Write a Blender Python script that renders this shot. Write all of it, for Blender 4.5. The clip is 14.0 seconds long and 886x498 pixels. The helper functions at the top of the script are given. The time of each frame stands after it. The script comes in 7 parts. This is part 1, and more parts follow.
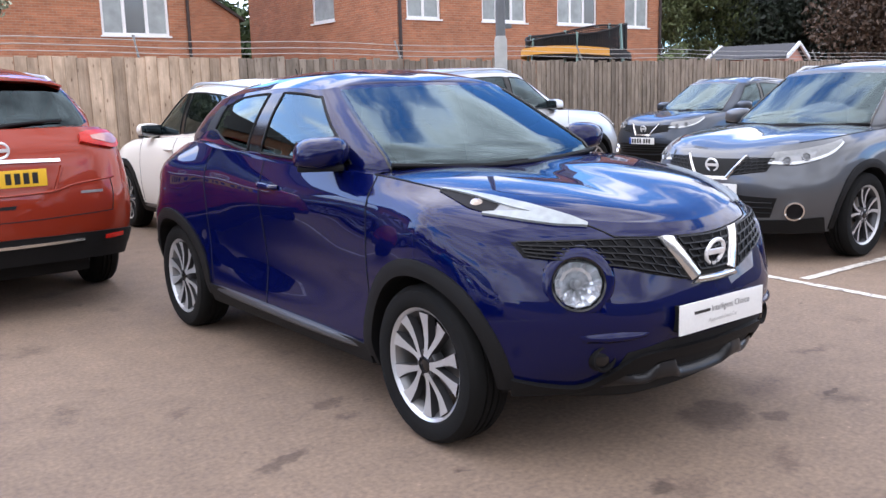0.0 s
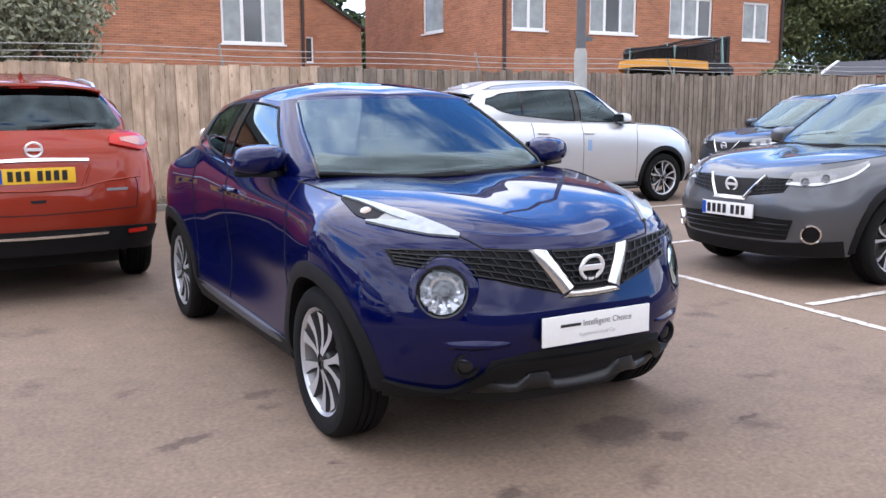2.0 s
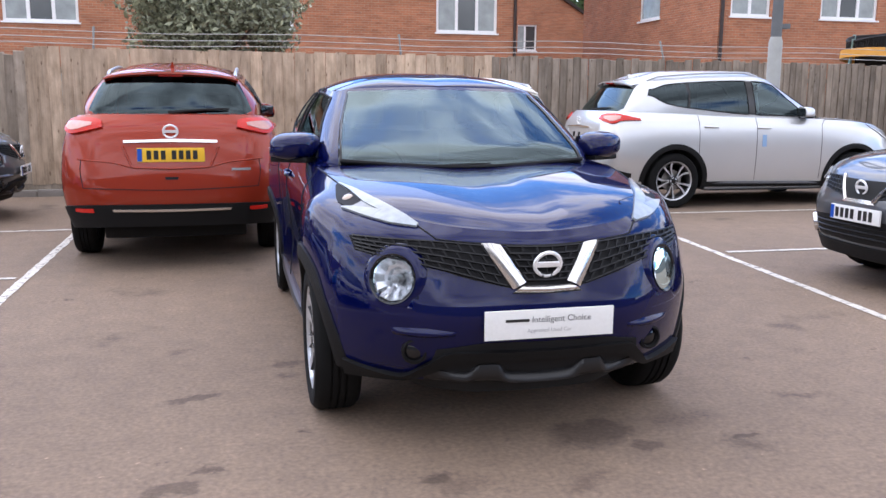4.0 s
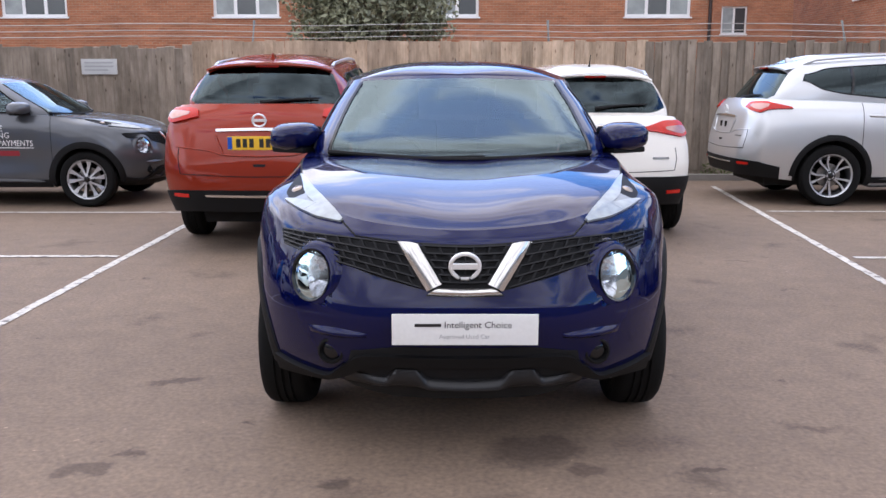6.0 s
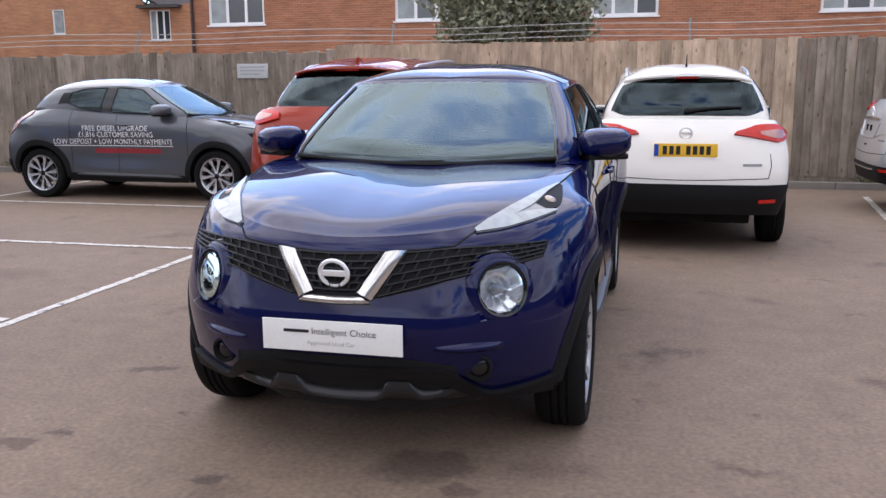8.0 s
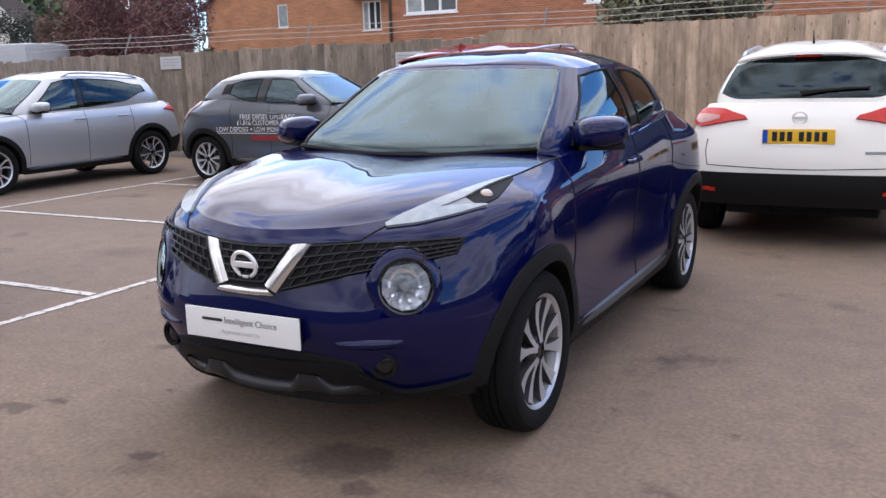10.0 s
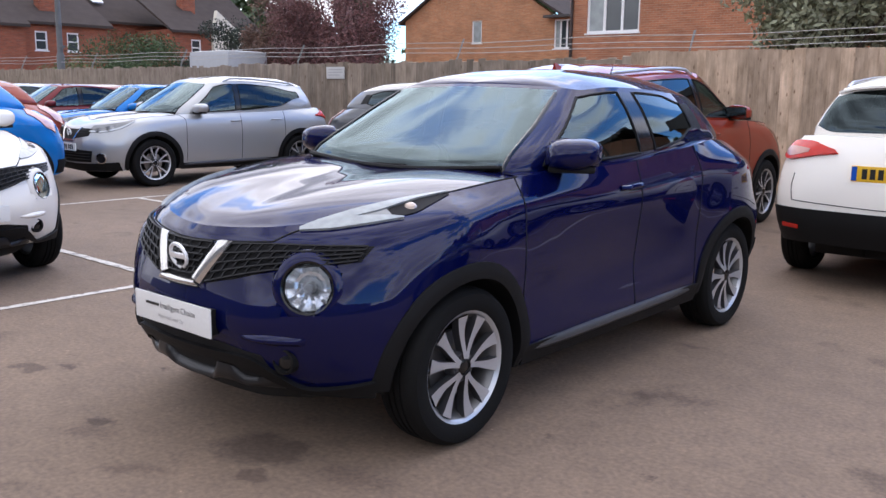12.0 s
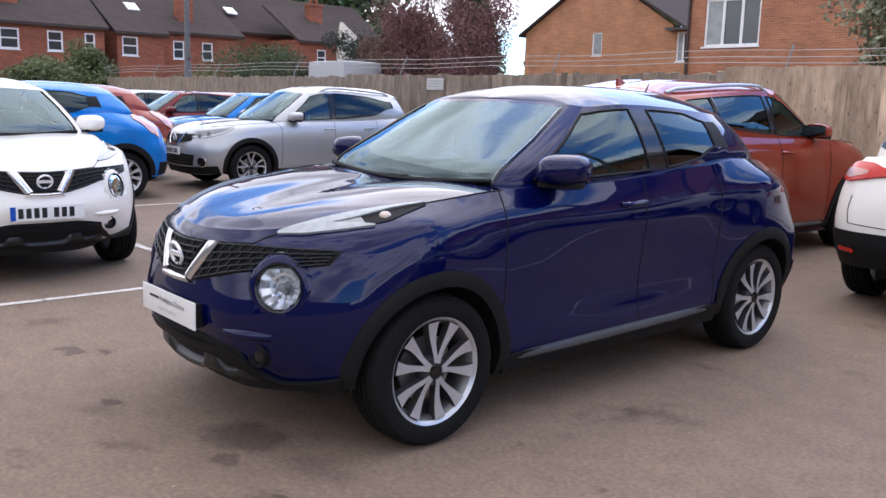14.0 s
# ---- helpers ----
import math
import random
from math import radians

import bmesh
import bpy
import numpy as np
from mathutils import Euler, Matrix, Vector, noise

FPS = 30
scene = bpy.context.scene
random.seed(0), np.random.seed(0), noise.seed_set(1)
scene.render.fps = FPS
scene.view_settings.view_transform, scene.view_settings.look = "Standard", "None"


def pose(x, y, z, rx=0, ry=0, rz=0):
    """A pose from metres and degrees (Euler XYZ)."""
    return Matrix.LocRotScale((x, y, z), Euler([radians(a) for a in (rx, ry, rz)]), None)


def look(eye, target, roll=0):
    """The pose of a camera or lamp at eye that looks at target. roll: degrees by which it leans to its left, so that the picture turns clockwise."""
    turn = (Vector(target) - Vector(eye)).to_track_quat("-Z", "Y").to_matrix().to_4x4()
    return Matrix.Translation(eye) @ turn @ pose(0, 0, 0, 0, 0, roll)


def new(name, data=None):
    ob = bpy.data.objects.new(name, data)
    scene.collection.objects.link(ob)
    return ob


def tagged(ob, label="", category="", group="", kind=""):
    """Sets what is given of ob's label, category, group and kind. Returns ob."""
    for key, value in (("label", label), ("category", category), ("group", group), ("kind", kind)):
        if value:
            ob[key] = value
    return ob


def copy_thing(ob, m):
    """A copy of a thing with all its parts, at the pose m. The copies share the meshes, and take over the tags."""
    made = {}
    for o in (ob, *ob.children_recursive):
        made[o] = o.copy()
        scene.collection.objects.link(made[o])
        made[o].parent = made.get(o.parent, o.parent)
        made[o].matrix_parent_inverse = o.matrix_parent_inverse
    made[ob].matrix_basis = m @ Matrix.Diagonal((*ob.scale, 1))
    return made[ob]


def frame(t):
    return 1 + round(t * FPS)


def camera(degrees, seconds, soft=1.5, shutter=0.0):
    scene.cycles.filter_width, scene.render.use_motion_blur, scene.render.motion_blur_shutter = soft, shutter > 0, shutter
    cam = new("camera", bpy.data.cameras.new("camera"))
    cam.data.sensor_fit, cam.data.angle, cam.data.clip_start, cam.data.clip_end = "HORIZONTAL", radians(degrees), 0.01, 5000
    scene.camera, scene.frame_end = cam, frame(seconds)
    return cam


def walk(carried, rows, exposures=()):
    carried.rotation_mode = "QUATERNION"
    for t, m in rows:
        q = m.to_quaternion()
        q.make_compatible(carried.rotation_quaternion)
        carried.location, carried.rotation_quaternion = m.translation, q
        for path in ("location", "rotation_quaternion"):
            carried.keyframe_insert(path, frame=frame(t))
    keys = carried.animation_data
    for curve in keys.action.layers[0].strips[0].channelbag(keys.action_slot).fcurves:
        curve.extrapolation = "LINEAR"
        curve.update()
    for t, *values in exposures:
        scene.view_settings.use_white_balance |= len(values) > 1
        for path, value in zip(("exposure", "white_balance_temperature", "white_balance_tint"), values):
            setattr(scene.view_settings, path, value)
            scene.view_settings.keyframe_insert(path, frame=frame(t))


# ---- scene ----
cam = camera(54.0, 14.0)
PATH = [
    (0, (-2.812, -3.975, 1.372), (-1.61, -2.413, 1.032), -1.6),
    (0.5, (-2.693, -4.069, 1.364), (-1.508, -2.487, 1.059), -1.0),
    (1, (-2.539, -4.224, 1.389), (-1.384, -2.621, 1.077), -0.9),
    (1.5, (-2.345, -4.453, 1.384), (-1.276, -2.791, 1.075), -1.3),
    (2, (-2.127, -4.637, 1.375), (-1.162, -2.914, 1.061), -0.4),
    (2.5, (-1.861, -4.737, 1.395), (-1.014, -2.954, 1.073), -0.3),
    (3, (-1.603, -4.867, 1.39), (-0.879, -3.029, 1.078), -0.5),
    (3.2, (-1.532, -4.986, 1.4), (-0.865, -3.126, 1.089), 0.1),
    (5.3, (-0.436, -5.153, 1.391), (-0.246, -3.198, 1.018), -0.7),
    (5.5, (-0.32, -5.113, 1.392), (-0.185, -3.149, 1.038), -0.3),
    (6, (-0.071, -5.06, 1.407), (-0.076, -3.094, 1.037), -0.0),
    (6.5, (0.252, -5.092, 1.422), (0.131, -3.131, 1.048), 0.2),
    (7, (0.509, -5.008, 1.411), (0.276, -3.058, 1.031), -0.3),
    (7.5, (0.77, -4.881, 1.429), (0.448, -2.944, 1.053), -0.2),
    (8, (1.091, -4.851, 1.418), (0.623, -2.941, 1.051), -0.3),
    (8.5, (1.374, -4.813, 1.416), (0.778, -2.944, 1.025), -0.0),
    (9, (1.615, -4.669, 1.427), (0.9, -2.838, 1.052), 0.3),
    (9.2, (1.71, -4.618, 1.423), (0.954, -2.807, 1.036), -0.3),
    (11.3, (2.722, -4.055, 1.423), (1.536, -2.483, 1.075), 0.0),
    (11.5, (2.826, -4.033, 1.429), (1.609, -2.482, 1.094), 0.5),
    (12, (2.969, -3.863, 1.412), (1.678, -2.378, 1.058), 0.8),
    (12.5, (3.117, -3.707, 1.43), (1.761, -2.281, 1.073), 0.7),
    (13, (3.334, -3.597, 1.433), (1.909, -2.239, 1.082), 1.6),
    (13.5, (3.465, -3.57, 1.443), (1.989, -2.267, 1.091), 2.5),
    (14, (3.492, -3.549, 1.443), (2.003, -2.257, 1.107), 1.7),
]
walk(cam, [(t, look(eye, target, roll)) for t, eye, target, roll in PATH],
     exposures=[(0, .38, 5930, 15), (3, .29, 5880, 15), (5.5, .08, 5950, 16), (6.5, -.06, 6000, 16), (8, -.12, 6000, 16), (11.5, -.12, 5950, 16), (14, -.05, 6000, 16)])
from mathutils.bvhtree import BVHTree

# ---- light ----
SUN_EL, SUN_AZ = 50.0, -28.0        # degrees; azimuth from +y towards +x
world = bpy.data.worlds.new("sky")
scene.world = world
world.use_nodes = True
wn, wl = world.node_tree.nodes, world.node_tree.links
wn.clear()
w_out = wn.new("ShaderNodeOutputWorld")
w_bg = wn.new("ShaderNodeBackground")
w_sky = wn.new("ShaderNodeTexSky")
w_sky.sky_type, w_sky.sun_disc = "NISHITA", False
w_sky.sun_elevation, w_sky.sun_rotation = radians(SUN_EL), radians(SUN_AZ)
w_sky.air_density, w_sky.dust_density, w_sky.ozone_density = 1.3, 0.5, 4.0
w_co = wn.new("ShaderNodeTexCoord")
w_map = wn.new("ShaderNodeMapping")
w_map.inputs["Scale"].default_value = (1.0, 1.0, 2.6)
w_map.inputs["Location"].default_value = (-2.51, -0.50, -0.89)
w_noise = wn.new("ShaderNodeTexNoise")
w_noise.inputs["Scale"].default_value, w_noise.inputs["Detail"].default_value = 2.3, 6.0
w_noise.inputs["Roughness"].default_value, w_noise.inputs["Distortion"].default_value = 0.54, 0.12
w_ramp = wn.new("ShaderNodeValToRGB")
w_ramp.color_ramp.elements[0].position, w_ramp.color_ramp.elements[1].position = 0.42, 0.55
w_cloud = wn.new("ShaderNodeValToRGB")
w_cloud.color_ramp.elements[0].position, w_cloud.color_ramp.elements[1].position = 0.43, 0.70
w_cloud.color_ramp.elements[0].color, w_cloud.color_ramp.elements[1].color = (7.5, 7.5, 7.6, 1), (6.0, 5.9, 5.9, 1)
for at, lum in ((0.495, 21.0), (0.57, 13.0)):      # bright cloud edges round greyer middles
    w_cloud.color_ramp.elements.new(at).color = (lum, lum * 0.98, lum * 0.965, 1)
w_mix = wn.new("ShaderNodeMix")
w_mix.data_type = "RGBA"
wl.new(w_co.outputs["Generated"], w_map.inputs["Vector"])
wl.new(w_map.outputs["Vector"], w_noise.inputs["Vector"])
w_dot = wn.new("ShaderNodeVectorMath")               # cloud thins out to the north-east
w_dot.operation = "DOT_PRODUCT"
w_dot.inputs[1].default_value = (-0.05, -0.10, 0.03)
w_sum = wn.new("ShaderNodeMath")
w_off = wn.new("ShaderNodeMath")
w_off.inputs[1].default_value = 0.025
wl.new(w_co.outputs["Generated"], w_dot.inputs[0])
wl.new(w_dot.outputs["Value"], w_off.inputs[0])
wl.new(w_off.outputs[0], w_sum.inputs[0])
wl.new(w_noise.outputs["Fac"], w_sum.inputs[1])
wl.new(w_sum.outputs[0], w_ramp.inputs["Fac"])
wl.new(w_sum.outputs[0], w_cloud.inputs["Fac"])
wl.new(w_ramp.outputs["Color"], w_mix.inputs["Factor"])
w_gain = wn.new("ShaderNodeVectorMath")
w_gain.operation = "MULTIPLY"
w_gain.inputs[1].default_value = (1.15, 1.65, 2.25)
wl.new(w_sky.outputs["Color"], w_gain.inputs[0])
wl.new(w_gain.outputs["Vector"], w_mix.inputs["A"])
wl.new(w_cloud.outputs["Color"], w_mix.inputs["B"])
wl.new(w_mix.outputs["Result"], w_bg.inputs["Color"])
w_bg.inputs["Strength"].default_value = 0.15
wl.new(w_bg.outputs["Background"], w_out.inputs["Surface"])

sun = new("sun", bpy.data.lights.new("sun", "SUN"))
sun.data.energy, sun.data.angle, sun.data.color = 1.4, radians(80), (1.0, 0.92, 0.82)
sun_dir = Vector((math.sin(radians(SUN_AZ)) * math.cos(radians(SUN_EL)), math.cos(radians(SUN_AZ)) * math.cos(radians(SUN_EL)), math.sin(radians(SUN_EL))))
sun.matrix_world = look(sun_dir * 60, (0, 0, 0))

# ---- materials ----


def mat(name, color, rough=0.5, metal=0.0, var=0.15, scale=6.0, bump=0.0, bscale=80.0, coat=0.0, spec=0.5, fine=0.06):
    """A principled material with two scales of variation in colour and a fine relief."""
    m = bpy.data.materials.new(name)
    m.use_nodes = True
    nt = m.node_tree
    b = nt.nodes["Principled BSDF"]
    b.inputs["Roughness"].default_value, b.inputs["Metallic"].default_value = rough, metal
    b.inputs["Coat Weight"].default_value, b.inputs["Coat Roughness"].default_value = coat, 0.02
    b.inputs["Specular IOR Level"].default_value = spec
    co = nt.nodes.new("ShaderNodeTexCoord")
    n1 = nt.nodes.new("ShaderNodeTexNoise")
    n1.inputs["Scale"].default_value, n1.inputs["Detail"].default_value = scale, 5
    n2 = nt.nodes.new("ShaderNodeTexNoise")
    n2.inputs["Scale"].default_value, n2.inputs["Detail"].default_value = bscale, 4
    for n in (n1, n2):
        nt.links.new(co.outputs["Object"], n.inputs["Vector"])
    ma = nt.nodes.new("ShaderNodeMath")
    ma.operation = "MULTIPLY_ADD"
    ma.inputs[1].default_value, ma.inputs[2].default_value = 2 * var, 1 - var
    nt.links.new(n1.outputs["Fac"], ma.inputs[0])
    mb = nt.nodes.new("ShaderNodeMath")
    mb.operation = "MULTIPLY_ADD"
    mb.inputs[1].default_value, mb.inputs[2].default_value = 2 * fine, 1 - fine
    nt.links.new(n2.outputs["Fac"], mb.inputs[0])
    mc = nt.nodes.new("ShaderNodeMath")
    mc.operation = "MULTIPLY"
    nt.links.new(ma.outputs[0], mc.inputs[0])
    nt.links.new(mb.outputs[0], mc.inputs[1])
    vm = nt.nodes.new("ShaderNodeVectorMath")
    vm.operation = "SCALE"
    vm.inputs[0].default_value = color
    nt.links.new(mc.outputs[0], vm.inputs["Scale"])
    nt.links.new(vm.outputs["Vector"], b.inputs["Base Color"])
    if bump:
        bu = nt.nodes.new("ShaderNodeBump")
        bu.inputs["Strength"].default_value, bu.inputs["Distance"].default_value = bump, 0.004
        nt.links.new(n2.outputs["Fac"], bu.inputs["Height"])
        nt.links.new(bu.outputs["Normal"], b.inputs["Normal"])
    return m


def paint(name, color, metal=0.35, rough=0.32):
    m = mat(name, color, rough, metal, var=0.03, scale=2.0, bscale=900.0, fine=0.10, coat=1.0)
    m.node_tree.nodes["Principled BSDF"].inputs["Coat Roughness"].default_value = 0.015
    m.node_tree.nodes["Principled BSDF"].inputs["Coat IOR"].default_value = 1.42
    m.node_tree.nodes["Principled BSDF"].inputs["Specular IOR Level"].default_value = 0.0
    return m


def glass(name, color, clear, ior=1.9):
    """A thin pane: part clear, part gloss by Fresnel."""
    m = bpy.data.materials.new(name)
    m.use_nodes = True
    nt = m.node_tree
    nt.nodes.clear()
    out = nt.nodes.new("ShaderNodeOutputMaterial")
    tr = nt.nodes.new("ShaderNodeBsdfTransparent")
    tr.inputs["Color"].default_value = (*[c * clear for c in color], 1)
    gl = nt.nodes.new("ShaderNodeBsdfGlossy")
    gl.inputs["Roughness"].default_value = 0.012
    gl.inputs["Color"].default_value = (0.70, 0.88, 0.93, 1)
    fr = nt.nodes.new("ShaderNodeFresnel")
    fr.inputs["IOR"].default_value = ior
    mx = nt.nodes.new("ShaderNodeMixShader")
    nt.links.new(fr.outputs[0], mx.inputs[0])
    nt.links.new(tr.outputs[0], mx.inputs[1])
    nt.links.new(gl.outputs[0], mx.inputs[2])
    nt.links.new(mx.outputs[0], out.inputs["Surface"])
    return m


M_BLUE = paint("deep_blue_paint", (0.0010, 0.0028, 0.044), 0.2)
M_RED = paint("copper_red_paint", (0.25, 0.029, 0.012), 0.35)
M_WHITE = paint("white_paint", (0.80, 0.77, 0.71), 0.0)
M_SILVER = paint("silver_paint", (0.60, 0.61, 0.62), 0.65)
M_PALE = paint("pale_silver_paint", (0.42, 0.43, 0.44), 0.55)
M_GREY = paint("gunmetal_paint", (0.10, 0.105, 0.115), 0.5)
M_DARK = paint("dark_blue_grey_paint", (0.055, 0.065, 0.085), 0.5)
M_AZURE = paint("azure_paint", (0.012, 0.17, 0.52), 0.2)
M_BROWN = paint("burnt_red_paint", (0.22, 0.035, 0.02), 0.3)
M_MAROON = paint("maroon_paint", (0.13, 0.015, 0.02), 0.3)
M_PLASTIC = mat("black_moulded_plastic", (0.006, 0.006, 0.0065), 0.62, spec=0.22, bump=0.15, bscale=900)
M_SILL = mat("satin_grey_plastic", (0.042, 0.042, 0.045), 0.32, spec=0.6)
M_SKID = mat("satin_black_skid_plastic", (0.010, 0.010, 0.011), 0.33, spec=0.45)
M_GLOSSBLACK = mat("gloss_black", (0.008, 0.008, 0.009), 0.12, var=0.05)
M_LINER = mat("wheel_arch_liner", (0.010, 0.010, 0.010), 0.9)
M_TYRE = mat("tyre_rubber", (0.006, 0.006, 0.006), 0.85, spec=0.2, bump=0.3, bscale=260)
M_ALLOY = mat("machined_alloy", (0.50, 0.51, 0.53), 0.30, 0.55, var=0.06, scale=12)
M_ALLOYDARK = mat("dark_alloy", (0.07, 0.07, 0.075), 0.4, 0.6)
M_BARREL = mat("cast_alloy_barrel", (0.20, 0.20, 0.20), 0.45, 0.8)
M_STEEL = mat("brake_steel", (0.30, 0.29, 0.28), 0.4, 0.9)
M_BADGE = mat("bright_badge_metal", (0.84, 0.84, 0.84), 0.22, 0.25, var=0.03)
M_CHROME = mat("chrome", (0.75, 0.75, 0.76), 0.07, 1.0, var=0.02, fine=0.01)
M_BRIGHT = mat("satin_chrome_trim", (0.66, 0.64, 0.61), 0.16, 0.9, var=0.03)
M_MIRROR = mat("tinted_mirror_glass", (0.13, 0.135, 0.145), 0.03, 1.0, var=0.02, fine=0.01)
M_FACET = mat("bright_lamp_facets", (0.84, 0.85, 0.87), 0.20, 0.8, var=0.12, scale=60)
M_GLASS = glass("tinted_glass", (0.62, 0.72, 0.70), 0.72, 1.85)
M_PRIVACY = glass("privacy_glass", (0.35, 0.38, 0.40), 0.22, 1.6)
M_LENS = glass("clear_lens", (0.95, 0.97, 1.0), 0.95, 1.4)
M_REFLECTOR = mat("lamp_reflector", (0.26, 0.265, 0.27), 0.20, 0.55, var=0.06, scale=40)
M_DRL = mat("frosted_lamp_plastic", (0.30, 0.325, 0.33), 0.30, 0.0, var=0.35, scale=26, coat=0.5, spec=0.3)
M_PROJ = mat("smoky_projector_lens", (0.11, 0.115, 0.12), 0.15, 0.2, var=0.2, scale=60)
M_DRLBRIGHT = mat("white_lamp_guide", (0.62, 0.64, 0.65), 0.3, 0.0, var=0.1, scale=40, coat=0.3)
M_LAMPGREY = mat("grey_lamp_inner", (0.19, 0.195, 0.195), 0.3, 0.2, var=0.3, scale=30, coat=0.4)
M_LAMPDARK = mat("dark_lamp_pocket", (0.010, 0.009, 0.010), 0.55, var=0.3, scale=30, spec=0.12)
M_AMBER = mat("amber_bulb", (0.40, 0.33, 0.28), 0.15, 0.6)
M_TAIL = mat("tail_lamp_red", (0.48, 0.018, 0.010), 0.25, 0.0, var=0.25, scale=25, coat=0.25, spec=0.3)
M_TAILPALE = mat("tail_lamp_clear", (0.44, 0.24, 0.21), 0.2, 0.3, var=0.25, scale=30, coat=0.3)
M_RIB = mat("gloss_black_grille_rib", (0.007, 0.007, 0.008), 0.42, var=0.1, spec=0.22)
M_SEAT = mat("dark_seat_cloth", (0.022, 0.022, 0.024), 0.9)
M_DASH = mat("dashboard_plastic", (0.018, 0.018, 0.018), 0.7)
M_SEAM = mat("panel_gap", (0.004, 0.004, 0.005), 0.9)
M_PLATEWHITE = mat("plate_white", (0.80, 0.80, 0.78), 0.25, var=0.03)
M_PLATEYELLOW = mat("plate_yellow", (0.80, 0.48, 0.03), 0.3, var=0.04)
M_PLATEBLUE = mat("plate_blue_band", (0.01, 0.08, 0.45), 0.3)
M_FILM = mat("pale_blue_film", (0.26, 0.40, 0.62), 0.4)
M_INK = mat("black_ink", (0.01, 0.01, 0.01), 0.5)
M_GREYINK = mat("pale_grey_ink", (0.36, 0.36, 0.36), 0.5)
M_WHITEVINYL = mat("white_vinyl", (0.75, 0.75, 0.76), 0.4)
M_REDVINYL = mat("red_vinyl", (0.25, 0.02, 0.03), 0.4)

# ---- geometry helpers ----


def pchip(x, y, xi):
    """Monotone cubic through the knots (x, y); y may hold several columns."""
    x, y, xi = np.asarray(x, float), np.asarray(y, float), np.asarray(xi, float)
    if y.ndim == 1:
        return pchip(x, y[:, None], xi)[:, 0]
    h = np.diff(x)[:, None]
    d = np.diff(y, axis=0) / h
    m = np.zeros_like(y)
    if len(x) > 2:
        w1, w2 = 2 * h[1:] + h[:-1], h[1:] + 2 * h[:-1]
        ok = d[1:] * d[:-1] > 0
        a, b = np.where(ok, d[:-1], 1.0), np.where(ok, d[1:], 1.0)
        m[1:-1] = np.where(ok, (w1 + w2) / (w1 / a + w2 / b), 0.0)
    m[0], m[-1] = d[0], d[-1]
    if y.shape[1] == 3 and np.ptp(y[:, 0]) > .1:      # lines that start or end in the middle plane run straight across it
        for q, r in ((0, 1), (-1, -2)):
            if abs(y[q, 0]) < 1e-6 and abs(y[r, 0]) > 1e-3:
                m[q, 1:] = 0
    k = np.clip(np.searchsorted(x, xi) - 1, 0, len(x) - 2)
    t = ((xi - x[k]) / (x[k + 1] - x[k]))[:, None]
    hk = h[k]
    return (y[k] * (1 + 2 * t) * (1 - t) ** 2 + m[k] * hk * t * (1 - t) ** 2 + y[k + 1] * t * t * (3 - 2 * t) + m[k + 1] * hk * t * t * (t - 1))


def polyline(knots, n, smooth=True):
    k = np.asarray(knots, float)
    s = np.concatenate([[0], np.cumsum(np.maximum(np.linalg.norm(np.diff(k, axis=0), axis=1), 1e-6))])
    xi = np.linspace(0, s[-1], n)
    if smooth and len(k) > 2:
        return pchip(s, k, xi)
    return np.stack([np.interp(xi, s, k[:, c]) for c in range(k.shape[1])], 1)


def mesh_object(name, verts, faces, materials, parent=None, label="", index=None, smooth=True, angle=38):
    me = bpy.data.meshes.new(name)
    me.from_pydata([tuple(map(float, v)) for v in verts], [], [tuple(map(int, f)) for f in faces])
    for m in (materials if isinstance(materials, (list, tuple)) else [materials]):
        me.materials.append(m)
    if index is not None:
        me.polygons.foreach_set("material_index", index)
    me.polygons.foreach_set("use_smooth", [smooth] * len(me.polygons))
    me.update()
    if smooth:
        me.set_sharp_from_angle(angle=radians(angle))
    ob = new(name, me)
    if parent:
        ob.parent = parent
    if label:
        tagged(ob, label)
    return ob


def part(name, bm, material, parent, label="", smooth=True, angle=38):
    me = bpy.data.meshes.new(name)
    bm.to_mesh(me)
    bm.free()
    for m in (material if isinstance(material, (list, tuple)) else [material]):
        me.materials.append(m)
    me.polygons.foreach_set("use_smooth", [smooth] * len(me.polygons))
    if smooth:
        me.set_sharp_from_angle(angle=radians(angle))
    ob = new(name, me)
    if parent:
        ob.parent = parent
    if label:
        tagged(ob, label)
    return ob


def grid_faces(n, m, base=0, wrap=False):
    f = []
    for i in range(n - 1):
        for j in range(m if wrap else m - 1):
            k = (j + 1) % m
            f.append((base + i * m + j, base + i * m + k, base + (i + 1) * m + k, base + (i + 1) * m + j))
    return f


def box(bm, x0, x1, y0, y1, z0, z1, bevel=0.0, m=None):
    v = bmesh.ops.create_cube(bm, size=1.0, matrix=Matrix.Translation(((x0 + x1) / 2, (y0 + y1) / 2, (z0 + z1) / 2)) @ Matrix.Diagonal((x1 - x0, y1 - y0, z1 - z0, 1)))["verts"]
    if bevel:
        e = list({ed for q in v for ed in q.link_edges})
        r = bmesh.ops.bevel(bm, geom=e, offset=bevel, segments=2, affect="EDGES", profile=0.7)
        v = r["verts"]
    if m is not None:
        bmesh.ops.transform(bm, matrix=m, verts=list({q for q in v if q.is_valid}))
    return v


def box_part(name, dims, material, parent, bevel=0.0, label="", m=None):
    bm = bmesh.new()
    box(bm, *dims, bevel=bevel, m=m)
    return part(name, bm, material, parent, label)


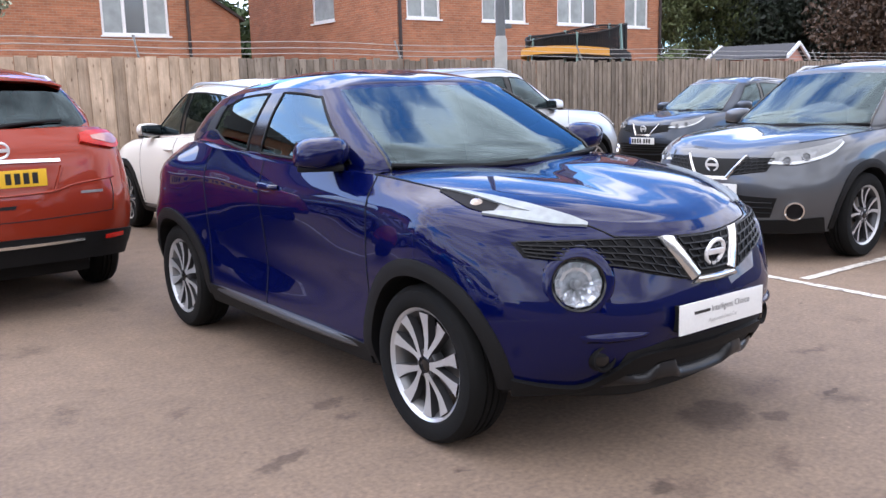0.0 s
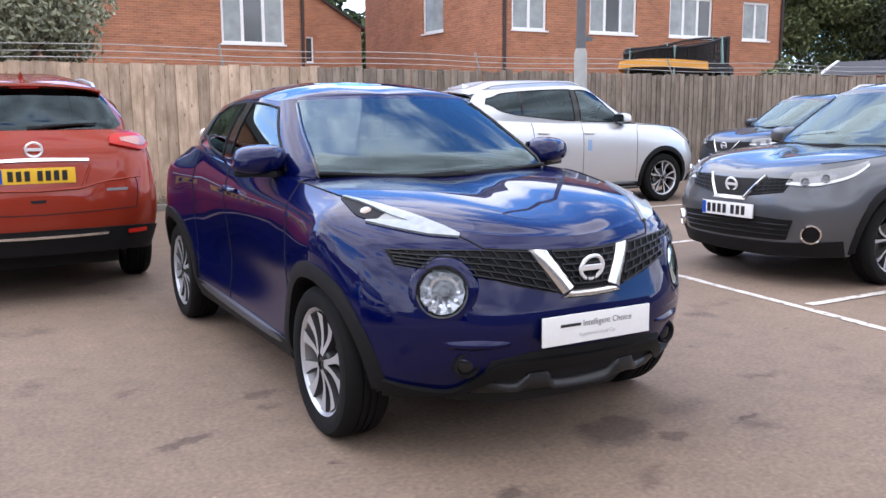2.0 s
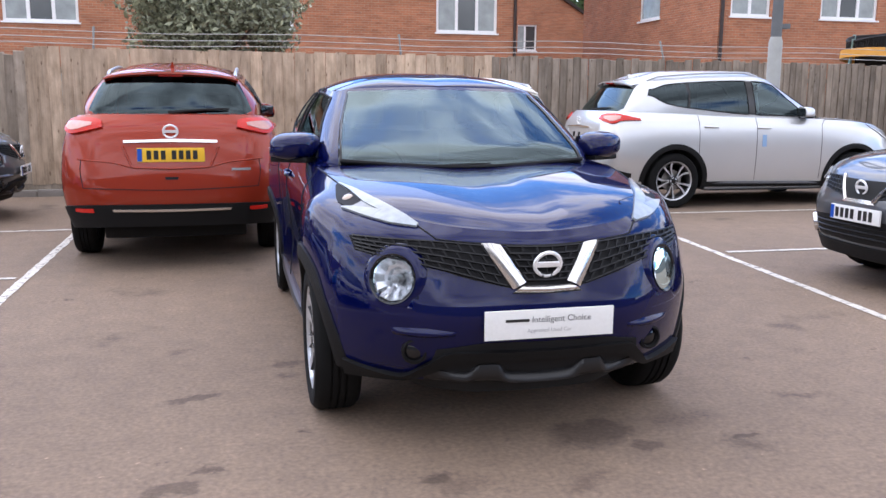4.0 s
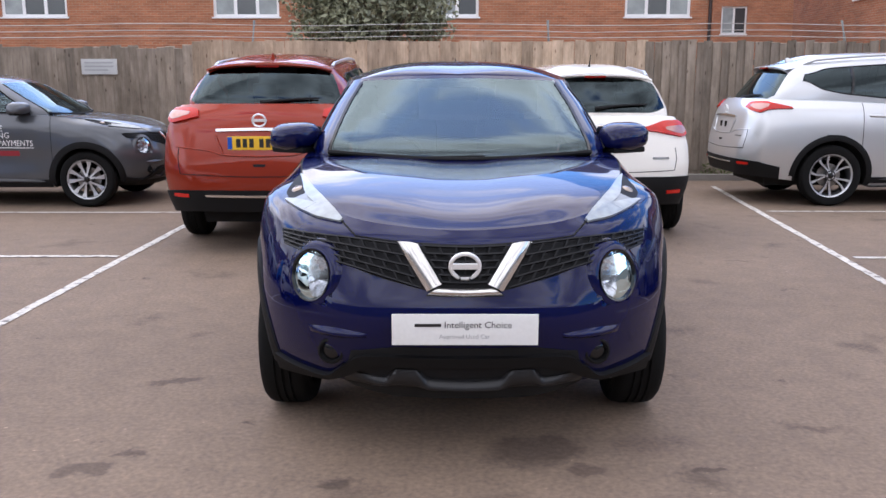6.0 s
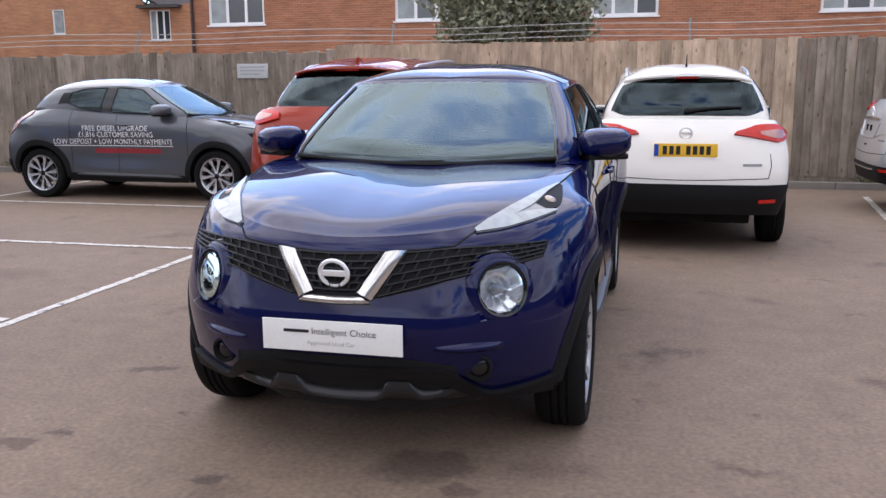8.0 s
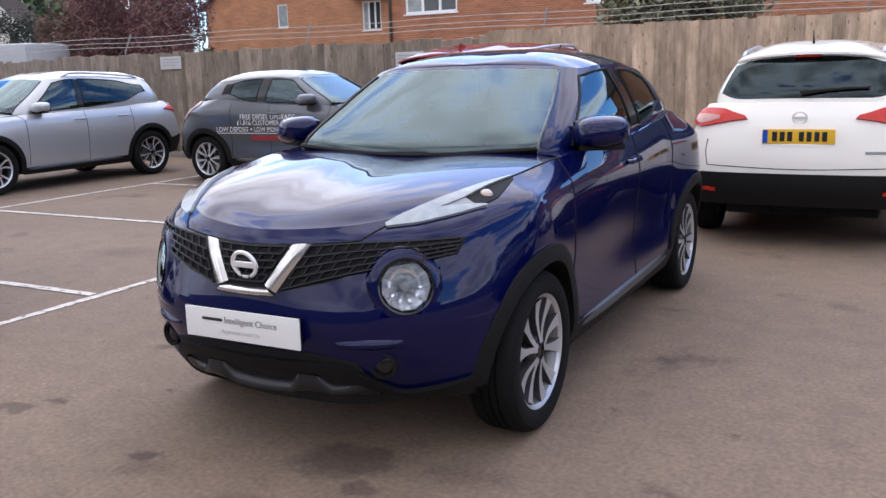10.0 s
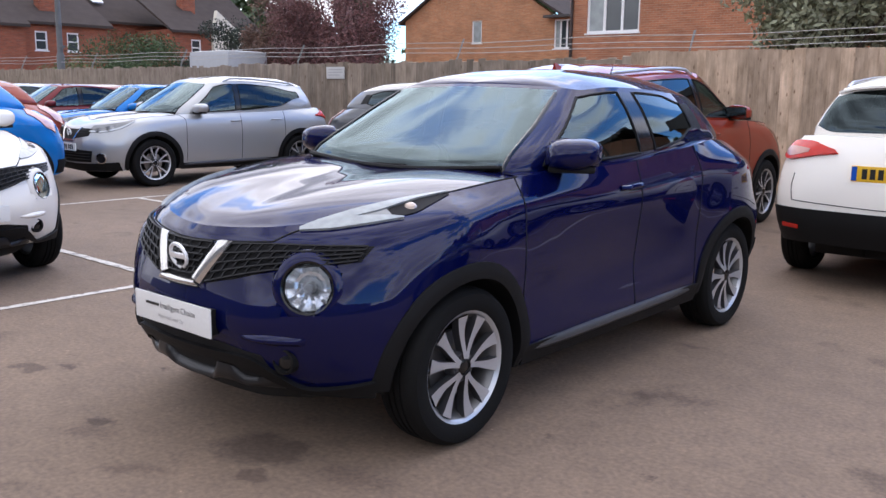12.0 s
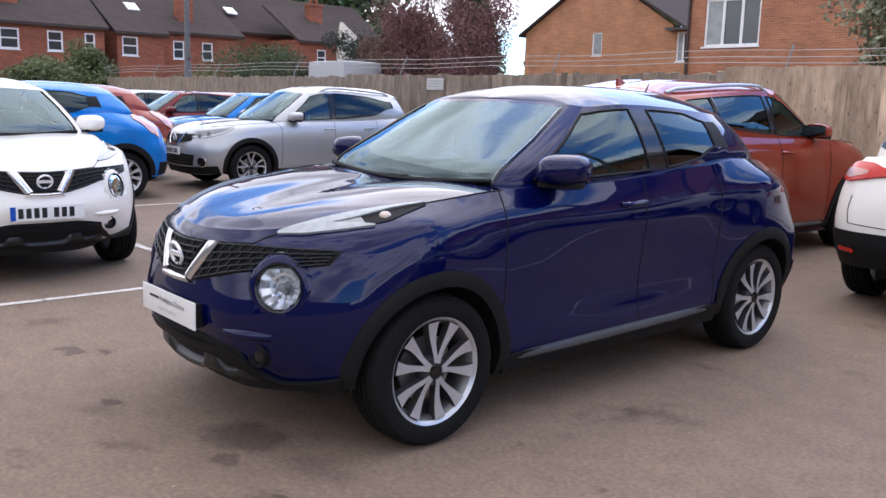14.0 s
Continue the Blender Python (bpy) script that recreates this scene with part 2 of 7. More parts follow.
def tube_data(points, radius, seg=6, closed=False):
    """Verts and faces of a round bar along a polyline; radius may be a list."""
    p = [Vector(q) for q in points]
    n = len(p)
    r = radius if isinstance(radius, (list, tuple, np.ndarray)) else [radius] * n
    verts, faces = [], []
    for i in range(n):
        a, b = p[i - 1] if (i or closed) else p[i], p[(i + 1) % n] if (i < n - 1 or closed) else p[i]
        d = (b - a).normalized()
        u = d.cross(Vector((0, 0, 1)))
        if u.length < 0.1:
            u = d.cross(Vector((1, 0, 0)))
        u.normalize()
        w = d.cross(u)
        for k in range(seg):
            t = 2 * math.pi * k / seg
            verts.append(p[i] + r[i] * (math.cos(t) * u + math.sin(t) * w))
    for i in range(n if closed else n - 1):
        for k in range(seg):
            i2, k2 = (i + 1) % n, (k + 1) % seg
            faces.append((i * seg + k, i * seg + k2, i2 * seg + k2, i2 * seg + k))
    if not closed:
        faces += [tuple(range(seg))[::-1], tuple((n - 1) * seg + k for k in range(seg))]
    return verts, faces


def tube(name, points, radius, material, parent, seg=6, closed=False, label=""):
    v, f = tube_data(points, radius, seg, closed)
    return mesh_object(name, v, f, material, parent, label)


def lathe(profile, seg, axis="x"):
    """Verts and faces of a profile of (radius, along) turned about the axis."""
    verts, m = [], len(profile)
    for k in range(seg):
        t = 2 * math.pi * k / seg
        c, s = math.cos(t), math.sin(t)
        for r, a in profile:
            verts.append((a, r * c, r * s) if axis == "x" else ((r * c, a, r * s) if axis == "y" else (r * c, r * s, a)))
    faces = []
    for k in range(seg):
        k2 = (k + 1) % seg
        for j in range(m - 1):
            faces.append((k * m + j, k * m + j + 1, k2 * m + j + 1, k2 * m + j))
    return verts, faces


def joined(*pieces):
    V, F = [], []
    for v, f in pieces:
        o = len(V)
        V += [tuple(q) for q in v]
        F += [tuple(i + o for i in q) for q in f]
    return V, F


def moved(data, m):
    v, f = data
    return [m @ Vector(q) for q in v], f

# ---- cars: shape lines ----
# Each lower line runs from the middle of the nose round one side to the middle of the tail; front is -y, half a car.


def compact_shape():
    lower = [
        [(0, -1.93, .295), (.30, -1.91, .295), (.58, -1.77, .285), (.78, -1.58, .28), (.80, -1.265, .25), (.80, -.86, .23), (.80, 0, .23), (.80, .65, .23), (.80, 1.265, .25), (.76, 1.70, .30), (.50, 1.93, .32), (0, 1.98, .32)],
        [(0, -2.01, .42), (.32, -1.975, .42), (.60, -1.835, .40), (.805, -1.58, .40), (.845, -1.265, .40), (.838, -.86, .36), (.834, 0, .35), (.836, .65, .36), (.85, 1.265, .42), (.82, 1.70, .48), (.52, 1.97, .50), (0, 2.02, .50)],
        [(0, -2.045, .56), (.33, -2.01, .56), (.61, -1.868, .57), (.82, -1.585, .59), (.878, -1.265, .62), (.838, -.86, .56), (.814, 0, .55), (.824, .65, .57), (.890, 1.265, .64), (.83, 1.70, .66), (.52, 1.97, .66), (0, 2.02, .66)],
        [(0, -2.015, .69), (.33, -1.972, .70), (.61, -1.830, .715), (.81, -1.56, .75), (.878, -1.265, .80), (.846, -.86, .70), (.828, 0, .71), (.836, .65, .74), (.898, 1.265, .83), (.81, 1.66, .81), (.50, 1.93, .82), (0, 1.99, .82)],
        [(0, -1.965, .84), (.33, -1.905, .85), (.60, -1.755, .87), (.755, -1.525, .915), (.842, -1.265, .945), (.838, -.86, .925), (.846, 0, .90), (.846, .65, .93), (.886, 1.265, 1.0), (.78, 1.62, .97), (.46, 1.87, .97), (0, 1.93, .97)],
        [(0, -1.920, .885), (.31, -1.855, .900), (.52, -1.70, .935), (.645, -1.46, .988), (.705, -1.22, 1.02), (.757, -.84, 1.06), (.80, 0, 1.08), (.80, .65, 1.13), (.765, 1.10, 1.16), (.70, 1.40, 1.13), (.42, 1.68, 1.11), (0, 1.75, 1.10)],
    ]
    hood = [(0, -1.920, .885), (0, -1.84, .918), (0, -1.66, .96), (0, -1.41, 1.003), (0, -1.12, 1.033), (0, -.86, 1.045)]
    belt = [(0, -.87, 1.04), (.640, -.79, 1.07), (.735, -.62, 1.075), (.765, .22, 1.11), (.765, .38, 1.12), (.742, .88, 1.165), (.63, 1.44, 1.15), (0, 1.60, 1.12)]
    edge = [(0, -.22, 1.462), (.515, -.18, 1.445), (.585, -.11, 1.435), (.618, .17, 1.452), (.618, .33, 1.450), (.592, .86, 1.425), (.515, 1.24, 1.398), (0, 1.33, 1.42)]
    crown = [(0, -.22, 1.468), (0, -.12, 1.495), (0, .02, 1.52), (0, .25, 1.547), (0, .42, 1.552), (0, .88, 1.538), (0, 1.20, 1.478), (0, 1.33, 1.428)]
    return dict(lower=lower, hood=hood, belt=belt, edge=edge, crown=crown, wheel_y=(-1.265, 1.265), wheel_r=.326, rim=.683, sweep=30, track=.752, arch=.380, door=(-.88, .12, .80), black_c=.15, dlo=[(0, 0, 0), (1, 0, 0), (2, .04, .06), (2.4, 0, 0), (4, 0, 0), (4.6, .05, .03), (5, .40, .30), (5.5, .3, .2), (6, .1, .1), (7, 0, 0)], lamps=[(.575, .705, .080)])


def crossover_shape():
    lower = [
        [(0, -2.12, .24), (.35, -2.10, .24), (.62, -1.98, .24), (.80, -1.70, .25), (.82, -1.323, .25), (.82, -.80, .23), (.82, 0, .23), (.82, .75, .23), (.82, 1.323, .25), (.78, 1.86, .32), (.50, 2.08, .34), (0, 2.10, .34)],
        [(0, -2.18, .42), (.35, -2.16, .42), (.64, -2.04, .42), (.85, -1.72, .42), (.87, -1.323, .42), (.865, -.80, .37), (.865, 0, .36), (.865, .75, .37), (.875, 1.323, .44), (.84, 1.88, .50), (.55, 2.12, .52), (0, 2.15, .52)],
        [(0, -2.20, .58), (.35, -2.18, .58), (.65, -2.06, .585), (.87, -1.72, .60), (.90, -1.323, .62), (.89, -.80, .58), (.885, 0, .58), (.888, .75, .60), (.903, 1.323, .64), (.86, 1.88, .66), (.57, 2.11, .66), (0, 2.14, .66)],
        [(0, -2.17, .74), (.35, -2.14, .745), (.64, -2.00, .76), (.86, -1.66, .78), (.89, -1.323, .80), (.89, -.80, .76), (.89, 0, .76), (.892, .75, .78), (.90, 1.323, .83), (.85, 1.86, .84), (.56, 2.06, .86), (0, 2.10, .86)],
        [(0, -2.10, .86), (.35, -2.07, .87), (.62, -1.92, .89), (.81, -1.60, .92), (.845, -1.323, .945), (.865, -.80, .95), (.872, 0, .94), (.872, .75, .95), (.87, 1.323, .98), (.80, 1.84, 1.0), (.54, 2.00, 1.0), (0, 2.04, 1.0)],
        [(0, -2.03, .90), (.33, -1.99, .92), (.57, -1.84, .95), (.72, -1.56, .985), (.765, -1.28, 1.01), (.80, -.88, 1.03), (.815, 0, 1.05), (.815, .75, 1.07), (.80, 1.323, 1.10), (.735, 1.75, 1.12), (.50, 1.90, 1.13), (0, 1.95, 1.13)],
    ]
    hood = [(0, -2.03, .90), (0, -1.93, .935), (0, -1.75, .968), (0, -1.48, 1.003), (0, -1.25, 1.025), (0, -.98, 1.04)]
    belt = [(0, -.99, 1.035), (.64, -.84, 1.045), (.745, -.62, 1.055), (.770, .14, 1.08), (.770, .24, 1.085), (.735, 1.32, 1.13), (.66, 1.72, 1.14), (0, 1.88, 1.15)]
    edge = [(0, -.22, 1.485), (.50, -.20, 1.462), (.575, -.08, 1.46), (.615, .16, 1.485), (.615, .26, 1.487), (.580, 1.22, 1.455), (.52, 1.56, 1.46), (0, 1.62, 1.49)]
    crown = [(0, -.22, 1.49), (0, -.10, 1.52), (0, .05, 1.545), (0, .25, 1.572), (0, .40, 1.58), (0, 1.10, 1.572), (0, 1.50, 1.525), (0, 1.62, 1.495)]
    belt[5], edge[5] = (.725, 1.50, 1.145), (.565, 1.38, 1.445)
    edge, crown = [[(x, y, z + .05 - .035 * max(0, y - .9)) for x, y, z in q] for q in (edge, crown)]
    return dict(lower=lower, hood=hood, belt=belt, edge=edge, crown=crown, wheel_y=(-1.323, 1.323), wheel_r=.345, track=.79, arch=.405, door=(-.80, .17, 1.0), dlo=[(0, 0, 0), (1, 0, 0), (2, .05, .10), (2.4, 0, 0), (4, 0, 0), (4.55, .10, .03), (5, .80, .42), (5.5, .2, .2), (6, .28, .22), (6.35, .02, .04), (7, 0, 0)])


def stretched(shape, ys, zs, xs=1.0):
    """The same shape with its lengths and heights drawn through pairs of (old, new)."""
    a, b = np.array(ys).T, np.array(zs).T

    def f(p):
        return (p[0] * xs, float(np.interp(p[1], a[0], a[1])), float(np.interp(p[2], b[0], b[1])))
    s = dict(shape)
    for k in ("hood", "belt", "edge", "crown"):
        s[k] = [f(p) for p in shape[k]]
    s["lower"] = [[f(p) for p in q] for q in shape["lower"]]
    s["wheel_y"] = tuple(float(np.interp(y, a[0], a[1])) for y in shape["wheel_y"])
    s["door"] = tuple(float(np.interp(y, a[0], a[1])) for y in shape["door"])
    s["track"] = shape["track"] * xs
    return s


def large_suv_shape(up=.045):
    s = stretched(crossover_shape(), [(-2.2, -2.30), (-1.323, -1.353), (1.323, 1.353), (1.62, 1.86), (1.95, 2.23), (2.15, 2.41)], [(0, 0), (.4, .42), (.84, .92), (1.0, 1.13), (1.12, 1.24), (1.5, 1.63), (1.63, 1.76)], 1.01)
    s["belt"][5] = (s["belt"][5][0] * .985, 1.74, s["belt"][5][2] + .05)
    s["edge"][5] = (s["edge"][5][0], 1.60, s["edge"][5][2] - .02)
    s["dlo"] = [(0, 0, 0), (1, 0, 0), (2, .06, .16), (2.4, 0, .06), (4, 0, .06), (4.62, .04, .09), (4.8, .22, .14), (5, .82, .50), (5.5, .2, .2), (6, .30, .22), (6.35, .02, .04), (7, 0, 0)]
    s["belt"][6] = (s["belt"][6][0], 2.02, s["belt"][6][2])
    s["quarter"] = True
    for k in (2, 3, 4, 5):
        for line in ("edge", "crown"):
            x, y, z = s[line][k]
            s[line][k] = (x, y, z + up)
    for k in (6, 7):
        for line in ("edge", "crown"):
            x, y, z = s[line][k]
            s[line][k] = (x, y, z + min(0, up))
    for k, down in ((6, .045), (7, .06)):
        x, y, z = s["belt"][k]
        s["belt"][k] = (x, y, z - down)
    s["wheel_r"] = .36
    s["arch"] = .425
    return s


def hatch_shape():
    return stretched(crossover_shape(), [(-2.2, -2.05), (-1.323, -1.30), (1.323, 1.30), (2.15, 2.05)], [(0, 0), (.4, .36), (1.05, .97), (1.58, 1.50)], 0.97)


# ---- cars: building ----
def station_params(lines):
    a = np.array(lines, float)
    d = np.linalg.norm(np.diff(a, axis=1), axis=2).mean(0)
    return a, np.concatenate([[0], np.cumsum(np.maximum(d, 1e-4))])


def surface(lines, us, vs):
    a, s = station_params(lines)
    rows = np.stack([pchip(s, l, us) for l in a])
    k = np.arange(len(a), dtype=float)
    out = np.empty((len(vs), len(us), 3))
    for j in range(len(us)):
        out[:, j] = pchip(k, rows[:, j], vs)
    return out


def refine(knots, step):
    out = []
    for a, b in zip(knots[:-1], knots[1:]):
        n = max(1, int(math.ceil((b - a) / step)))
        out += [a + (b - a) * i / n for i in range(n)]
    return np.array(out + [knots[-1]])


def cells(P, keep):
    """Verts and faces of the grid P and its mirror image, for the cells that keep(i, j, centre) takes."""
    n, m = P.shape[:2]
    used, V, F = {}, [], []

    def vid(i, j, side):
        x = P[i, j, 0]
        key = (i, j, 0 if abs(x) < 1e-5 else side)
        if key not in used:
            used[key] = len(V)
            V.append((x * side, P[i, j, 1], P[i, j, 2]))
        return used[key]
    for i in range(n - 1):
        for j in range(m - 1):
            c = (P[i, j] + P[i + 1, j] + P[i, j + 1] + P[i + 1, j + 1]) / 4
            if keep(i, j, c):
                for side in (1, -1):
                    q = [vid(i, j, side), vid(i, j + 1, side), vid(i + 1, j + 1, side), vid(i + 1, j, side)]
                    q = [v for k, v in enumerate(q) if v not in q[:k]]
                    if len(q) > 2:
                        F.append(q if side == 1 else q[::-1])
    return V, F


def half(data, side):
    """One side's half of mirrored data."""
    v, f = data
    keep = [q for q in f if sum(v[i][0] for i in q) * side > 0]
    ids = sorted({i for q in keep for i in q})
    ren = {i: k for k, i in enumerate(ids)}
    return [v[i] for i in ids], [tuple(ren[i] for i in q) for q in keep]


class Shell:
    """The skin of a car, on which lamps, trims and seams are laid."""

    def __init__(self, V, F):
        self.tree = BVHTree.FromPolygons([Vector(v) for v in V], [tuple(f) for f in F])

    def hit(self, a, b, axis):
        if axis == "front":
            o, d = Vector((a, -4, b)), Vector((0, 1, 0))
        elif axis == "rear":
            o, d = Vector((a, 4, b)), Vector((0, -1, 0))
        elif axis == "side":
            o, d = Vector((3, a, b)), Vector((-1, 0, 0))
        else:
            o, d = Vector((a, b, 4)), Vector((0, 0, -1))
        p, n, _, _ = self.tree.ray_cast(o, d)
        if p is None:
            p, n, _, _ = self.tree.find_nearest(o + d * 3.2)
        if n.dot(d) > 0:
            n = -n
        return p, n

    def strip(self, A, B, axis, nu=24, nv=5, lift=.004, depth=.012, smooth=True, crown=0.0):
        """A thin panel between two chains of points, laid on the skin."""
        a, b = polyline(A, nu, smooth), polyline(B, nu, smooth)
        top, low = [], []
        for i in range(nv):
            t = i / (nv - 1)
            for j in range(nu):
                q = a[j] * (1 - t) + b[j] * t
                p, n = self.hit(q[0], q[1], axis)
                top.append(p + n * (lift + crown * math.sin(math.pi * t) * (abs(math.sin(math.pi * j / (nu - 1))) ** .6 if smooth else 1)))
                low.append(p - n * depth)
        V, F = list(top), grid_faces(nv, nu)
        ring = [j for j in range(nu)] + [i * nu + nu - 1 for i in range(1, nv)] + [(nv - 1) * nu + j for j in range(nu - 2, -1, -1)] + [i * nu for i in range(nv - 2, 0, -1)]
        o = len(V)
        V += [low[r] for r in ring]
        m = len(ring)
        F += [(ring[k], o + k, o + (k + 1) % m, ring[(k + 1) % m]) for k in range(m)]
        return V, F

    def wrap(self, lines, A, B, nu=24, nv=5, lift=.004, depth=.012, smooth=True):
        """A thin panel between two chains of (station, height line), wrapped round the skin's own lines; stations past the last run on round the other side."""
        a, b = polyline(A, nu, smooth), polyline(B, nu, smooth)
        s = station_params(lines)[1]
        last = len(s) - 1

        def at(st, v):
            flip = st > last or st < 0
            u = float(np.interp(2 * last - st if st > last else abs(st), range(last + 1), s))
            p = Vector(surface(lines, np.array([u]), np.array([v]))[0, 0])
            return Vector((-p.x, p.y, p.z)) if flip else p
        top, low = [], []
        for i in range(nv):
            t = i / (nv - 1)
            for j in range(nu):
                st, v = a[j] * (1 - t) + b[j] * t
                v = min(max(v, .02), len(lines) - 1.02)
                p = at(st, v)
                n = (at(st + .02, v) - at(st - .02, v)).cross(at(st, v + .02) - at(st, v - .02)).normalized()
                if n.dot(p - Vector((0, 0, .6))) < 0:
                    n = -n
                top.append(p + n * lift)
                low.append(p - n * depth)
        V, F = list(top), grid_faces(nv, nu)
        ring = [j for j in range(nu)] + [i * nu + nu - 1 for i in range(1, nv)] + [(nv - 1) * nu + j for j in range(nu - 2, -1, -1)] + [i * nu for i in range(nv - 2, 0, -1)]
        o = len(V)
        V += [low[r] for r in ring]
        m = len(ring)
        F += [(ring[k], o + k, o + (k + 1) % m, ring[(k + 1) % m]) for k in range(m)]
        return V, F

    def line(self, pts, axis, n=24, lift=0.0, smooth=True):
        out = []
        for q in polyline(pts, n, smooth):
            p, nn = self.hit(q[0], q[1], axis)
            out.append(p + nn * lift)
        return out


def mirrored(data):
    v, f = data
    return [(-q[0], q[1], q[2]) for q in v], [tuple(reversed(q)) for q in f]


def both(name, data, material, parent, label=""):
    return [mesh_object(name, *d, material, parent, label) for d in (data, mirrored(data))]


def wheel_data(r, rim, width=.215):
    """Tyre, rim and spoke data with the outer face towards +x and the hub at the origin."""
    rr = r * rim
    h = width / 2
    side = [(rr, .75), (rr + .012, .90), (rr + .020, .96), (r * .86, 1.0), (r * .925, .97), (r * .93, .94), (r * .965, .86), (r * .988, .72), (r * .997, .52), (r * .999, .36), (r - .009, .345), (r - .009, .265), (r, .25), (r, .06), (r - .009, .05)]
    tyre = lathe([(q, -h * w) for q, w in side] + [(q, h * w) for q, w in side[::-1]], 56)
    barrel = lathe([(rr, -h * .75), (rr - .018, -h * .6), (rr - .03, 0), (rr - .022, h * .55), (rr - .006, h * .74)], 40)
    lip = lathe([(rr - .006, h * .74), (rr + .003, h * .84), (rr + .010, h * .88), (rr + .012, h * .80)], 56)
    return tyre, barrel, lip


def spoke_data(r, rim, angle, lean, w0, w1, x_out, thick, sweep=0.0):
    """One spoke from the hub to the rim, its middle line leaning by lean degrees on the way."""
    rr = r * rim
    V, n = [], 7
    for i in range(n):
        t = i / (n - 1)
        rad = .035 + (rr - .01 - .035) * t
        a = radians(angle + lean * t + sweep * math.sin(math.pi * t))
        w = w0 + (w1 - w0) * t ** 2.6
        dx = x_out - .018 * math.sin(math.pi * min(1, t * 1.0)) * .6
        u = Vector((0, math.cos(a), math.sin(a)))
        s = Vector((0, -math.sin(a), math.cos(a)))
        p = u * rad
        V += [p + s * w + Vector((dx, 0, 0)), p - s * w + Vector((dx, 0, 0)), p - s * (w * 1.15) + Vector((dx - thick, 0, 0)), p + s * (w * 1.15) + Vector((dx - thick, 0, 0))]
    F, idx = [], []
    for i in range(n - 1):
        for k in range(4):
            k2 = (k + 1) % 4
            F.append((i * 4 + k, i * 4 + k2, (i + 1) * 4 + k2, (i + 1) * 4 + k))
            idx.append(0 if k == 0 else 1)
    return V, F, idx


def add_wheels(car, shape, style):
    r, tr = shape["wheel_r"], shape["track"]
    rim = shape.get("rim", .68)
    tyre, barrel, lip = wheel_data(r, rim, .205)
    spokes, idx = ([], []), []
    if style == "petal":
        for k in range(5):
            for s in (-1, 1):
                v, f, i = spoke_data(r, rim, 90 + 72 * k + s * 7, s * 9, .011, .030, .086, .035, s * 4.0)
                spokes = joined(spokes, (v, f))
                idx += i
    else:
        for k in range(5):
            for s in (-1, 1):
                v, f, i = spoke_data(r, rim, 90 + 72 * k + s * 6, s * 9 + 5, .009, .015, .078, .03, 5)
                spokes = joined(spokes, (v, f))
                idx += i
    cap = lathe([(0, .082), (.022, .082), (.03, .078), (.033, .06)], 20)
    hubp = lathe([(.028, .076), (.060, .076), (.066, .066), (.066, .03)], 28)
    disc = lathe([(.04, .012), (.14, .012), (.142, 0), (.04, 0)], 32)
    nuts = []
    for k in range(5):
        a = radians(54 + 72 * k)
        nuts.append(moved(lathe([(0, .012), (.007, .012), (.008, 0)], 8), Matrix.Translation((.069, .047 * math.cos(a), .047 * math.sin(a)))))
    dark = M_ALLOYDARK
    first = None
    for y in shape["wheel_y"]:
        for side in (1, -1):
            ang = random.uniform(0, 72)
            m = Matrix.Translation((tr * side, y, r)) @ Matrix.Rotation(radians(180 if side < 0 else 0), 4, "Z") @ Matrix.Rotation(radians(ang), 4, "X")
            if first is None:
                w = mesh_object("wheel", *disc, M_STEEL, car, "alloy wheel with a black tyre")
                mesh_object("tyre", *tyre, M_TYRE, w)
                mesh_object("rim", *lip, M_ALLOY, w)
                mesh_object("barrel", *barrel, M_BARREL if style == "petal" else M_ALLOYDARK, w)
                mesh_object("spokes", *spokes, [M_ALLOY, dark], w, "", idx, smooth=True, angle=30)
                mesh_object("hub", *joined(hubp, *nuts), M_ALLOYDARK, w)
                mesh_object("centre_cap", *cap, M_GLOSSBLACK, w)
                first = w
                w.matrix_basis = m
            else:
                c = copy_thing(first, m)
                c.parent = car


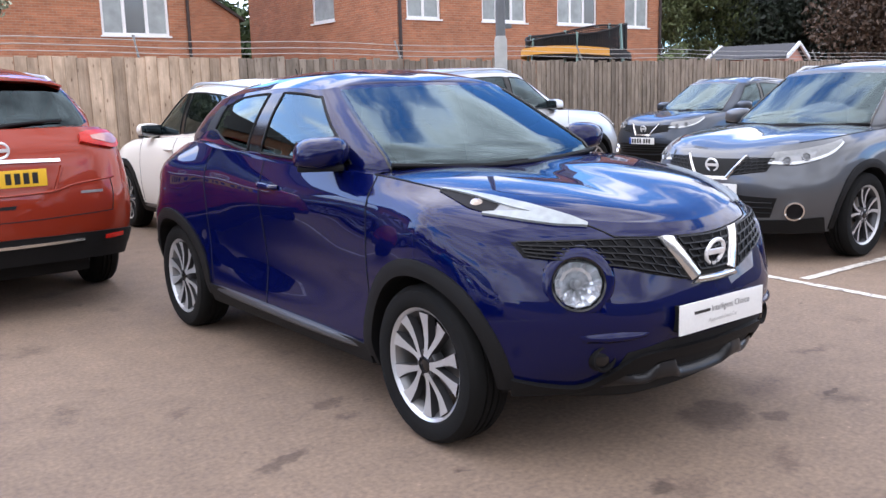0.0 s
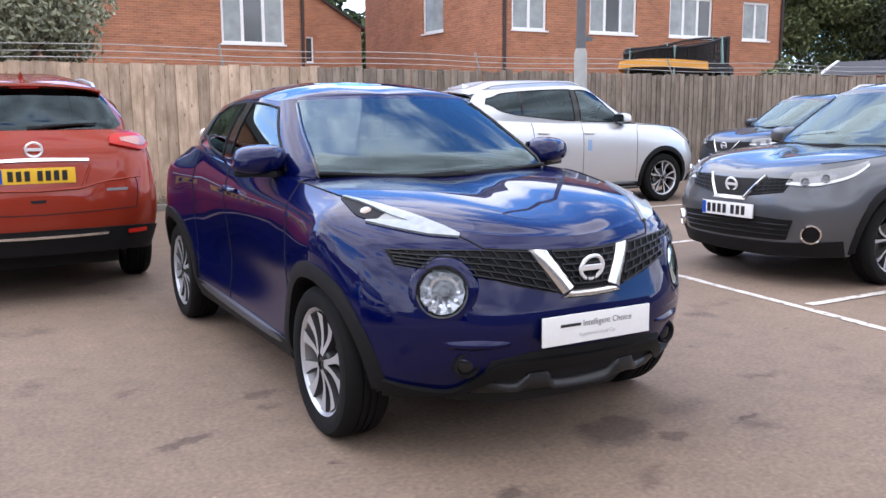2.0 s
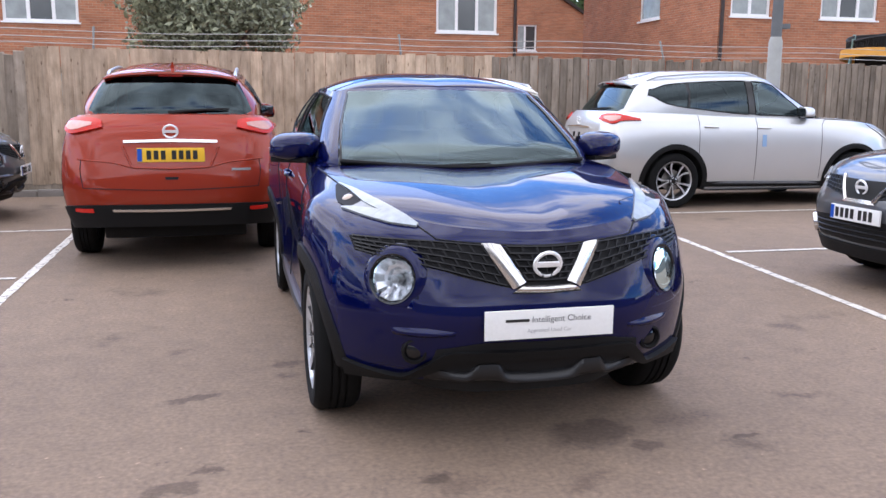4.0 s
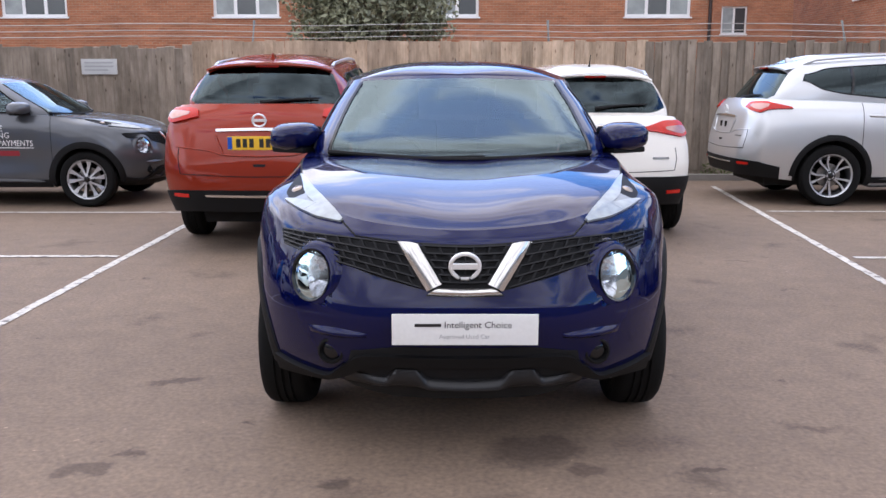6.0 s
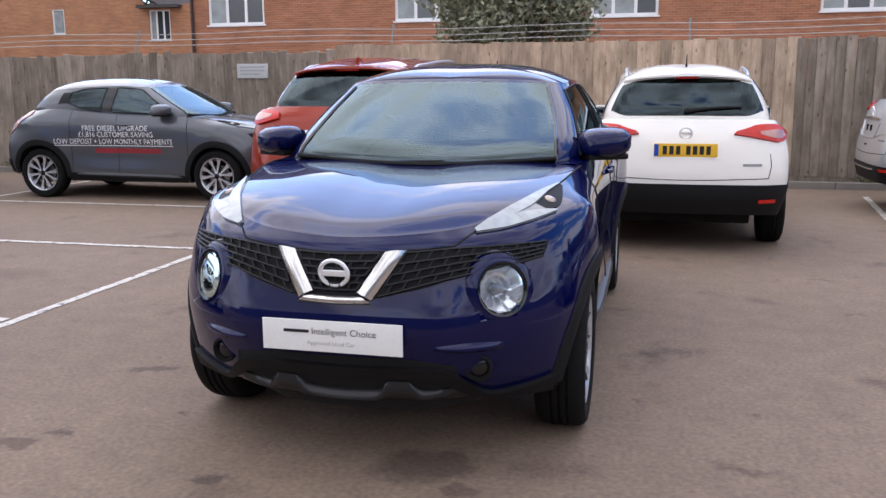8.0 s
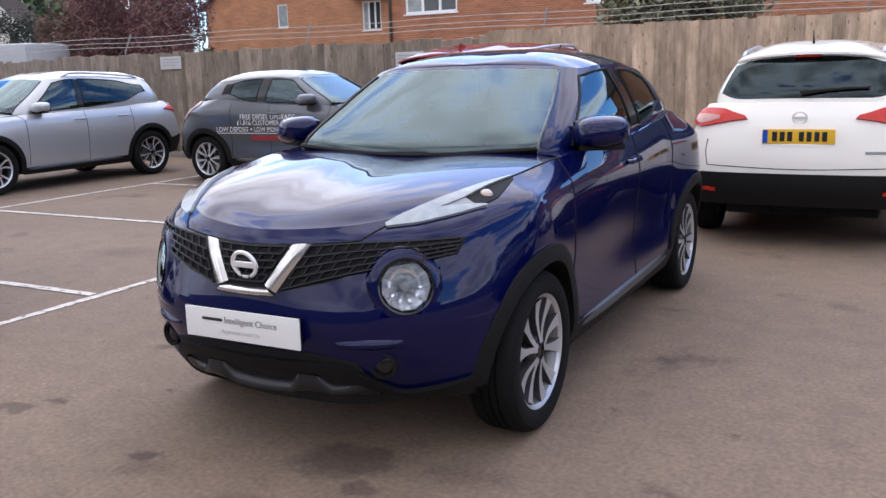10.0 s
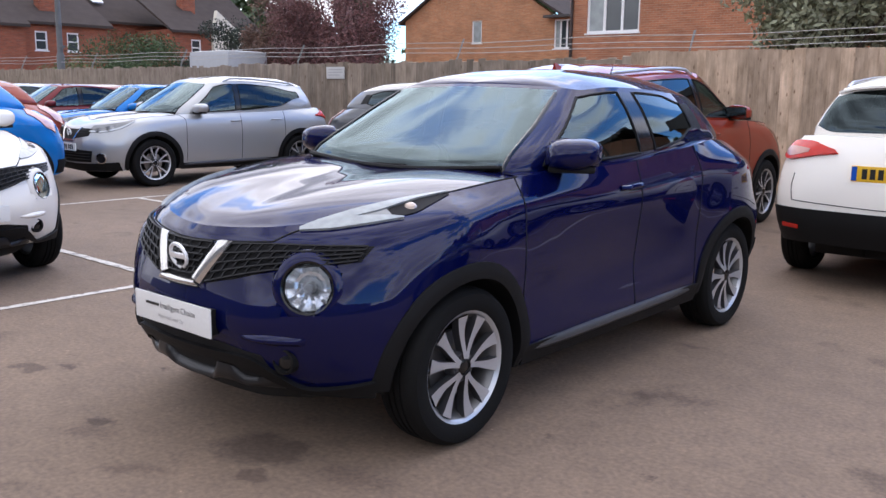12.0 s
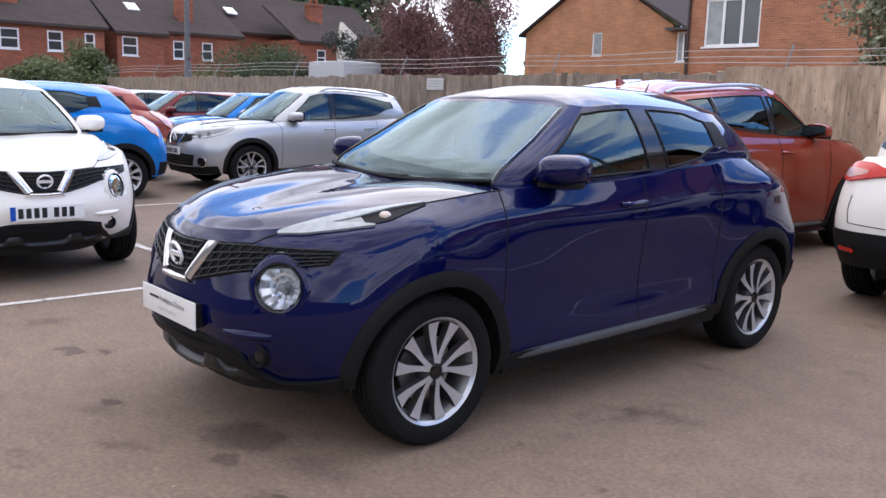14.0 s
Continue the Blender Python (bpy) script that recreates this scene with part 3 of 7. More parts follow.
def build_car(shape, colour, label, cat="car", res=.04, wheels="petal", roof_rails=False, privacy=True, side_trim=True):
    """The shell, glass, cabin and wheels of a car. Returns the car, its skin and a few lines."""
    car = tagged(new("car"), label, cat)
    lower, s = station_params(shape["lower"])
    vs = refine([0, 1, 2, 3, 4, 5], .26 if res < .03 else .36)
    # columns at the doors' edges
    side_y = lower[2, :, 1]
    marks = sorted(set(list(s) + [float(np.interp(y, side_y[3:9], s[3:9])) for y in shape["door"]]))
    us = refine(marks, res)
    P = surface(shape["lower"], us, vs)
    ar, wy, wr = shape["arch"], shape["wheel_y"], shape["wheel_r"]

    def solid(i, j, c):
        return all((c[1] - y) ** 2 + (c[2] - wr) ** 2 > (ar + .03) ** 2 for y in wy) or abs(c[0]) < .5
    full = cells(P, lambda i, j, c: True)
    P = P.copy()
    for lx, lz, lr in shape.get("lamps", ()):        # wells behind the round lamps
        well = (P[:, :, 1] < -1.4) & ((P[:, :, 0] - lx) ** 2 + (P[:, :, 2] - lz) ** 2 < lr * lr)
        P[well] += (-.05, .11, -.01)
    s_d = [float(np.interp(y, side_y[3:9], s[3:9])) for y in shape["door"]]

    def within(j, a, b):
        return us[j] >= a - 1e-6 and us[j + 1] <= b + 1e-6
    body = cells(P, lambda i, j, c: solid(i, j, c) and not within(j, s_d[0], s_d[2]))
    fd = cells(P, lambda i, j, c: solid(i, j, c) and within(j, s_d[0], s_d[1]))
    rd = cells(P, lambda i, j, c: solid(i, j, c) and within(j, s_d[1], s_d[2]))
    # bonnet
    nj = len(shape["hood"])
    hs = s[:nj]
    uh = refine(list(hs), res)
    L5 = pchip(s, lower[5], uh)
    C = pchip(hs, shape["hood"], uh)
    # a patch between the nose, the wing's edge, the screen's foot and the middle line
    nb = max(12, int(1.1 / res))
    bb = np.linspace(0, 1, nb)
    na = 15
    S = pchip(s, lower[5], hs[2] + bb * (hs[-1] - hs[2]))
    Cm = pchip(hs, shape["hood"], hs[0] + bb * (hs[-1] - hs[0]))
    H = np.empty((na, nb, 3))
    for i in range(na):
        a = 1 - i / (na - 1)
        q = np.array([a, a * a, a * a])
        Fa = pchip(s, lower[5], np.array([s[0] + a * (hs[2] - s[0])]))[0]
        Ba = Cm[-1] * (1 - q) + S[-1] * q
        corner = (1 - bb)[:, None] * (Cm[0] * (1 - q) + S[0] * q) + bb[:, None] * (Cm[-1] * (1 - q) + S[-1] * q)
        H[i] = (1 - bb)[:, None] * Fa + bb[:, None] * Ba + Cm * (1 - q) + S * q - corner
        t = 1 - a
        H[i, :, 2] += .022 * math.sin(math.pi * min(1, t * 1.15) * .87) * np.clip(bb / .4, 0, 1) ** 2 * (3 - 2 * np.clip(bb / .4, 0, 1))
    bonnet = cells(H, lambda i, j, c: True)
    # shelf from the top line inwards, under the glass
    uc = us[us >= hs[-1] - 1e-6]
    T5 = pchip(s, lower[5], uc)
    K = np.stack([T5, np.stack([T5[:, 0] * .95, T5[:, 1] - np.where(T5[:, 1] > 1.2, .03, 0), T5[:, 2] + .008], 1), np.stack([T5[:, 0] * .80, T5[:, 1] - np.where(T5[:, 1] > 1.2, .14, 0), T5[:, 2] + .004], 1)])
    shelf = cells(K, lambda i, j, c: True)
    mesh_object("body", *joined(body, shelf), colour, car)
    for side in (1, -1):
        mesh_object("front_door", *half(fd, side), colour, car)
        mesh_object("rear_door", *half(rd, side), colour, car)
    mesh_object("bonnet", *bonnet, colour, car)
    skin = Shell(*joined(full, bonnet, shelf))
    # glass and pillars
    b, e, c8 = np.array(shape["belt"]), np.array(shape["edge"]), np.array(shape["crown"])
    mid = (b + e) / 2
    for i in range(len(mid)):
        o = Vector((mid[i, 0], (mid[i, 1] - .3) * .5, 0))
        if 2 <= i <= 5:
            o = Vector((1, 0, 0))
        o = o.normalized() * .022
        mid[i] += (o.x if mid[i, 0] > 0.01 else 0, o.y, .006)
    low = b * np.array([1, 1, 1])
    low[:, 2] -= .15
    G3 = [low, b, mid, e]
    a3, sg = station_params(G3[1:])
    ug = refine(list(sg), max(res, .035))
    tv = np.array([0, 1, 1.06, 1.3, 1.6, 2, 2.3, 2.6, 2.84, 2.92, 3.0])
    Gp = surface(G3, np.interp(ug, sg, station_params(G3)[1]), tv)
    if shape.get("dlo"):                # rise of the sill and drop of the head of the glass along the stations
        dl = np.array(shape["dlo"], float)
        for j, u in enumerate(ug):
            rise, drop = pchip(dl[:, 0], dl[:, 1:], np.array([float(np.interp(u, sg, range(len(sg))))]))[0]
            vj = np.interp(tv, [0, 1, 1.06, 2.84, 3], [0, 1, 1.06 + rise, 2.84 - drop, 3])
            Gp[:, j] = surface(G3, np.array([float(np.interp(u, sg, station_params(G3)[1]))]), vj)[:, 0]
    panes = {"windscreen": (0, 1, 1.0, 2.92), "front_side_glass": (2, 3, 1.06, 2.84), "rear_side_glass": (4, 5, 1.06, 2.84), "rear_screen": (6, 7, 1.06, 2.84)}

    def inside(i, j, q):
        a, z, t0, t1 = panes[q]
        return ug[j] >= sg[a] - 1e-6 and ug[j + 1] <= sg[z] + 1e-6 and tv[i] >= t0 - 1e-6 and tv[i + 1] <= t1 + 1e-6

    def bpillar(i, j):
        return ug[j] >= sg[3] - 1e-6 and ug[j + 1] <= sg[4] + 1e-6 and 1.06 - 1e-6 <= tv[i] and tv[i + 1] <= 2.84 + 1e-6
    cb = shape.get("black_c", 0.0)

    def cpillar(i, j):
        return cb > 0 and ug[j] >= sg[5] - 1e-6 and ug[j + 1] <= sg[5] + cb and 1.06 - 1e-6 <= tv[i] and tv[i + 1] <= 2.84 + 1e-6
    frame_cells = cells(Gp, lambda i, j, c: not any(inside(i, j, q) for q in panes) and not bpillar(i, j) and not cpillar(i, j))
    mesh_object("cabin_frame", *frame_cells, colour, car)
    for side in (1, -1):
        mesh_object("door_pillar", *half(cells(Gp, lambda i, j, c: bpillar(i, j)), side), M_GLOSSBLACK, car, "gloss black door pillar")
        if cb:
            mesh_object("rear_pillar_trim", *half(cells(Gp, lambda i, j, c: cpillar(i, j)), side), M_PLASTIC, car, "black rear pillar trim")
        for q in ("front_side_glass", "rear_side_glass"):
            mesh_object(q, *half(cells(Gp, lambda i, j, c: inside(i, j, q)), side), M_PRIVACY if q[0] == "r" and privacy else M_GLASS, car)
    for q in ("windscreen", "rear_screen"):
        mesh_object(q, *cells(Gp, lambda i, j, c: inside(i, j, q)), M_PRIVACY if q[0] == "r" and privacy else M_GLASS, car)
    # black seals round the side glass
    for a, z in ((2, 3), (4, 5)):
        ja, jz = int(np.argmin(abs(ug - sg[a]))), int(np.argmin(abs(ug - sg[z])))
        i0, i1 = 2, 8
        ring = [Gp[i0, j] for j in range(ja, jz + 1)] + [Gp[i, jz] for i in range(i0 + 1, i1)] + [Gp[i1, j] for j in range(jz, ja - 1, -1)] + [Gp[i, ja] for i in range(i1 - 1, i0, -1)]
        both("window_seal", tube_data(ring, .008, 5, True), M_PLASTIC, car)
    if shape.get("quarter"):
        jq = int(np.argmin(abs(ug - (sg[4] * .42 + sg[5] * .58))))
        both("quarter_pillar", tube_data([Gp[i, jq] for i in range(2, 9)], .022, 6), M_GLOSSBLACK, car)
    ring = [Gp[1, j] for j in range(int(np.argmin(abs(ug - sg[1]))) + 1)] + [Gp[i, int(np.argmin(abs(ug - sg[1])))] for i in range(2, 9)]
    both("screen_seal", tube_data(ring, .010, 5), M_GLOSSBLACK, car)
    # roof
    E = Gp[-1]
    ce = pchip(sg, c8, ug)
    R = np.empty((11, len(ug), 3))
    for i in range(11):
        t = (i / 10) ** 1.3
        R[i, :, :2] = E[:, :2] * (1 - t) + ce[:, :2] * t
        R[i, :, 2] = E[:, 2] + (ce[:, 2] - E[:, 2]) * (1 - (1 - t) ** 3)
    roof = cells(R, lambda i, j, c: True)
    mesh_object("roof", *roof, colour, car)
    skin.roof = Shell(*joined(roof, cells(Gp, lambda i, j, c: True)))
    # seams
    for y in shape["door"]:
        su = float(np.interp(y, side_y[3:9], s[3:9]))
        col = surface(shape["lower"], np.array([su]), np.linspace(.9, 5, 26))[:, 0]
        both("panel_gap", tube_data([q for q in col if (q[1] - wy[1]) ** 2 + (q[2] - wr) ** 2 > (ar + .01) ** 2 and (q[1] - wy[0]) ** 2 + (q[2] - wr) ** 2 > (ar + .01) ** 2], .0035, 5), M_SEAM, car)
    both("panel_gap", tube_data([q for q, u in zip(L5, uh) if u >= hs[2] - 1e-6], .004, 5), M_SEAM, car)
    # floor, arches, cabin
    fy0, fy1 = lower[0, 0, 1] + .12, lower[0, -1, 1] - .12
    box_part("floor_pan", (-.58, .58, fy0 + .50, fy1 - .22, .215, .42), M_LINER, car, .03)
    nose = pchip(s, lower[0], np.linspace(0, s[4], 24))
    tray = np.stack([np.stack([np.minimum(nose[:, 0] * .96, .56) * f, nose[:, 1] + .03 + .22 * (1 - f), np.where(f == 1, nose[:, 2] + .012, .215)], 1) for f in (1, .8, 0)])
    mesh_object("undertray", *cells(tray, lambda i, j, c: True), M_LINER, car)
    for y in wy:
        arc = []
        for x in (.86, .56, .52, .30):
            for k in range(17):
                t = radians(-8 + 194 * k / 16)
                ay, az = y + (ar + (0 if x > .53 else -.15)) * math.cos(t), wr + (ar + (0 if x > .53 else -.15)) * math.sin(t)
                out = skin.hit(ay, max(az, lower[1, :, 2].min()), "side")[0].x - .012
                arc.append((min(x - (.03 if x > .8 else 0), out), ay, az))
        both("arch_liner", (arc, grid_faces(4, 17)), M_LINER, car)
    bx = b[3, 0]
    yb = b[3, 1]
    bm = bmesh.new()
    box(bm, -bx * .9, bx * .9, b[1, 1] + .05, b[1, 1] + .45, .72, b[1, 2] - .02, .05)
    part("dashboard", bm, M_DASH, car)
    for sx in (-.36, .36):
        bm = bmesh.new()
        box(bm, sx - .25, sx + .25, yb - .55, yb - .05, .52, .68, .06)
        box(bm, sx - .24, sx + .24, -.07, .07, 0, .62, .055, Matrix.Translation((0, yb - .08, .60)) @ Matrix.Rotation(radians(-14), 4, "X"))
        box(bm, sx - .13, sx + .13, -.045, .045, .66, .86, .045, Matrix.Translation((0, yb - .08, .60)) @ Matrix.Rotation(radians(-14), 4, "X"))
        part("seat", bm, M_SEAT, car)
    bm = bmesh.new()
    box(bm, -.62, .62, yb + .45, yb + .95, .5, .68, .06)
    box(bm, -.62, .62, -.08, .08, 0, .55, .06, Matrix.Translation((0, yb + .95, .62)) @ Matrix.Rotation(radians(-14), 4, "X"))
    for sx in (-.38, .38):
        box(bm, sx - .12, sx + .12, -.04, .04, .56, .74, .04, Matrix.Translation((0, yb + .95, .62)) @ Matrix.Rotation(radians(-14), 4, "X"))
    part("rear_seat", bm, M_SEAT, car)
    wheel_ring = [Vector((-.36 + .18 * math.cos(t), .05 * math.sin(t) + b[1, 1] + .58, b[1, 2] - .10 + .17 * math.sin(t))) for t in np.linspace(0, 2 * math.pi, 25)[:-1]]
    tube("steering_wheel", wheel_ring, .014, M_DASH, car, 6, True)
    bm = bmesh.new()
    box(bm, -.11, .11, -.02, .02, -.035, .035, .015, Matrix.Translation((0, e[0, 1] - .06, e[0, 2] - .10)))
    part("rear_view_mirror", bm, M_DASH, car)
    # door mirrors
    for side in (1, -1):
        bm = bmesh.new()
        bmesh.ops.create_uvsphere(bm, u_segments=20, v_segments=12, radius=1)
        for v in bm.verts:
            x, y, z = v.co
            y = max(y, -1) if y < 0.35 else 0.35
            v.co = (x * .128 * (1 - .12 * z), y * .125, z * .076 + (.01 * x if z > 0 else .02 * x))
            v.co.x = math.copysign(abs(v.co.x) ** .62 * .128 ** .38, v.co.x)
            v.co.z = math.copysign(abs(v.co.z) ** .62 * .076 ** .38, v.co.z)
            v.co.z *= 1 - .25 * max(0, -v.co.z / .076) * abs(v.co.x / .128)
        swept = Matrix.Translation(((b[2, 0] + .105) * side, b[2, 1] + .09, b[2, 2] + .07)) @ Matrix.Rotation(radians(shape.get("sweep", 8) * side), 4, "Z")
        bmesh.ops.transform(bm, matrix=swept, verts=bm.verts)
        part("door_mirror", bm, colour, car)
        bm = bmesh.new()
        box(bm, -.115, .115, .045, .062, -.055, .055, .012, swept)
        part("mirror_glass", bm, M_MIRROR, car)
        bm = bmesh.new()
        box(bm, -.06, .06, -.03, .03, -.02, .02, .012, Matrix.Translation(((b[2, 0] + .005) * side, b[2, 1] + .08, b[2, 2] + .01)))
        box(bm, -.108, .100, -.075, .03, -.078, -.046, .015, swept)
        part("mirror_stalk", bm, M_PLASTIC, car)
    # handles
    for hy, nm in ((shape["door"][1] - .10, "front"), (shape["door"][2] - .17, "rear")):
        if nm == "rear" and not roof_rails and shape["wheel_r"] < .34:
            continue
        z = float(np.interp(hy, [-1, 1], [.925, .955])) * (b[3, 2] / 1.09)
        pts = skin.line([(hy - .10, z), (hy + .10, z + .006)], "side", 9, .022)
        pts[0], pts[-1] = pts[0] - Vector((.022, 0, 0)), pts[-1] - Vector((.022, 0, 0))
        both("door_handle", tube_data(pts, [.012, .013, .014, .014, .014, .014, .014, .013, .012], 8), colour, car)
    add_wheels(car, shape, wheels)
    if roof_rails:
        for side in (1, -1):
            pts = [Vector((float(x) * side, float(y), float(z))) for x, y, z in zip(np.interp(np.linspace(0, 1, 12), [0, 1], [.575, .53]), np.linspace(e[2, 1] + .12, e[6, 1] - .12, 12), [0] * 12)]
            top_pts = []
            for k, p in enumerate(pts):
                h, n = skin.roof.hit(abs(p.x), p.y, "top")
                top_pts.append(Vector((p.x, p.y, h.z + (.0 if k in (0, 11) else .032))))
            tube("roof_rail", top_pts, .016, M_ALLOY, car, 8)
    # scuttle and wipers
    sc = [Vector((float(x), float(y) - .012, float(z) + .03)) for x, y, z in np.concatenate([Gp[1][::-1][-int(np.argmin(abs(ug - sg[1]))) - 1:] * np.array([-1, 1, 1]), Gp[1][:int(np.argmin(abs(ug - sg[1]))) + 1]])]
    tube("scuttle", [q - Vector((0, 0, .012)) for q in sc], .012, M_PLASTIC, car, 6)
    ws = Shell(*cells(Gp, lambda i, j, c: True))
    for x0, x1 in ((-.40, .12), (.12, .56)):
        pts = []
        for k in range(9):
            t = k / 8
            x = x0 + (x1 - x0) * t
            p, n = ws.hit(x, float(b[0, 2] + .014 + .012 * t), "front")
            pts.append(p + n * .010)
        tube("wiper", pts, .005, M_PLASTIC, car, 5)
    car_lines = dict(G=Gp, sg=sg, ug=ug, b=b, e=e, P=P)
    return car, skin, car_lines


def ring_panel(skin, yc, zc, r0, r1, lift, depth, a0=-14, a1=194, narrow=False):
    nu, nv = 33, 4
    V, low = [], []
    for i in range(nv):
        for k in range(nu):
            t = radians(a0 + (a1 - a0) * k / (nu - 1))
            r = r0 + (r1 - r0) * i / (nv - 1) * (1 - .22 * max(0, k / (nu - 1) - .68) / .32 if narrow else 1)
            p, n = skin.hit(yc + r * math.cos(t), max(.2, zc + r * math.sin(t)), "side")
            V.append(Vector((p.x + lift * (1 if 0 < i < nv - 1 else .75), yc + r * math.cos(t), zc + r * math.sin(t))))
    F = grid_faces(nv, nu)
    o = len(V)
    V += [V[k] - Vector((.07, 0, 0)) for k in range(nu)] + [V[(nv - 1) * nu + k] - Vector((lift + .01, 0, 0)) for k in range(nu)]
    for k in range(nu - 1):
        F += [(k, k + 1, o + k + 1, o + k), ((nv - 1) * nu + k, o + nu + k, o + nu + k + 1, (nv - 1) * nu + k + 1)]
    return V, F


def number_plate(car, y, z, width, front, tilt=0.0):
    """A plate with plain bars in place of its characters."""
    d = -1 if front else 1
    bm = bmesh.new()
    box(bm, -width / 2, width / 2, y - .008, y + .008, z - .056, z + .056, .004)
    pl = part("number_plate", bm, M_PLATEWHITE if front else M_PLATEYELLOW, car, "number plate with dark bars")
    x = -width * .36
    for k in range(7):
        w = width * .068
        x0 = x + k * width * .105 + (width * .055 if k > 3 else 0)
        box_part("bar", (x0 - w / 2, x0 + w / 2, min(y + d * .0085, y + d * .0105), max(y + d * .0085, y + d * .0105), z - .036, z + .036), M_INK, pl)
    bm = bmesh.new()
    xs = width * (.46 if not front else -.46)
    xs = -width * .46 if d < 0 else width * .46
    box(bm, xs - width * .035, xs + width * .035, min(y + d * .0085, y + d * .0100), max(y + d * .0085, y + d * .0100), z - .05, z + .05)
    part("colour_band", bm, M_PLATEBLUE, pl)


def roundel(car, y, z, r, front, lean=0.0):
    """A plain chrome ring with a bar across, as the maker's badge."""
    d = -1 if front else 1
    ring = [Vector((r * math.cos(t), 0, r * .92 * math.sin(t))) for t in np.linspace(0, 2 * math.pi, 33)[:-1]]
    m = Matrix.Translation((0, y, z)) @ Matrix.Rotation(radians(lean), 4, "X")
    a = moved(tube_data(ring, r * .15, 8, True), m)
    bm = bmesh.new()
    box(bm, -r * 1.12, r * 1.12, -.006, .006, -r * .2, r * .2, .003, m)
    bm.verts.index_update()
    bar = ([v.co.copy() for v in bm.verts], [tuple(v.index for v in f.verts) for f in bm.faces])
    bm.free()
    mesh_object("badge", *joined(a, bar), M_BADGE, car, "plain chrome ring badge")


def arch_cladding(car, skin, shape, width=.065, lift=.014):
    for y in shape["wheel_y"]:
        both("arch_cladding", ring_panel(skin, y, shape["wheel_r"], shape["arch"] - .012, shape["arch"] + width, lift, .05, a1=190 if y < 0 else 194, narrow=y < 0), M_PLASTIC, car)
    y0, y1 = shape["wheel_y"][0] + shape["arch"] + .03, shape["wheel_y"][1] - shape["arch"] - .03
    both("sill_cladding", skin.strip([(y0, .325), (y1, .345)], [(y0, .235), (y1, .24)], "side", 20, 4, .012, .05), M_PLASTIC, car)
    xs = skin.hit(0, .30, "side")[0].x
    ledge = [(xs - .05, .345), (xs + .026, .325), (xs + .034, .312), (xs + .034, .296), (xs + .020, .284), (xs - .05, .27)]
    n = 14
    V = [(x - .03 * abs(2 * k / (n - 1) - 1) ** 4, y0 + (y1 - y0) * k / (n - 1), z + .022 * k / (n - 1)) for k in range(n) for x, z in ledge]
    both("sill_step", (V, grid_faces(n, 6)), M_SILL, car, "satin grey sill step")


def lattice(skin, A, B, rows, cols, r, axis="front", lift=.012):
    """Ribs of a mesh grille between two chains: rows along it and staggered short uprights."""
    n = cols * 2 + 1
    a, b = polyline(A, n), polyline(B, n)
    pieces = []

    def at(j, t):
        q = a[j] * (1 - t) + b[j] * t
        p, nn = skin.hit(q[0], q[1], axis)
        return p + nn * lift
    for i in range(rows + 1):
        pieces.append(tube_data([at(j, i / rows) for j in range(n)], r, 4))
    for i in range(rows):
        for j in range(i % 2, n, 2):
            pieces.append(tube_data([at(j, i / rows), at(min(n - 1, j), (i + 1) / rows)], r, 4))
    return joined(*pieces)


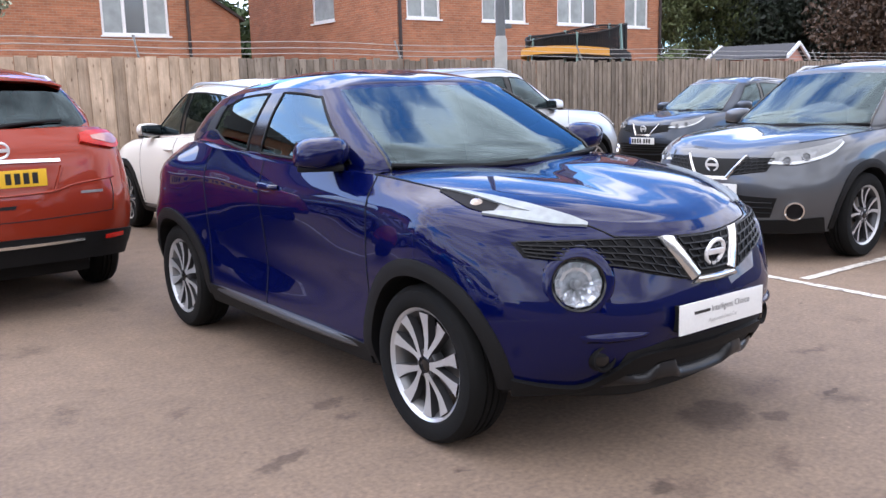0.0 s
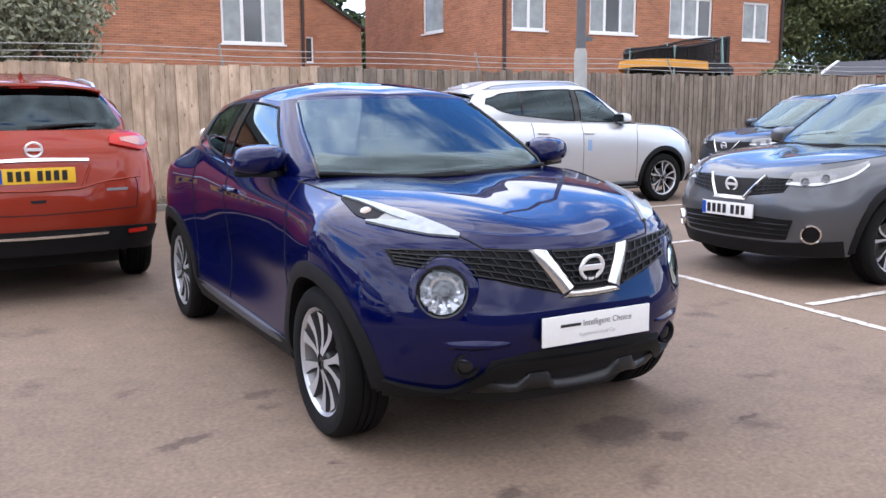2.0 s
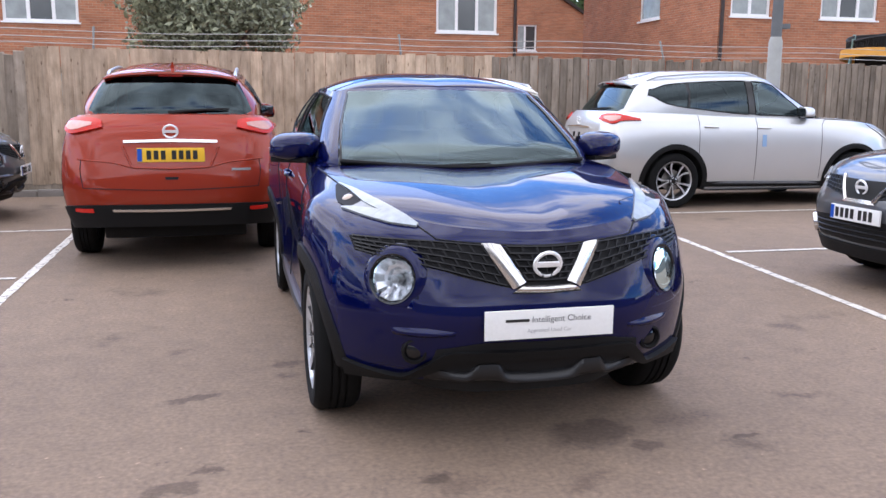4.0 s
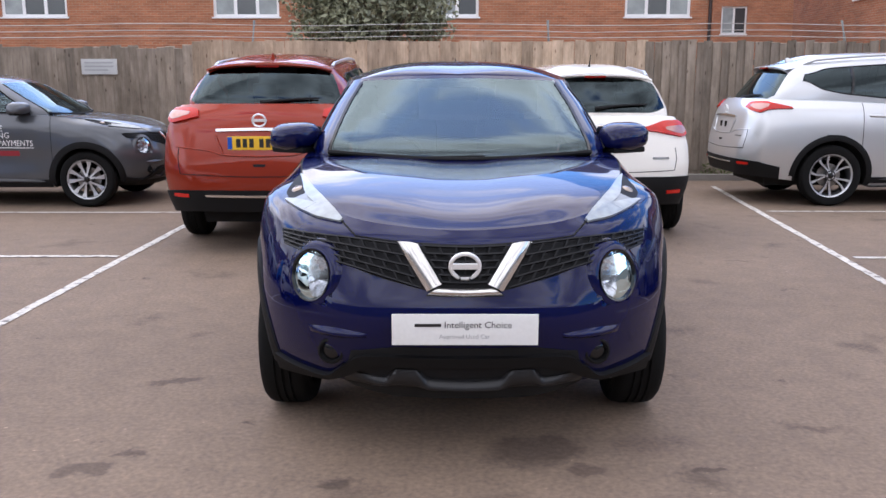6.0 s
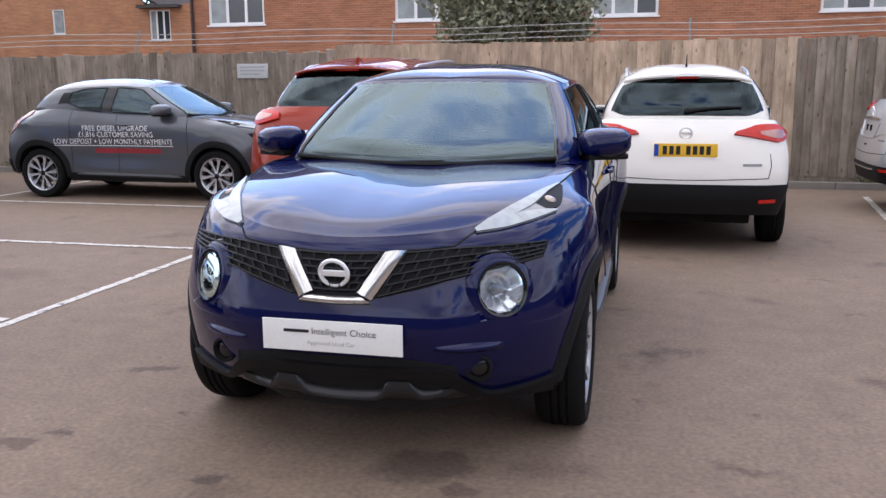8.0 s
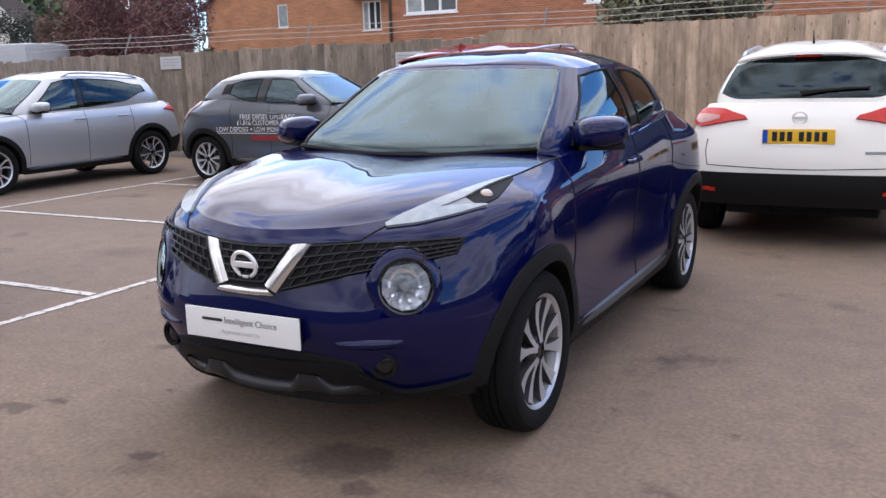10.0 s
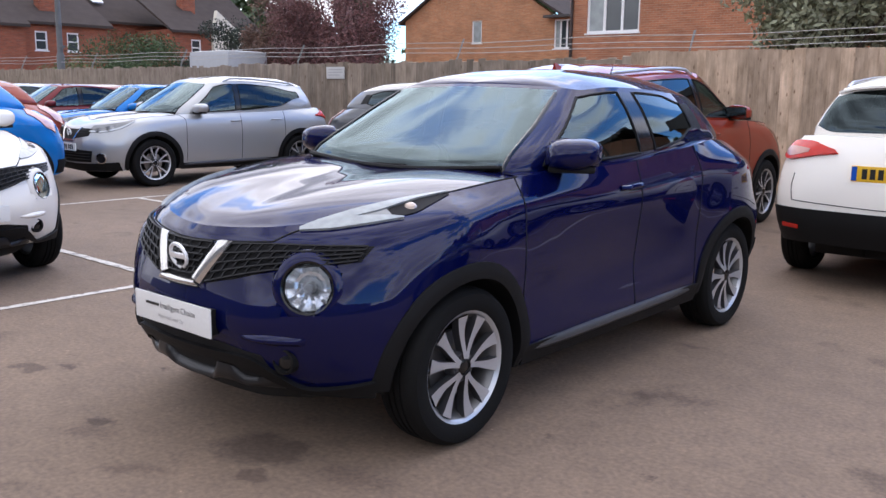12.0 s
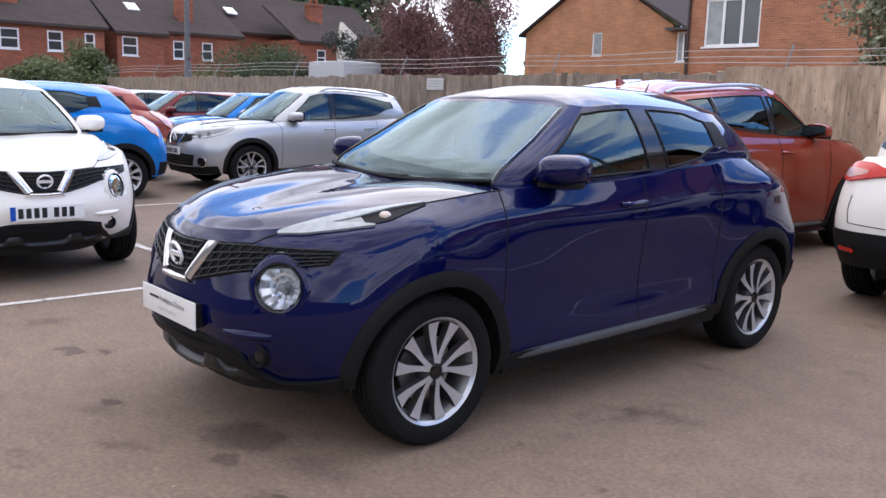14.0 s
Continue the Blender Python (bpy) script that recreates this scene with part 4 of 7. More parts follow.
def compact_front(car, skin, car_colour, lines):
    """Grille, lamps, bumper and trims of the small crossover's nose."""
    # grille: black backing, ribs, chrome V
    gt = [(-.715, .852), (-.50, .852), (-.25, .838), (0, .829), (.25, .838), (.50, .852), (.715, .852)]
    gb = [(-.70, .798), (-.50, .772), (-.28, .712), (0, .664), (.28, .712), (.50, .772), (.70, .798)]
    mesh_object("grille", *skin.strip(gt, gb, "front", 61, 7, .002, .02), M_SEAM, car, "black lattice grille")
    for side in (1, -1):
        A = [(side * .24, .835), (side * .46, .848), (side * .70, .850)]
        B = [(side * .16, .690), (side * .40, .750), (side * .69, .802)]
        mesh_object("grille_lattice", *lattice(skin, A, B, 4, 10, .0044), M_RIB, car)
    mesh_object("grille_lattice", *lattice(skin, [(-.15, .832), (0, .829), (.15, .832)], [(-.08, .71), (0, .708), (.08, .71)], 5, 5, .005), M_RIB, car)
    pieces = []
    for side in (1, -1):
        pieces.append(skin.strip([(side * .243, .842), (side * .135, .676)], [(side * .170, .838), (side * .082, .703)], "front", 12, 7, .012, .02, False, .012))
    pieces.append(skin.strip([(-.140, .662), (0, .659), (.140, .662)], [(-.094, .689), (0, .688), (.094, .689)], "front", 16, 7, .012, .02, False, .012))
    mesh_object("chrome_v_trim", *joined(*pieces), M_BRIGHT, car, "polished chrome V-shaped grille trim")
    c, n = skin.hit(0, .772, "front")
    roundel(car, c.y - .030, .772, .052, True, 12)
    for side in (1, -1):
        tube("panel_gap", skin.line([(side * .485, .912), (side * .445, .888), (side * .405, .858)], "front", 8), .004, M_SEAM, car, 5)
    tube("panel_gap", skin.line([(-.405, .858), (-.25, .846), (0, .837), (.25, .846), (.405, .858)], "front", 30), .004, M_SEAM, car, 5)
    # round headlamps
    for side in (1, -1):
        c, n = skin.hit(side * .575, .705, "front")
        ax = Vector((side * .59, -.79, .19)).normalized()
        rot = Vector((0, -1, 0)).rotation_difference(ax).to_matrix().to_4x4()
        m = Matrix.Translation(c + Vector((0, .002, 0))) @ rot
        bez = moved(lathe([(.165, .075), (.146, .028), (.128, .004), (.110, -.004), (.098, -.004), (.091, .008), (.088, .05)], 48, "y"), m)
        lamp = mesh_object("headlamp", *bez, car_colour, car, "round headlamp in a painted bezel")
        mesh_object("lamp_ring", *moved(lathe([(.099, -.008), (.092, -.006), (.088, .004), (.086, .012)], 40, "y"), m), M_GLOSSBLACK, lamp)
        mesh_object("lamp_reflector", *moved(lathe([(.087, .006), (.078, .026), (.062, .048), (.050, .052), (.040, .064), (.018, .072), (0, .074)], 11, "y"), m), M_FACET, lamp, "", None, False)
        fins = []
        for k in range(5):
            t = radians(200 + 35 * k)
            d, q = Vector((math.cos(t), 0, math.sin(t))), Vector((-math.sin(t), 0, math.cos(t)))
            fins.append(([d * .030 + q * .007 + Vector((0, .056, 0)), d * .080 + q * .018 + Vector((0, .006, 0)), d * .080 - q * .014 + Vector((0, .018, 0)), d * .030 - q * .005 + Vector((0, .06, 0))], [(0, 1, 2, 3)]))
        mesh_object("lamp_facets", *moved(joined(*fins), m), M_FACET, lamp, "", None, False)
        mesh_object("bulb_shield", *moved(lathe([(0, .018), (.014, .020), (.020, .030), (.020, .066)], 14, "y"), m), M_LAMPGREY, lamp)
        mesh_object("lens", *moved(lathe([(.090, .000), (.072, -.008), (.04, -.012), (0, -.013)], 32, "y"), m), M_LENS, lamp)
        # running lamps on the wings: an upper blade, a lower prong and a dark pocket between them
        def on(A, B, nu, nv, lift, depth):
            return skin.strip([(side * x, y) for x, y in A], [(side * x, y) for x, y in B], "top", nu, nv, lift, depth)
        drl = mesh_object("running_lamp", *on([(.458, -1.790), (.505, -1.705), (.545, -1.628)], [(.470, -1.800), (.560, -1.735), (.628, -1.660)], 24, 9, .011, .02), M_DRL, car, "frosted white boomerang-shaped running lamp")
        mesh_object("lamp_arm", *on([(.545, -1.628), (.600, -1.515), (.656, -1.362), (.702, -1.240)], [(.582, -1.644), (.638, -1.530), (.674, -1.375), (.706, -1.236)], 28, 7, .011, .02), M_DRL, drl)
        mesh_object("lamp_prong", *on([(.578, -1.640), (.650, -1.572), (.722, -1.506)], [(.628, -1.660), (.672, -1.600), (.727, -1.510)], 20, 7, .0115, .02), M_DRL, drl)
        mesh_object("lamp_pocket", *on([(.578, -1.640), (.640, -1.525), (.676, -1.380), (.705, -1.238)], [(.582, -1.638), (.700, -1.524), (.735, -1.420), (.718, -1.243)], 28, 7, .004, .01), M_LAMPDARK, drl)
        mesh_object("lamp_wedge", *on([(.584, -1.634), (.616, -1.575), (.640, -1.520)], [(.588, -1.634), (.648, -1.578), (.690, -1.532)], 14, 5, .0065, .004), M_LAMPGREY, drl)
        c, n = skin.hit(side * .690, -1.435, "top")
        rot = Vector((0, 0, 1)).rotation_difference(n).to_matrix().to_4x4()
        mesh_object("indicator_bulb", *moved(lathe([(.026, .003), (.023, .008), (.014, .012), (0, .013)], 16, "z"), Matrix.Translation(c) @ rot), M_AMBER, drl)
        mesh_object("bumper_crease", *skin.strip([(side * .350, .516), (side * .48, .527), (side * .590, .520)], [(side * .360, .500), (side * .48, .486), (side * .580, .492)], "front", 21, 9, .001, .01, True, .016), car_colour, car)
        # fog lamps
        c, n = skin.hit(side * .50, .425, "front")
        m = Matrix.Translation(c + n * .001) @ Vector((0, -1, 0)).rotation_difference(Vector((side * .2, -1, 0)).normalized()).to_matrix().to_4x4()
        fog = mesh_object("fog_lamp", *moved(lathe([(.052, .03), (.050, -.010), (.042, -.012), (.036, .004)], 24, "y"), m), M_PLASTIC, car)
        mesh_object("lens", *moved(lathe([(.037, .002), (.02, -.006), (0, -.008)], 20, "y"), m), M_GLOSSBLACK, fog)
    # lower bumper: dark intake, lip and teeth
    mesh_object("lower_intake", *skin.strip([(-.42, .440), (-.2, .470), (.2, .470), (.42, .440)], [(-.46, .305), (-.2, .30), (.2, .30), (.46, .305)], "front", 30, 5, .003, .01), M_SEAM, car, "dark lower air intake")
    side_t = [(.85, 1.12), (1.15, 1.10), (1.47, .72), (1.82, .22), (2.15, .34), (2.62, .62)]
    side_b = [(.85, .80), (1.15, .70), (1.47, .32), (1.82, .02), (2.15, .02), (2.62, .02)]
    lip_t = [(-a, v) for a, v in side_t[::-1]] + [(0, 1.13)] + side_t
    lip_b = [(-a, v) for a, v in side_b[::-1]] + [(0, .82)] + side_b
    mesh_object("bumper_lip", *skin.wrap(lines, lip_t, lip_b, 65, 5, .020, .03), M_PLASTIC, car, "satin black bumper lip")
    low_t = [(-.46, .372), (-.40, .345), (-.30, .335), (-.25, .375), (-.18, .375), (-.13, .335), (0, .330), (.13, .335), (.18, .375), (.25, .375), (.30, .335), (.40, .345), (.46, .372)]
    low_b = [(-.45, .300), (-.32, .298), (-.2, .297), (0, .297), (.2, .297), (.32, .298), (.45, .300)]
    mesh_object("skid_bar", *skin.strip(low_t, low_b, "front", 61, 7, .008, .03, True, .036), M_SKID, car, "scalloped satin black skid bar")


def letters(words, size):
    """Flat letters of the built-in font as verts and faces."""
    cu = bpy.data.curves.new("writing", "FONT")
    cu.body, cu.size, cu.resolution_u = words, size, 3
    ob = new("writing", cu)
    me = bpy.data.meshes.new_from_object(ob.evaluated_get(bpy.context.evaluated_depsgraph_get()))
    V, F = [tuple(v.co) for v in me.vertices], [tuple(f.vertices) for f in me.polygons]
    bpy.data.objects.remove(ob)
    bpy.data.meshes.remove(me)
    return V, F


def compact_plate_board(car, skin):
    """The dealer's white board on the front bumper, with its two lines of writing."""
    z0, z1, y = .493, .607, -2.062
    bm = bmesh.new()
    box(bm, -.262, .262, y - .004, y + .004, z0, z1, .003)
    board = part("plate_board", bm, M_PLATEWHITE, car, "white dealer board with black and grey writing")
    box_part("plate_bracket", (-.24, .24, y + .004, y + .06, z0 + .005, z1 - .01), M_PLASTIC, car)
    bm = bmesh.new()
    box(bm, -.180, -.085, y - .0058, y - .0042, .561, .572)
    part("bar", bm, M_INK, board)
    for words, size, x, z, ink in (("Intelligent Choice", .034, -.075, .557, M_INK), ("Approved Used Car", .022, -.092, .518, M_GREYINK)):
        V, F = letters(words, size)
        tagged(mesh_object("writing", [(x + v[0], y - .0052, z + v[1]) for v in V], F, ink, board, "", None, False), kind="stuff")


def compact_rear(car, skin):
    for side in (1, -1):
        A = [(side * .60, 1.42), (side * .66, 1.60), (side * .60, 1.80)]
        B = [(side * .76, 1.42), (side * .80, 1.60), (side * .72, 1.78)]
        mesh_object("tail_lamp", *skin.strip(A, B, "top", 14, 5, .012, .02), M_TAILPALE, car)
    mesh_object("rear_bumper_trim", *skin.strip([(-.8, .50), (0, .50), (.8, .50)], [(-.76, .33), (0, .33), (.76, .33)], "rear", 30, 4, .012, .02), M_PLASTIC, car)
    number_plate(car, 2.05, .74, .52, False)


def antenna(car, skin, y, length=.16):
    p, n = skin.roof.hit(0.0, y, "top")
    tube("antenna", [p, p + Vector((0, .02, .03)), p + Vector((0, .06, length))], [.012, .006, .003], M_PLASTIC, car, 6)


def crossover_front(car, skin, lines, k=1.0):
    """Swept headlamps, V grille, plate, fog lamps. k scales the heights."""
    gt = [(-.50, .835 * k), (0, .825 * k), (.50, .835 * k)]
    gb = [(-.46, .735 * k), (0, .68 * k), (.46, .735 * k)]
    mesh_object("grille", *skin.strip(gt, gb, "front", 31, 5, .004, .02), M_LINER, car)
    for side in (1, -1):
        mesh_object("grille_lattice", *lattice(skin, [(side * .27, .835 * k), (side * .49, .832 * k)], [(side * .18, .70 * k), (side * .45, .74 * k)], 4, 6, .004), M_RIB, car)
    pieces = []
    for side in (1, -1):
        pieces.append(skin.strip([(side * .285, .85 * k), (side * .155, .66 * k)], [(side * .256, .848 * k), (side * .126, .678 * k)], "front", 10, 5, .010, .02, False, .010))
    pieces.append(skin.strip([(-.17, .657 * k), (.17, .657 * k)], [(-.13, .685 * k), (.13, .685 * k)], "front", 12, 3, .018, .02, False))
    mesh_object("chrome_v_trim", *joined(*pieces), M_BRIGHT, car)
    c, n = skin.hit(0, .775 * k, "front")
    roundel(car, c.y - .02, .775 * k, .055, True, 8)
    for side in (1, -1):
        o = (lambda d: d) if side > 0 else mirrored
        A = [(1.42, 4.05), (2.0, 4.12), (2.55, 4.32), (3.12, 4.68)]
        B = [(1.36, 3.30), (1.95, 3.18), (2.5, 3.42), (3.05, 4.20)]
        lamp = mesh_object("headlamp", *o(skin.wrap(lines, A, B, 24, 6, .008, .02)), M_LAMPGREY, car, "swept clear headlamp with bright projector rings")
        mesh_object("lamp_edge", *o(skin.wrap(lines, B, [(a, v + .15) for a, v in B], 18, 3, .012, 0)), M_DRLBRIGHT, lamp)
        A2 = [(side * .52, .835 * k), (side * .62, .855 * k), (side * .72, .885 * k)]
        B2 = [(side * .52, .790 * k), (side * .62, .785 * k), (side * .72, .835 * k)]
        mesh_object("lamp_inset", *skin.strip(A2, B2, "front", 10, 4, .010, 0), M_REFLECTOR, lamp)
        for px, pz in ((.575, .815), (.675, .842)):
            c, n = skin.hit(side * px, pz * k, "front")
            rot = Vector((0, -1, 0)).rotation_difference(n).to_matrix().to_4x4()
            proj = mesh_object("projector_ring", *moved(lathe([(.036, .004), (.034, -.012), (.028, -.012), (.026, .002)], 20, "y"), Matrix.Translation(c + n * .010) @ rot), M_REFLECTOR, lamp)
            mesh_object("projector", *moved(lathe([(.027, .0), (.015, -.006), (0, -.008)], 16, "y"), Matrix.Translation(c + n * .012) @ rot), M_PROJ, proj)
        c, n = skin.hit(side * .66, .43 * k, "front")
        m = Matrix.Translation(c + n * .006) @ Vector((0, -1, 0)).rotation_difference(n).to_matrix().to_4x4()
        fog = mesh_object("fog_lamp", *moved(lathe([(.080, .03), (.077, -.014), (.064, -.017), (.057, .002)], 24, "y"), m), M_CHROME, car)
        mesh_object("lens", *moved(lathe([(.059, .0), (.03, -.006), (0, -.008)], 18, "y"), m), M_LAMPDARK, fog)
    mesh_object("lower_grille", *skin.strip([(-.56, .53 * k), (0, .55 * k), (.56, .53 * k)], [(-.50, .37 * k), (0, .36 * k), (.50, .37 * k)], "front", 30, 5, .004, .01), M_PLASTIC, car)
    ribs = [tube_data(skin.line([(-.52, z * k), (0, z * k), (.52, z * k)], "front", 15, .008), .006, 4) for z in (.41, .45, .49)]
    mesh_object("grille_ribs", *joined(*ribs), M_RIB, car)
    mesh_object("bumper_valance", *skin.strip([(-.80, .375 * k), (-.5, .35 * k), (0, .34 * k), (.5, .35 * k), (.80, .375 * k)], [(-.78, .25), (0, .245), (.78, .25)], "front", 31, 4, .012, .03), M_PLASTIC, car)
    c, n = skin.hit(0, .585 * k, "front")
    number_plate(car, c.y - .012, .575 * k, .52, True)


def crossover_rear(car, skin, lines, kind, colour, plate=True):
    """Tail lamps, tailgate, plate, bumper and spoiler."""
    big = kind == "large"
    L = lines["lower"]
    zl0 = 1.04 if big else .915
    v0, v1 = (3.78, 4.72) if big else (3.60, 4.66)
    for side in (1, -1):
        o = (lambda d: d) if side > 0 else mirrored
        A = [(8.62, v1 - .50), (9.0, v1 - .16), (9.35, v1 - .02), (9.75, v1 - .06), (10.0 if big else 10.25, v1 - (.20 if big else .45))]
        B = [(8.60, v1 - .62), (9.0, v0 + .20), (9.35, v0), (9.75, v0 + .15), (10.05 if big else 10.30, v1 - .62)]
        lamp = mesh_object("tail_lamp", *o(skin.wrap(L, A, B, 30, 7, .022, .02)), M_TAIL, car, "orange-red and clear tail lamp")
        A = [(9.05, v0 + .62), (9.35, v0 + .66), (9.80, v0 + .58)]
        B = [(9.05, v0 + .36), (9.35, v0 + .16), (9.80, v0 + .40)]
        mesh_object("clear_band", *o(skin.wrap(L, A, B, 16, 3, .025, 0)), M_TAILPALE, lamp)
        zr = .50 if big else .46
        mesh_object("reflector", *skin.strip([(side * .60, zr + .014), (side * .74, zr + .014)], [(side * .60, zr - .014), (side * .74, zr - .014)], "rear", 8, 3, .020, .01), M_TAIL, car)
    top = .56 if not big else .585
    vt = .92 if big else 1.55
    mesh_object("bumper_lower", *skin.wrap(L, [(8.72, vt - .2), (9.2, vt), (11, vt), (12.8, vt), (13.28, vt - .2)], [(8.72, .02), (9.2, .02), (11, .02), (12.8, .02), (13.28, .02)], 49, 5, .012, .03), M_PLASTIC, car, "black lower bumper")
    if big:
        mesh_object("bumper_strip", *skin.strip([(-.46, .508), (0, .504), (.46, .508)], [(-.45, .493), (0, .488), (.45, .493)], "rear", 20, 3, .026, .01), M_BRIGHT, car, "bright lower bumper strip")
        mesh_object("tailgate_strip", *skin.strip([(-.36, 1.045), (0, 1.055), (.36, 1.045)], [(-.36, 1.025), (0, 1.032), (.36, 1.025)], "rear", 20, 3, .022, .01), M_CHROME, car, "chrome strip above the number plate")
    zp = .935 if big else .88
    c, n = skin.hit(0, zp, "rear")
    mesh_object("plate_recess", *skin.strip([(-.33, zp + .075), (.33, zp + .075)], [(-.30, zp - .075), (.30, zp - .075)], "rear", 16, 4, .003, .01), colour, car)
    if plate:
        number_plate(car, c.y + .012, zp, .52, False)
    else:
        for x in (-.085, .085):
            box_part("plate_mount", (x - .025, x + .025, c.y - .01, c.y + .012, zp - .035, zp + .035), M_PLASTIC, car, .006)
    if big:
        tube("tailgate_crease", skin.line([(-.37, 1.00), (-.345, .94), (-.30, .835), (0, .825), (.30, .835), (.345, .94), (.37, 1.00)], "rear", 40, .001, False), .010, colour, car, 6)
        mesh_object("tailgate_handle", *skin.strip([(-.055, .760), (.055, .760)], [(-.045, .738), (.045, .738)], "rear", 8, 3, .004, .004), M_SEAM, car, "dark tailgate handle notch")
        tube("tailgate_crease", skin.line([(-.72, .90), (-.45, .875), (-.30, .835)], "rear", 14, .001), .007, colour, car, 6)
        tube("tailgate_crease", skin.line([(.72, .90), (.45, .875), (.30, .835)], "rear", 14, .001), .007, colour, car, 6)
    zb = 1.12 if big else 1.02
    c, n = skin.hit(0, zb, "rear")
    roundel(car, c.y + .026, zb, .055 if big else .05, False, -10)
    for side in (1, -1):
        tube("panel_gap", skin.line([(side * .68, top + .09), (side * .70, zp - .12), (side * .69, zp - .03)], "rear", 12), .004, M_SEAM, car, 5)
    tube("panel_gap", skin.line([(-.68, top + .09), (0, top + .07), (.68, top + .09)], "rear", 24), .004, M_SEAM, car, 5)
    bars = [skin.strip([(x0, z0 + .009), (x1, z0 + .009)], [(x0, z0 - .009), (x1, z0 - .009)], "rear", 8, 3, .006, 0) for x0, x1, z0 in ((-.62, -.47, zp - .12), (.50, .58, zp - .12))[:1]]
    for bar in bars:
        mesh_object("model_badge", *bar, M_LAMPGREY, car, "plain grey bar")
    # spoiler over the rear screen, wiper
    e = lines["e"]
    y0, z0 = float(e[7, 1]), float(e[7, 2])
    bm = bmesh.new()
    nx = 17
    rows = []
    for i, (dy, dz) in enumerate(((-.16, .008), (.0, .010), (.085, -.004), (.088, -.018), (-.02, -.024)) if big else ((-.16, .008), (.0, .012), (.075, -.002), (.078, -.018), (-.02, -.024))):
        row = []
        for k in range(nx):
            u = -1 + 2 * k / (nx - 1)
            x = u * .55
            row.append(bm.verts.new((x, y0 + dy - .10 * u * u, z0 + dz - .030 * u * u - .02 * u ** 6)))
        rows.append(row)
    for i in range(len(rows)):
        a, b2 = rows[i], rows[(i + 1) % len(rows)]
        for k in range(nx - 1):
            bm.faces.new((a[k], a[k + 1], b2[k + 1], b2[k])).material_index = 1 if i == 3 else 0
    bmesh.ops.recalc_face_normals(bm, faces=bm.faces)
    part("roof_spoiler", bm, [colour, colour], car)
    box_part("brake_light", (-.10, .10, y0 + .030, y0 + .060, z0 - .038, z0 - .020), M_TAIL, car, .004, "dark red high brake light")
    ws = Shell(*cells(lines["G"], lambda i, j, c: True))
    pts = []
    for k in range(8):
        p, n = ws.hit(.02 - .48 * k / 7, lines["b"][7, 2] + .045 + .03 * math.sin(k / 7 * 1.5), "rear")
        pts.append(p + n * .02)
    tube("rear_wiper", pts, [.022, .018, .014, .012, .011, .011, .010, .009], M_PLASTIC, car, 6)
    if big:
        p, n = skin.roof.hit(0.0, float(e[6, 1]) - .18, "top")
        fin = [(-.02, -.09, -.01), (.02, -.09, -.01), (.02, .07, -.01), (-.02, .07, -.01), (-.004, .045, .045), (.004, .045, .045), (.004, .07, .042), (-.004, .07, .042)]
        mesh_object("roof_fin", [p + Vector(q) for q in fin], [(0, 1, 5, 4), (1, 2, 6, 5), (2, 3, 7, 6), (3, 0, 4, 7), (4, 5, 6, 7)], colour, car)
    else:
        antenna(car, skin, float(e[6, 1]) - .25, .11)


def set_down(car, x, y, turn):
    car.matrix_basis = pose(x, y, 0, 0, 0, turn)


# ---- the cars ----
def make_hero():
    sh = compact_shape()
    car, skin, ln = build_car(sh, M_BLUE, "glossy deep blue compact crossover car with round headlamps, parked on asphalt", res=.025)
    car.name = "blue_car"
    arch_cladding(car, skin, sh, .055)
    compact_front(car, skin, M_BLUE, sh["lower"])
    compact_plate_board(car, skin)
    compact_rear(car, skin)
    antenna(car, skin, 1.15, .10)
    return car


def make_compact(colour, label, name):
    sh = compact_shape()
    car, skin, ln = build_car(sh, colour, label, res=.045)
    car.name = name
    arch_cladding(car, skin, sh, .062)
    compact_front(car, skin, colour, sh["lower"])
    c, n = skin.hit(0, .55, "front")
    number_plate(car, c.y - .012, .55, .52, True)
    compact_rear(car, skin)
    return car, skin


def make_crossover(colour, label, name, kind="mid", front=True, rear=True, rails=True, plate=True, up=.045):
    sh = large_suv_shape(up) if kind == "large" else (hatch_shape() if kind == "hatch" else crossover_shape())
    car, skin, ln = build_car(sh, colour, label, res=.045, wheels="twist", roof_rails=rails)
    car.name = name
    if kind != "hatch":
        arch_cladding(car, skin, sh, .055)
    if name == "silver_car":
        mesh_object("door_film", *mirrored(skin.strip([(0.095, 0.955), (0.030, 0.955)], [(0.095, 0.800), (0.030, 0.800)], "side", 4, 3, .004, 0)), M_FILM, car, "small blue protective film on the door")
    if front:
        crossover_front(car, skin, sh["lower"], {"large": 1.06, "hatch": .95}.get(kind, 1.0))
    if rear:
        ln["lower"] = sh["lower"]
        crossover_rear(car, skin, ln, kind, colour, plate)
    return car


make_hero()
c = make_crossover(M_RED, "metallic copper red large family car parked nose to the fence", "red_car", "large", front=False, up=-.045)
set_down(c, -1.62, 4.58, 180)
c = make_crossover(M_WHITE, "white family car parked nose to the fence", "white_car", "mid", front=False)
set_down(c, 1.33, 4.90, 180)
c = make_crossover(M_SILVER, "pale silver large family car parked side on", "silver_car", "large", plate=False)
set_down(c, 5.82, 6.05, 90)
c = make_crossover(M_GREY, "gunmetal grey family car parked in a marked bay", "grey_car", "mid", rear=False)
set_down(c, 5.53, 0.36, -90)
c = make_crossover(M_DARK, "dark blue-grey family car parked near the fence", "dark_car", "mid", rear=False)
set_down(c, 11.2, 5.73, -90)
c, dk_skin = make_compact(M_GREY, "grey compact crossover car with white sales writing on its doors", "grey_lettered_car")
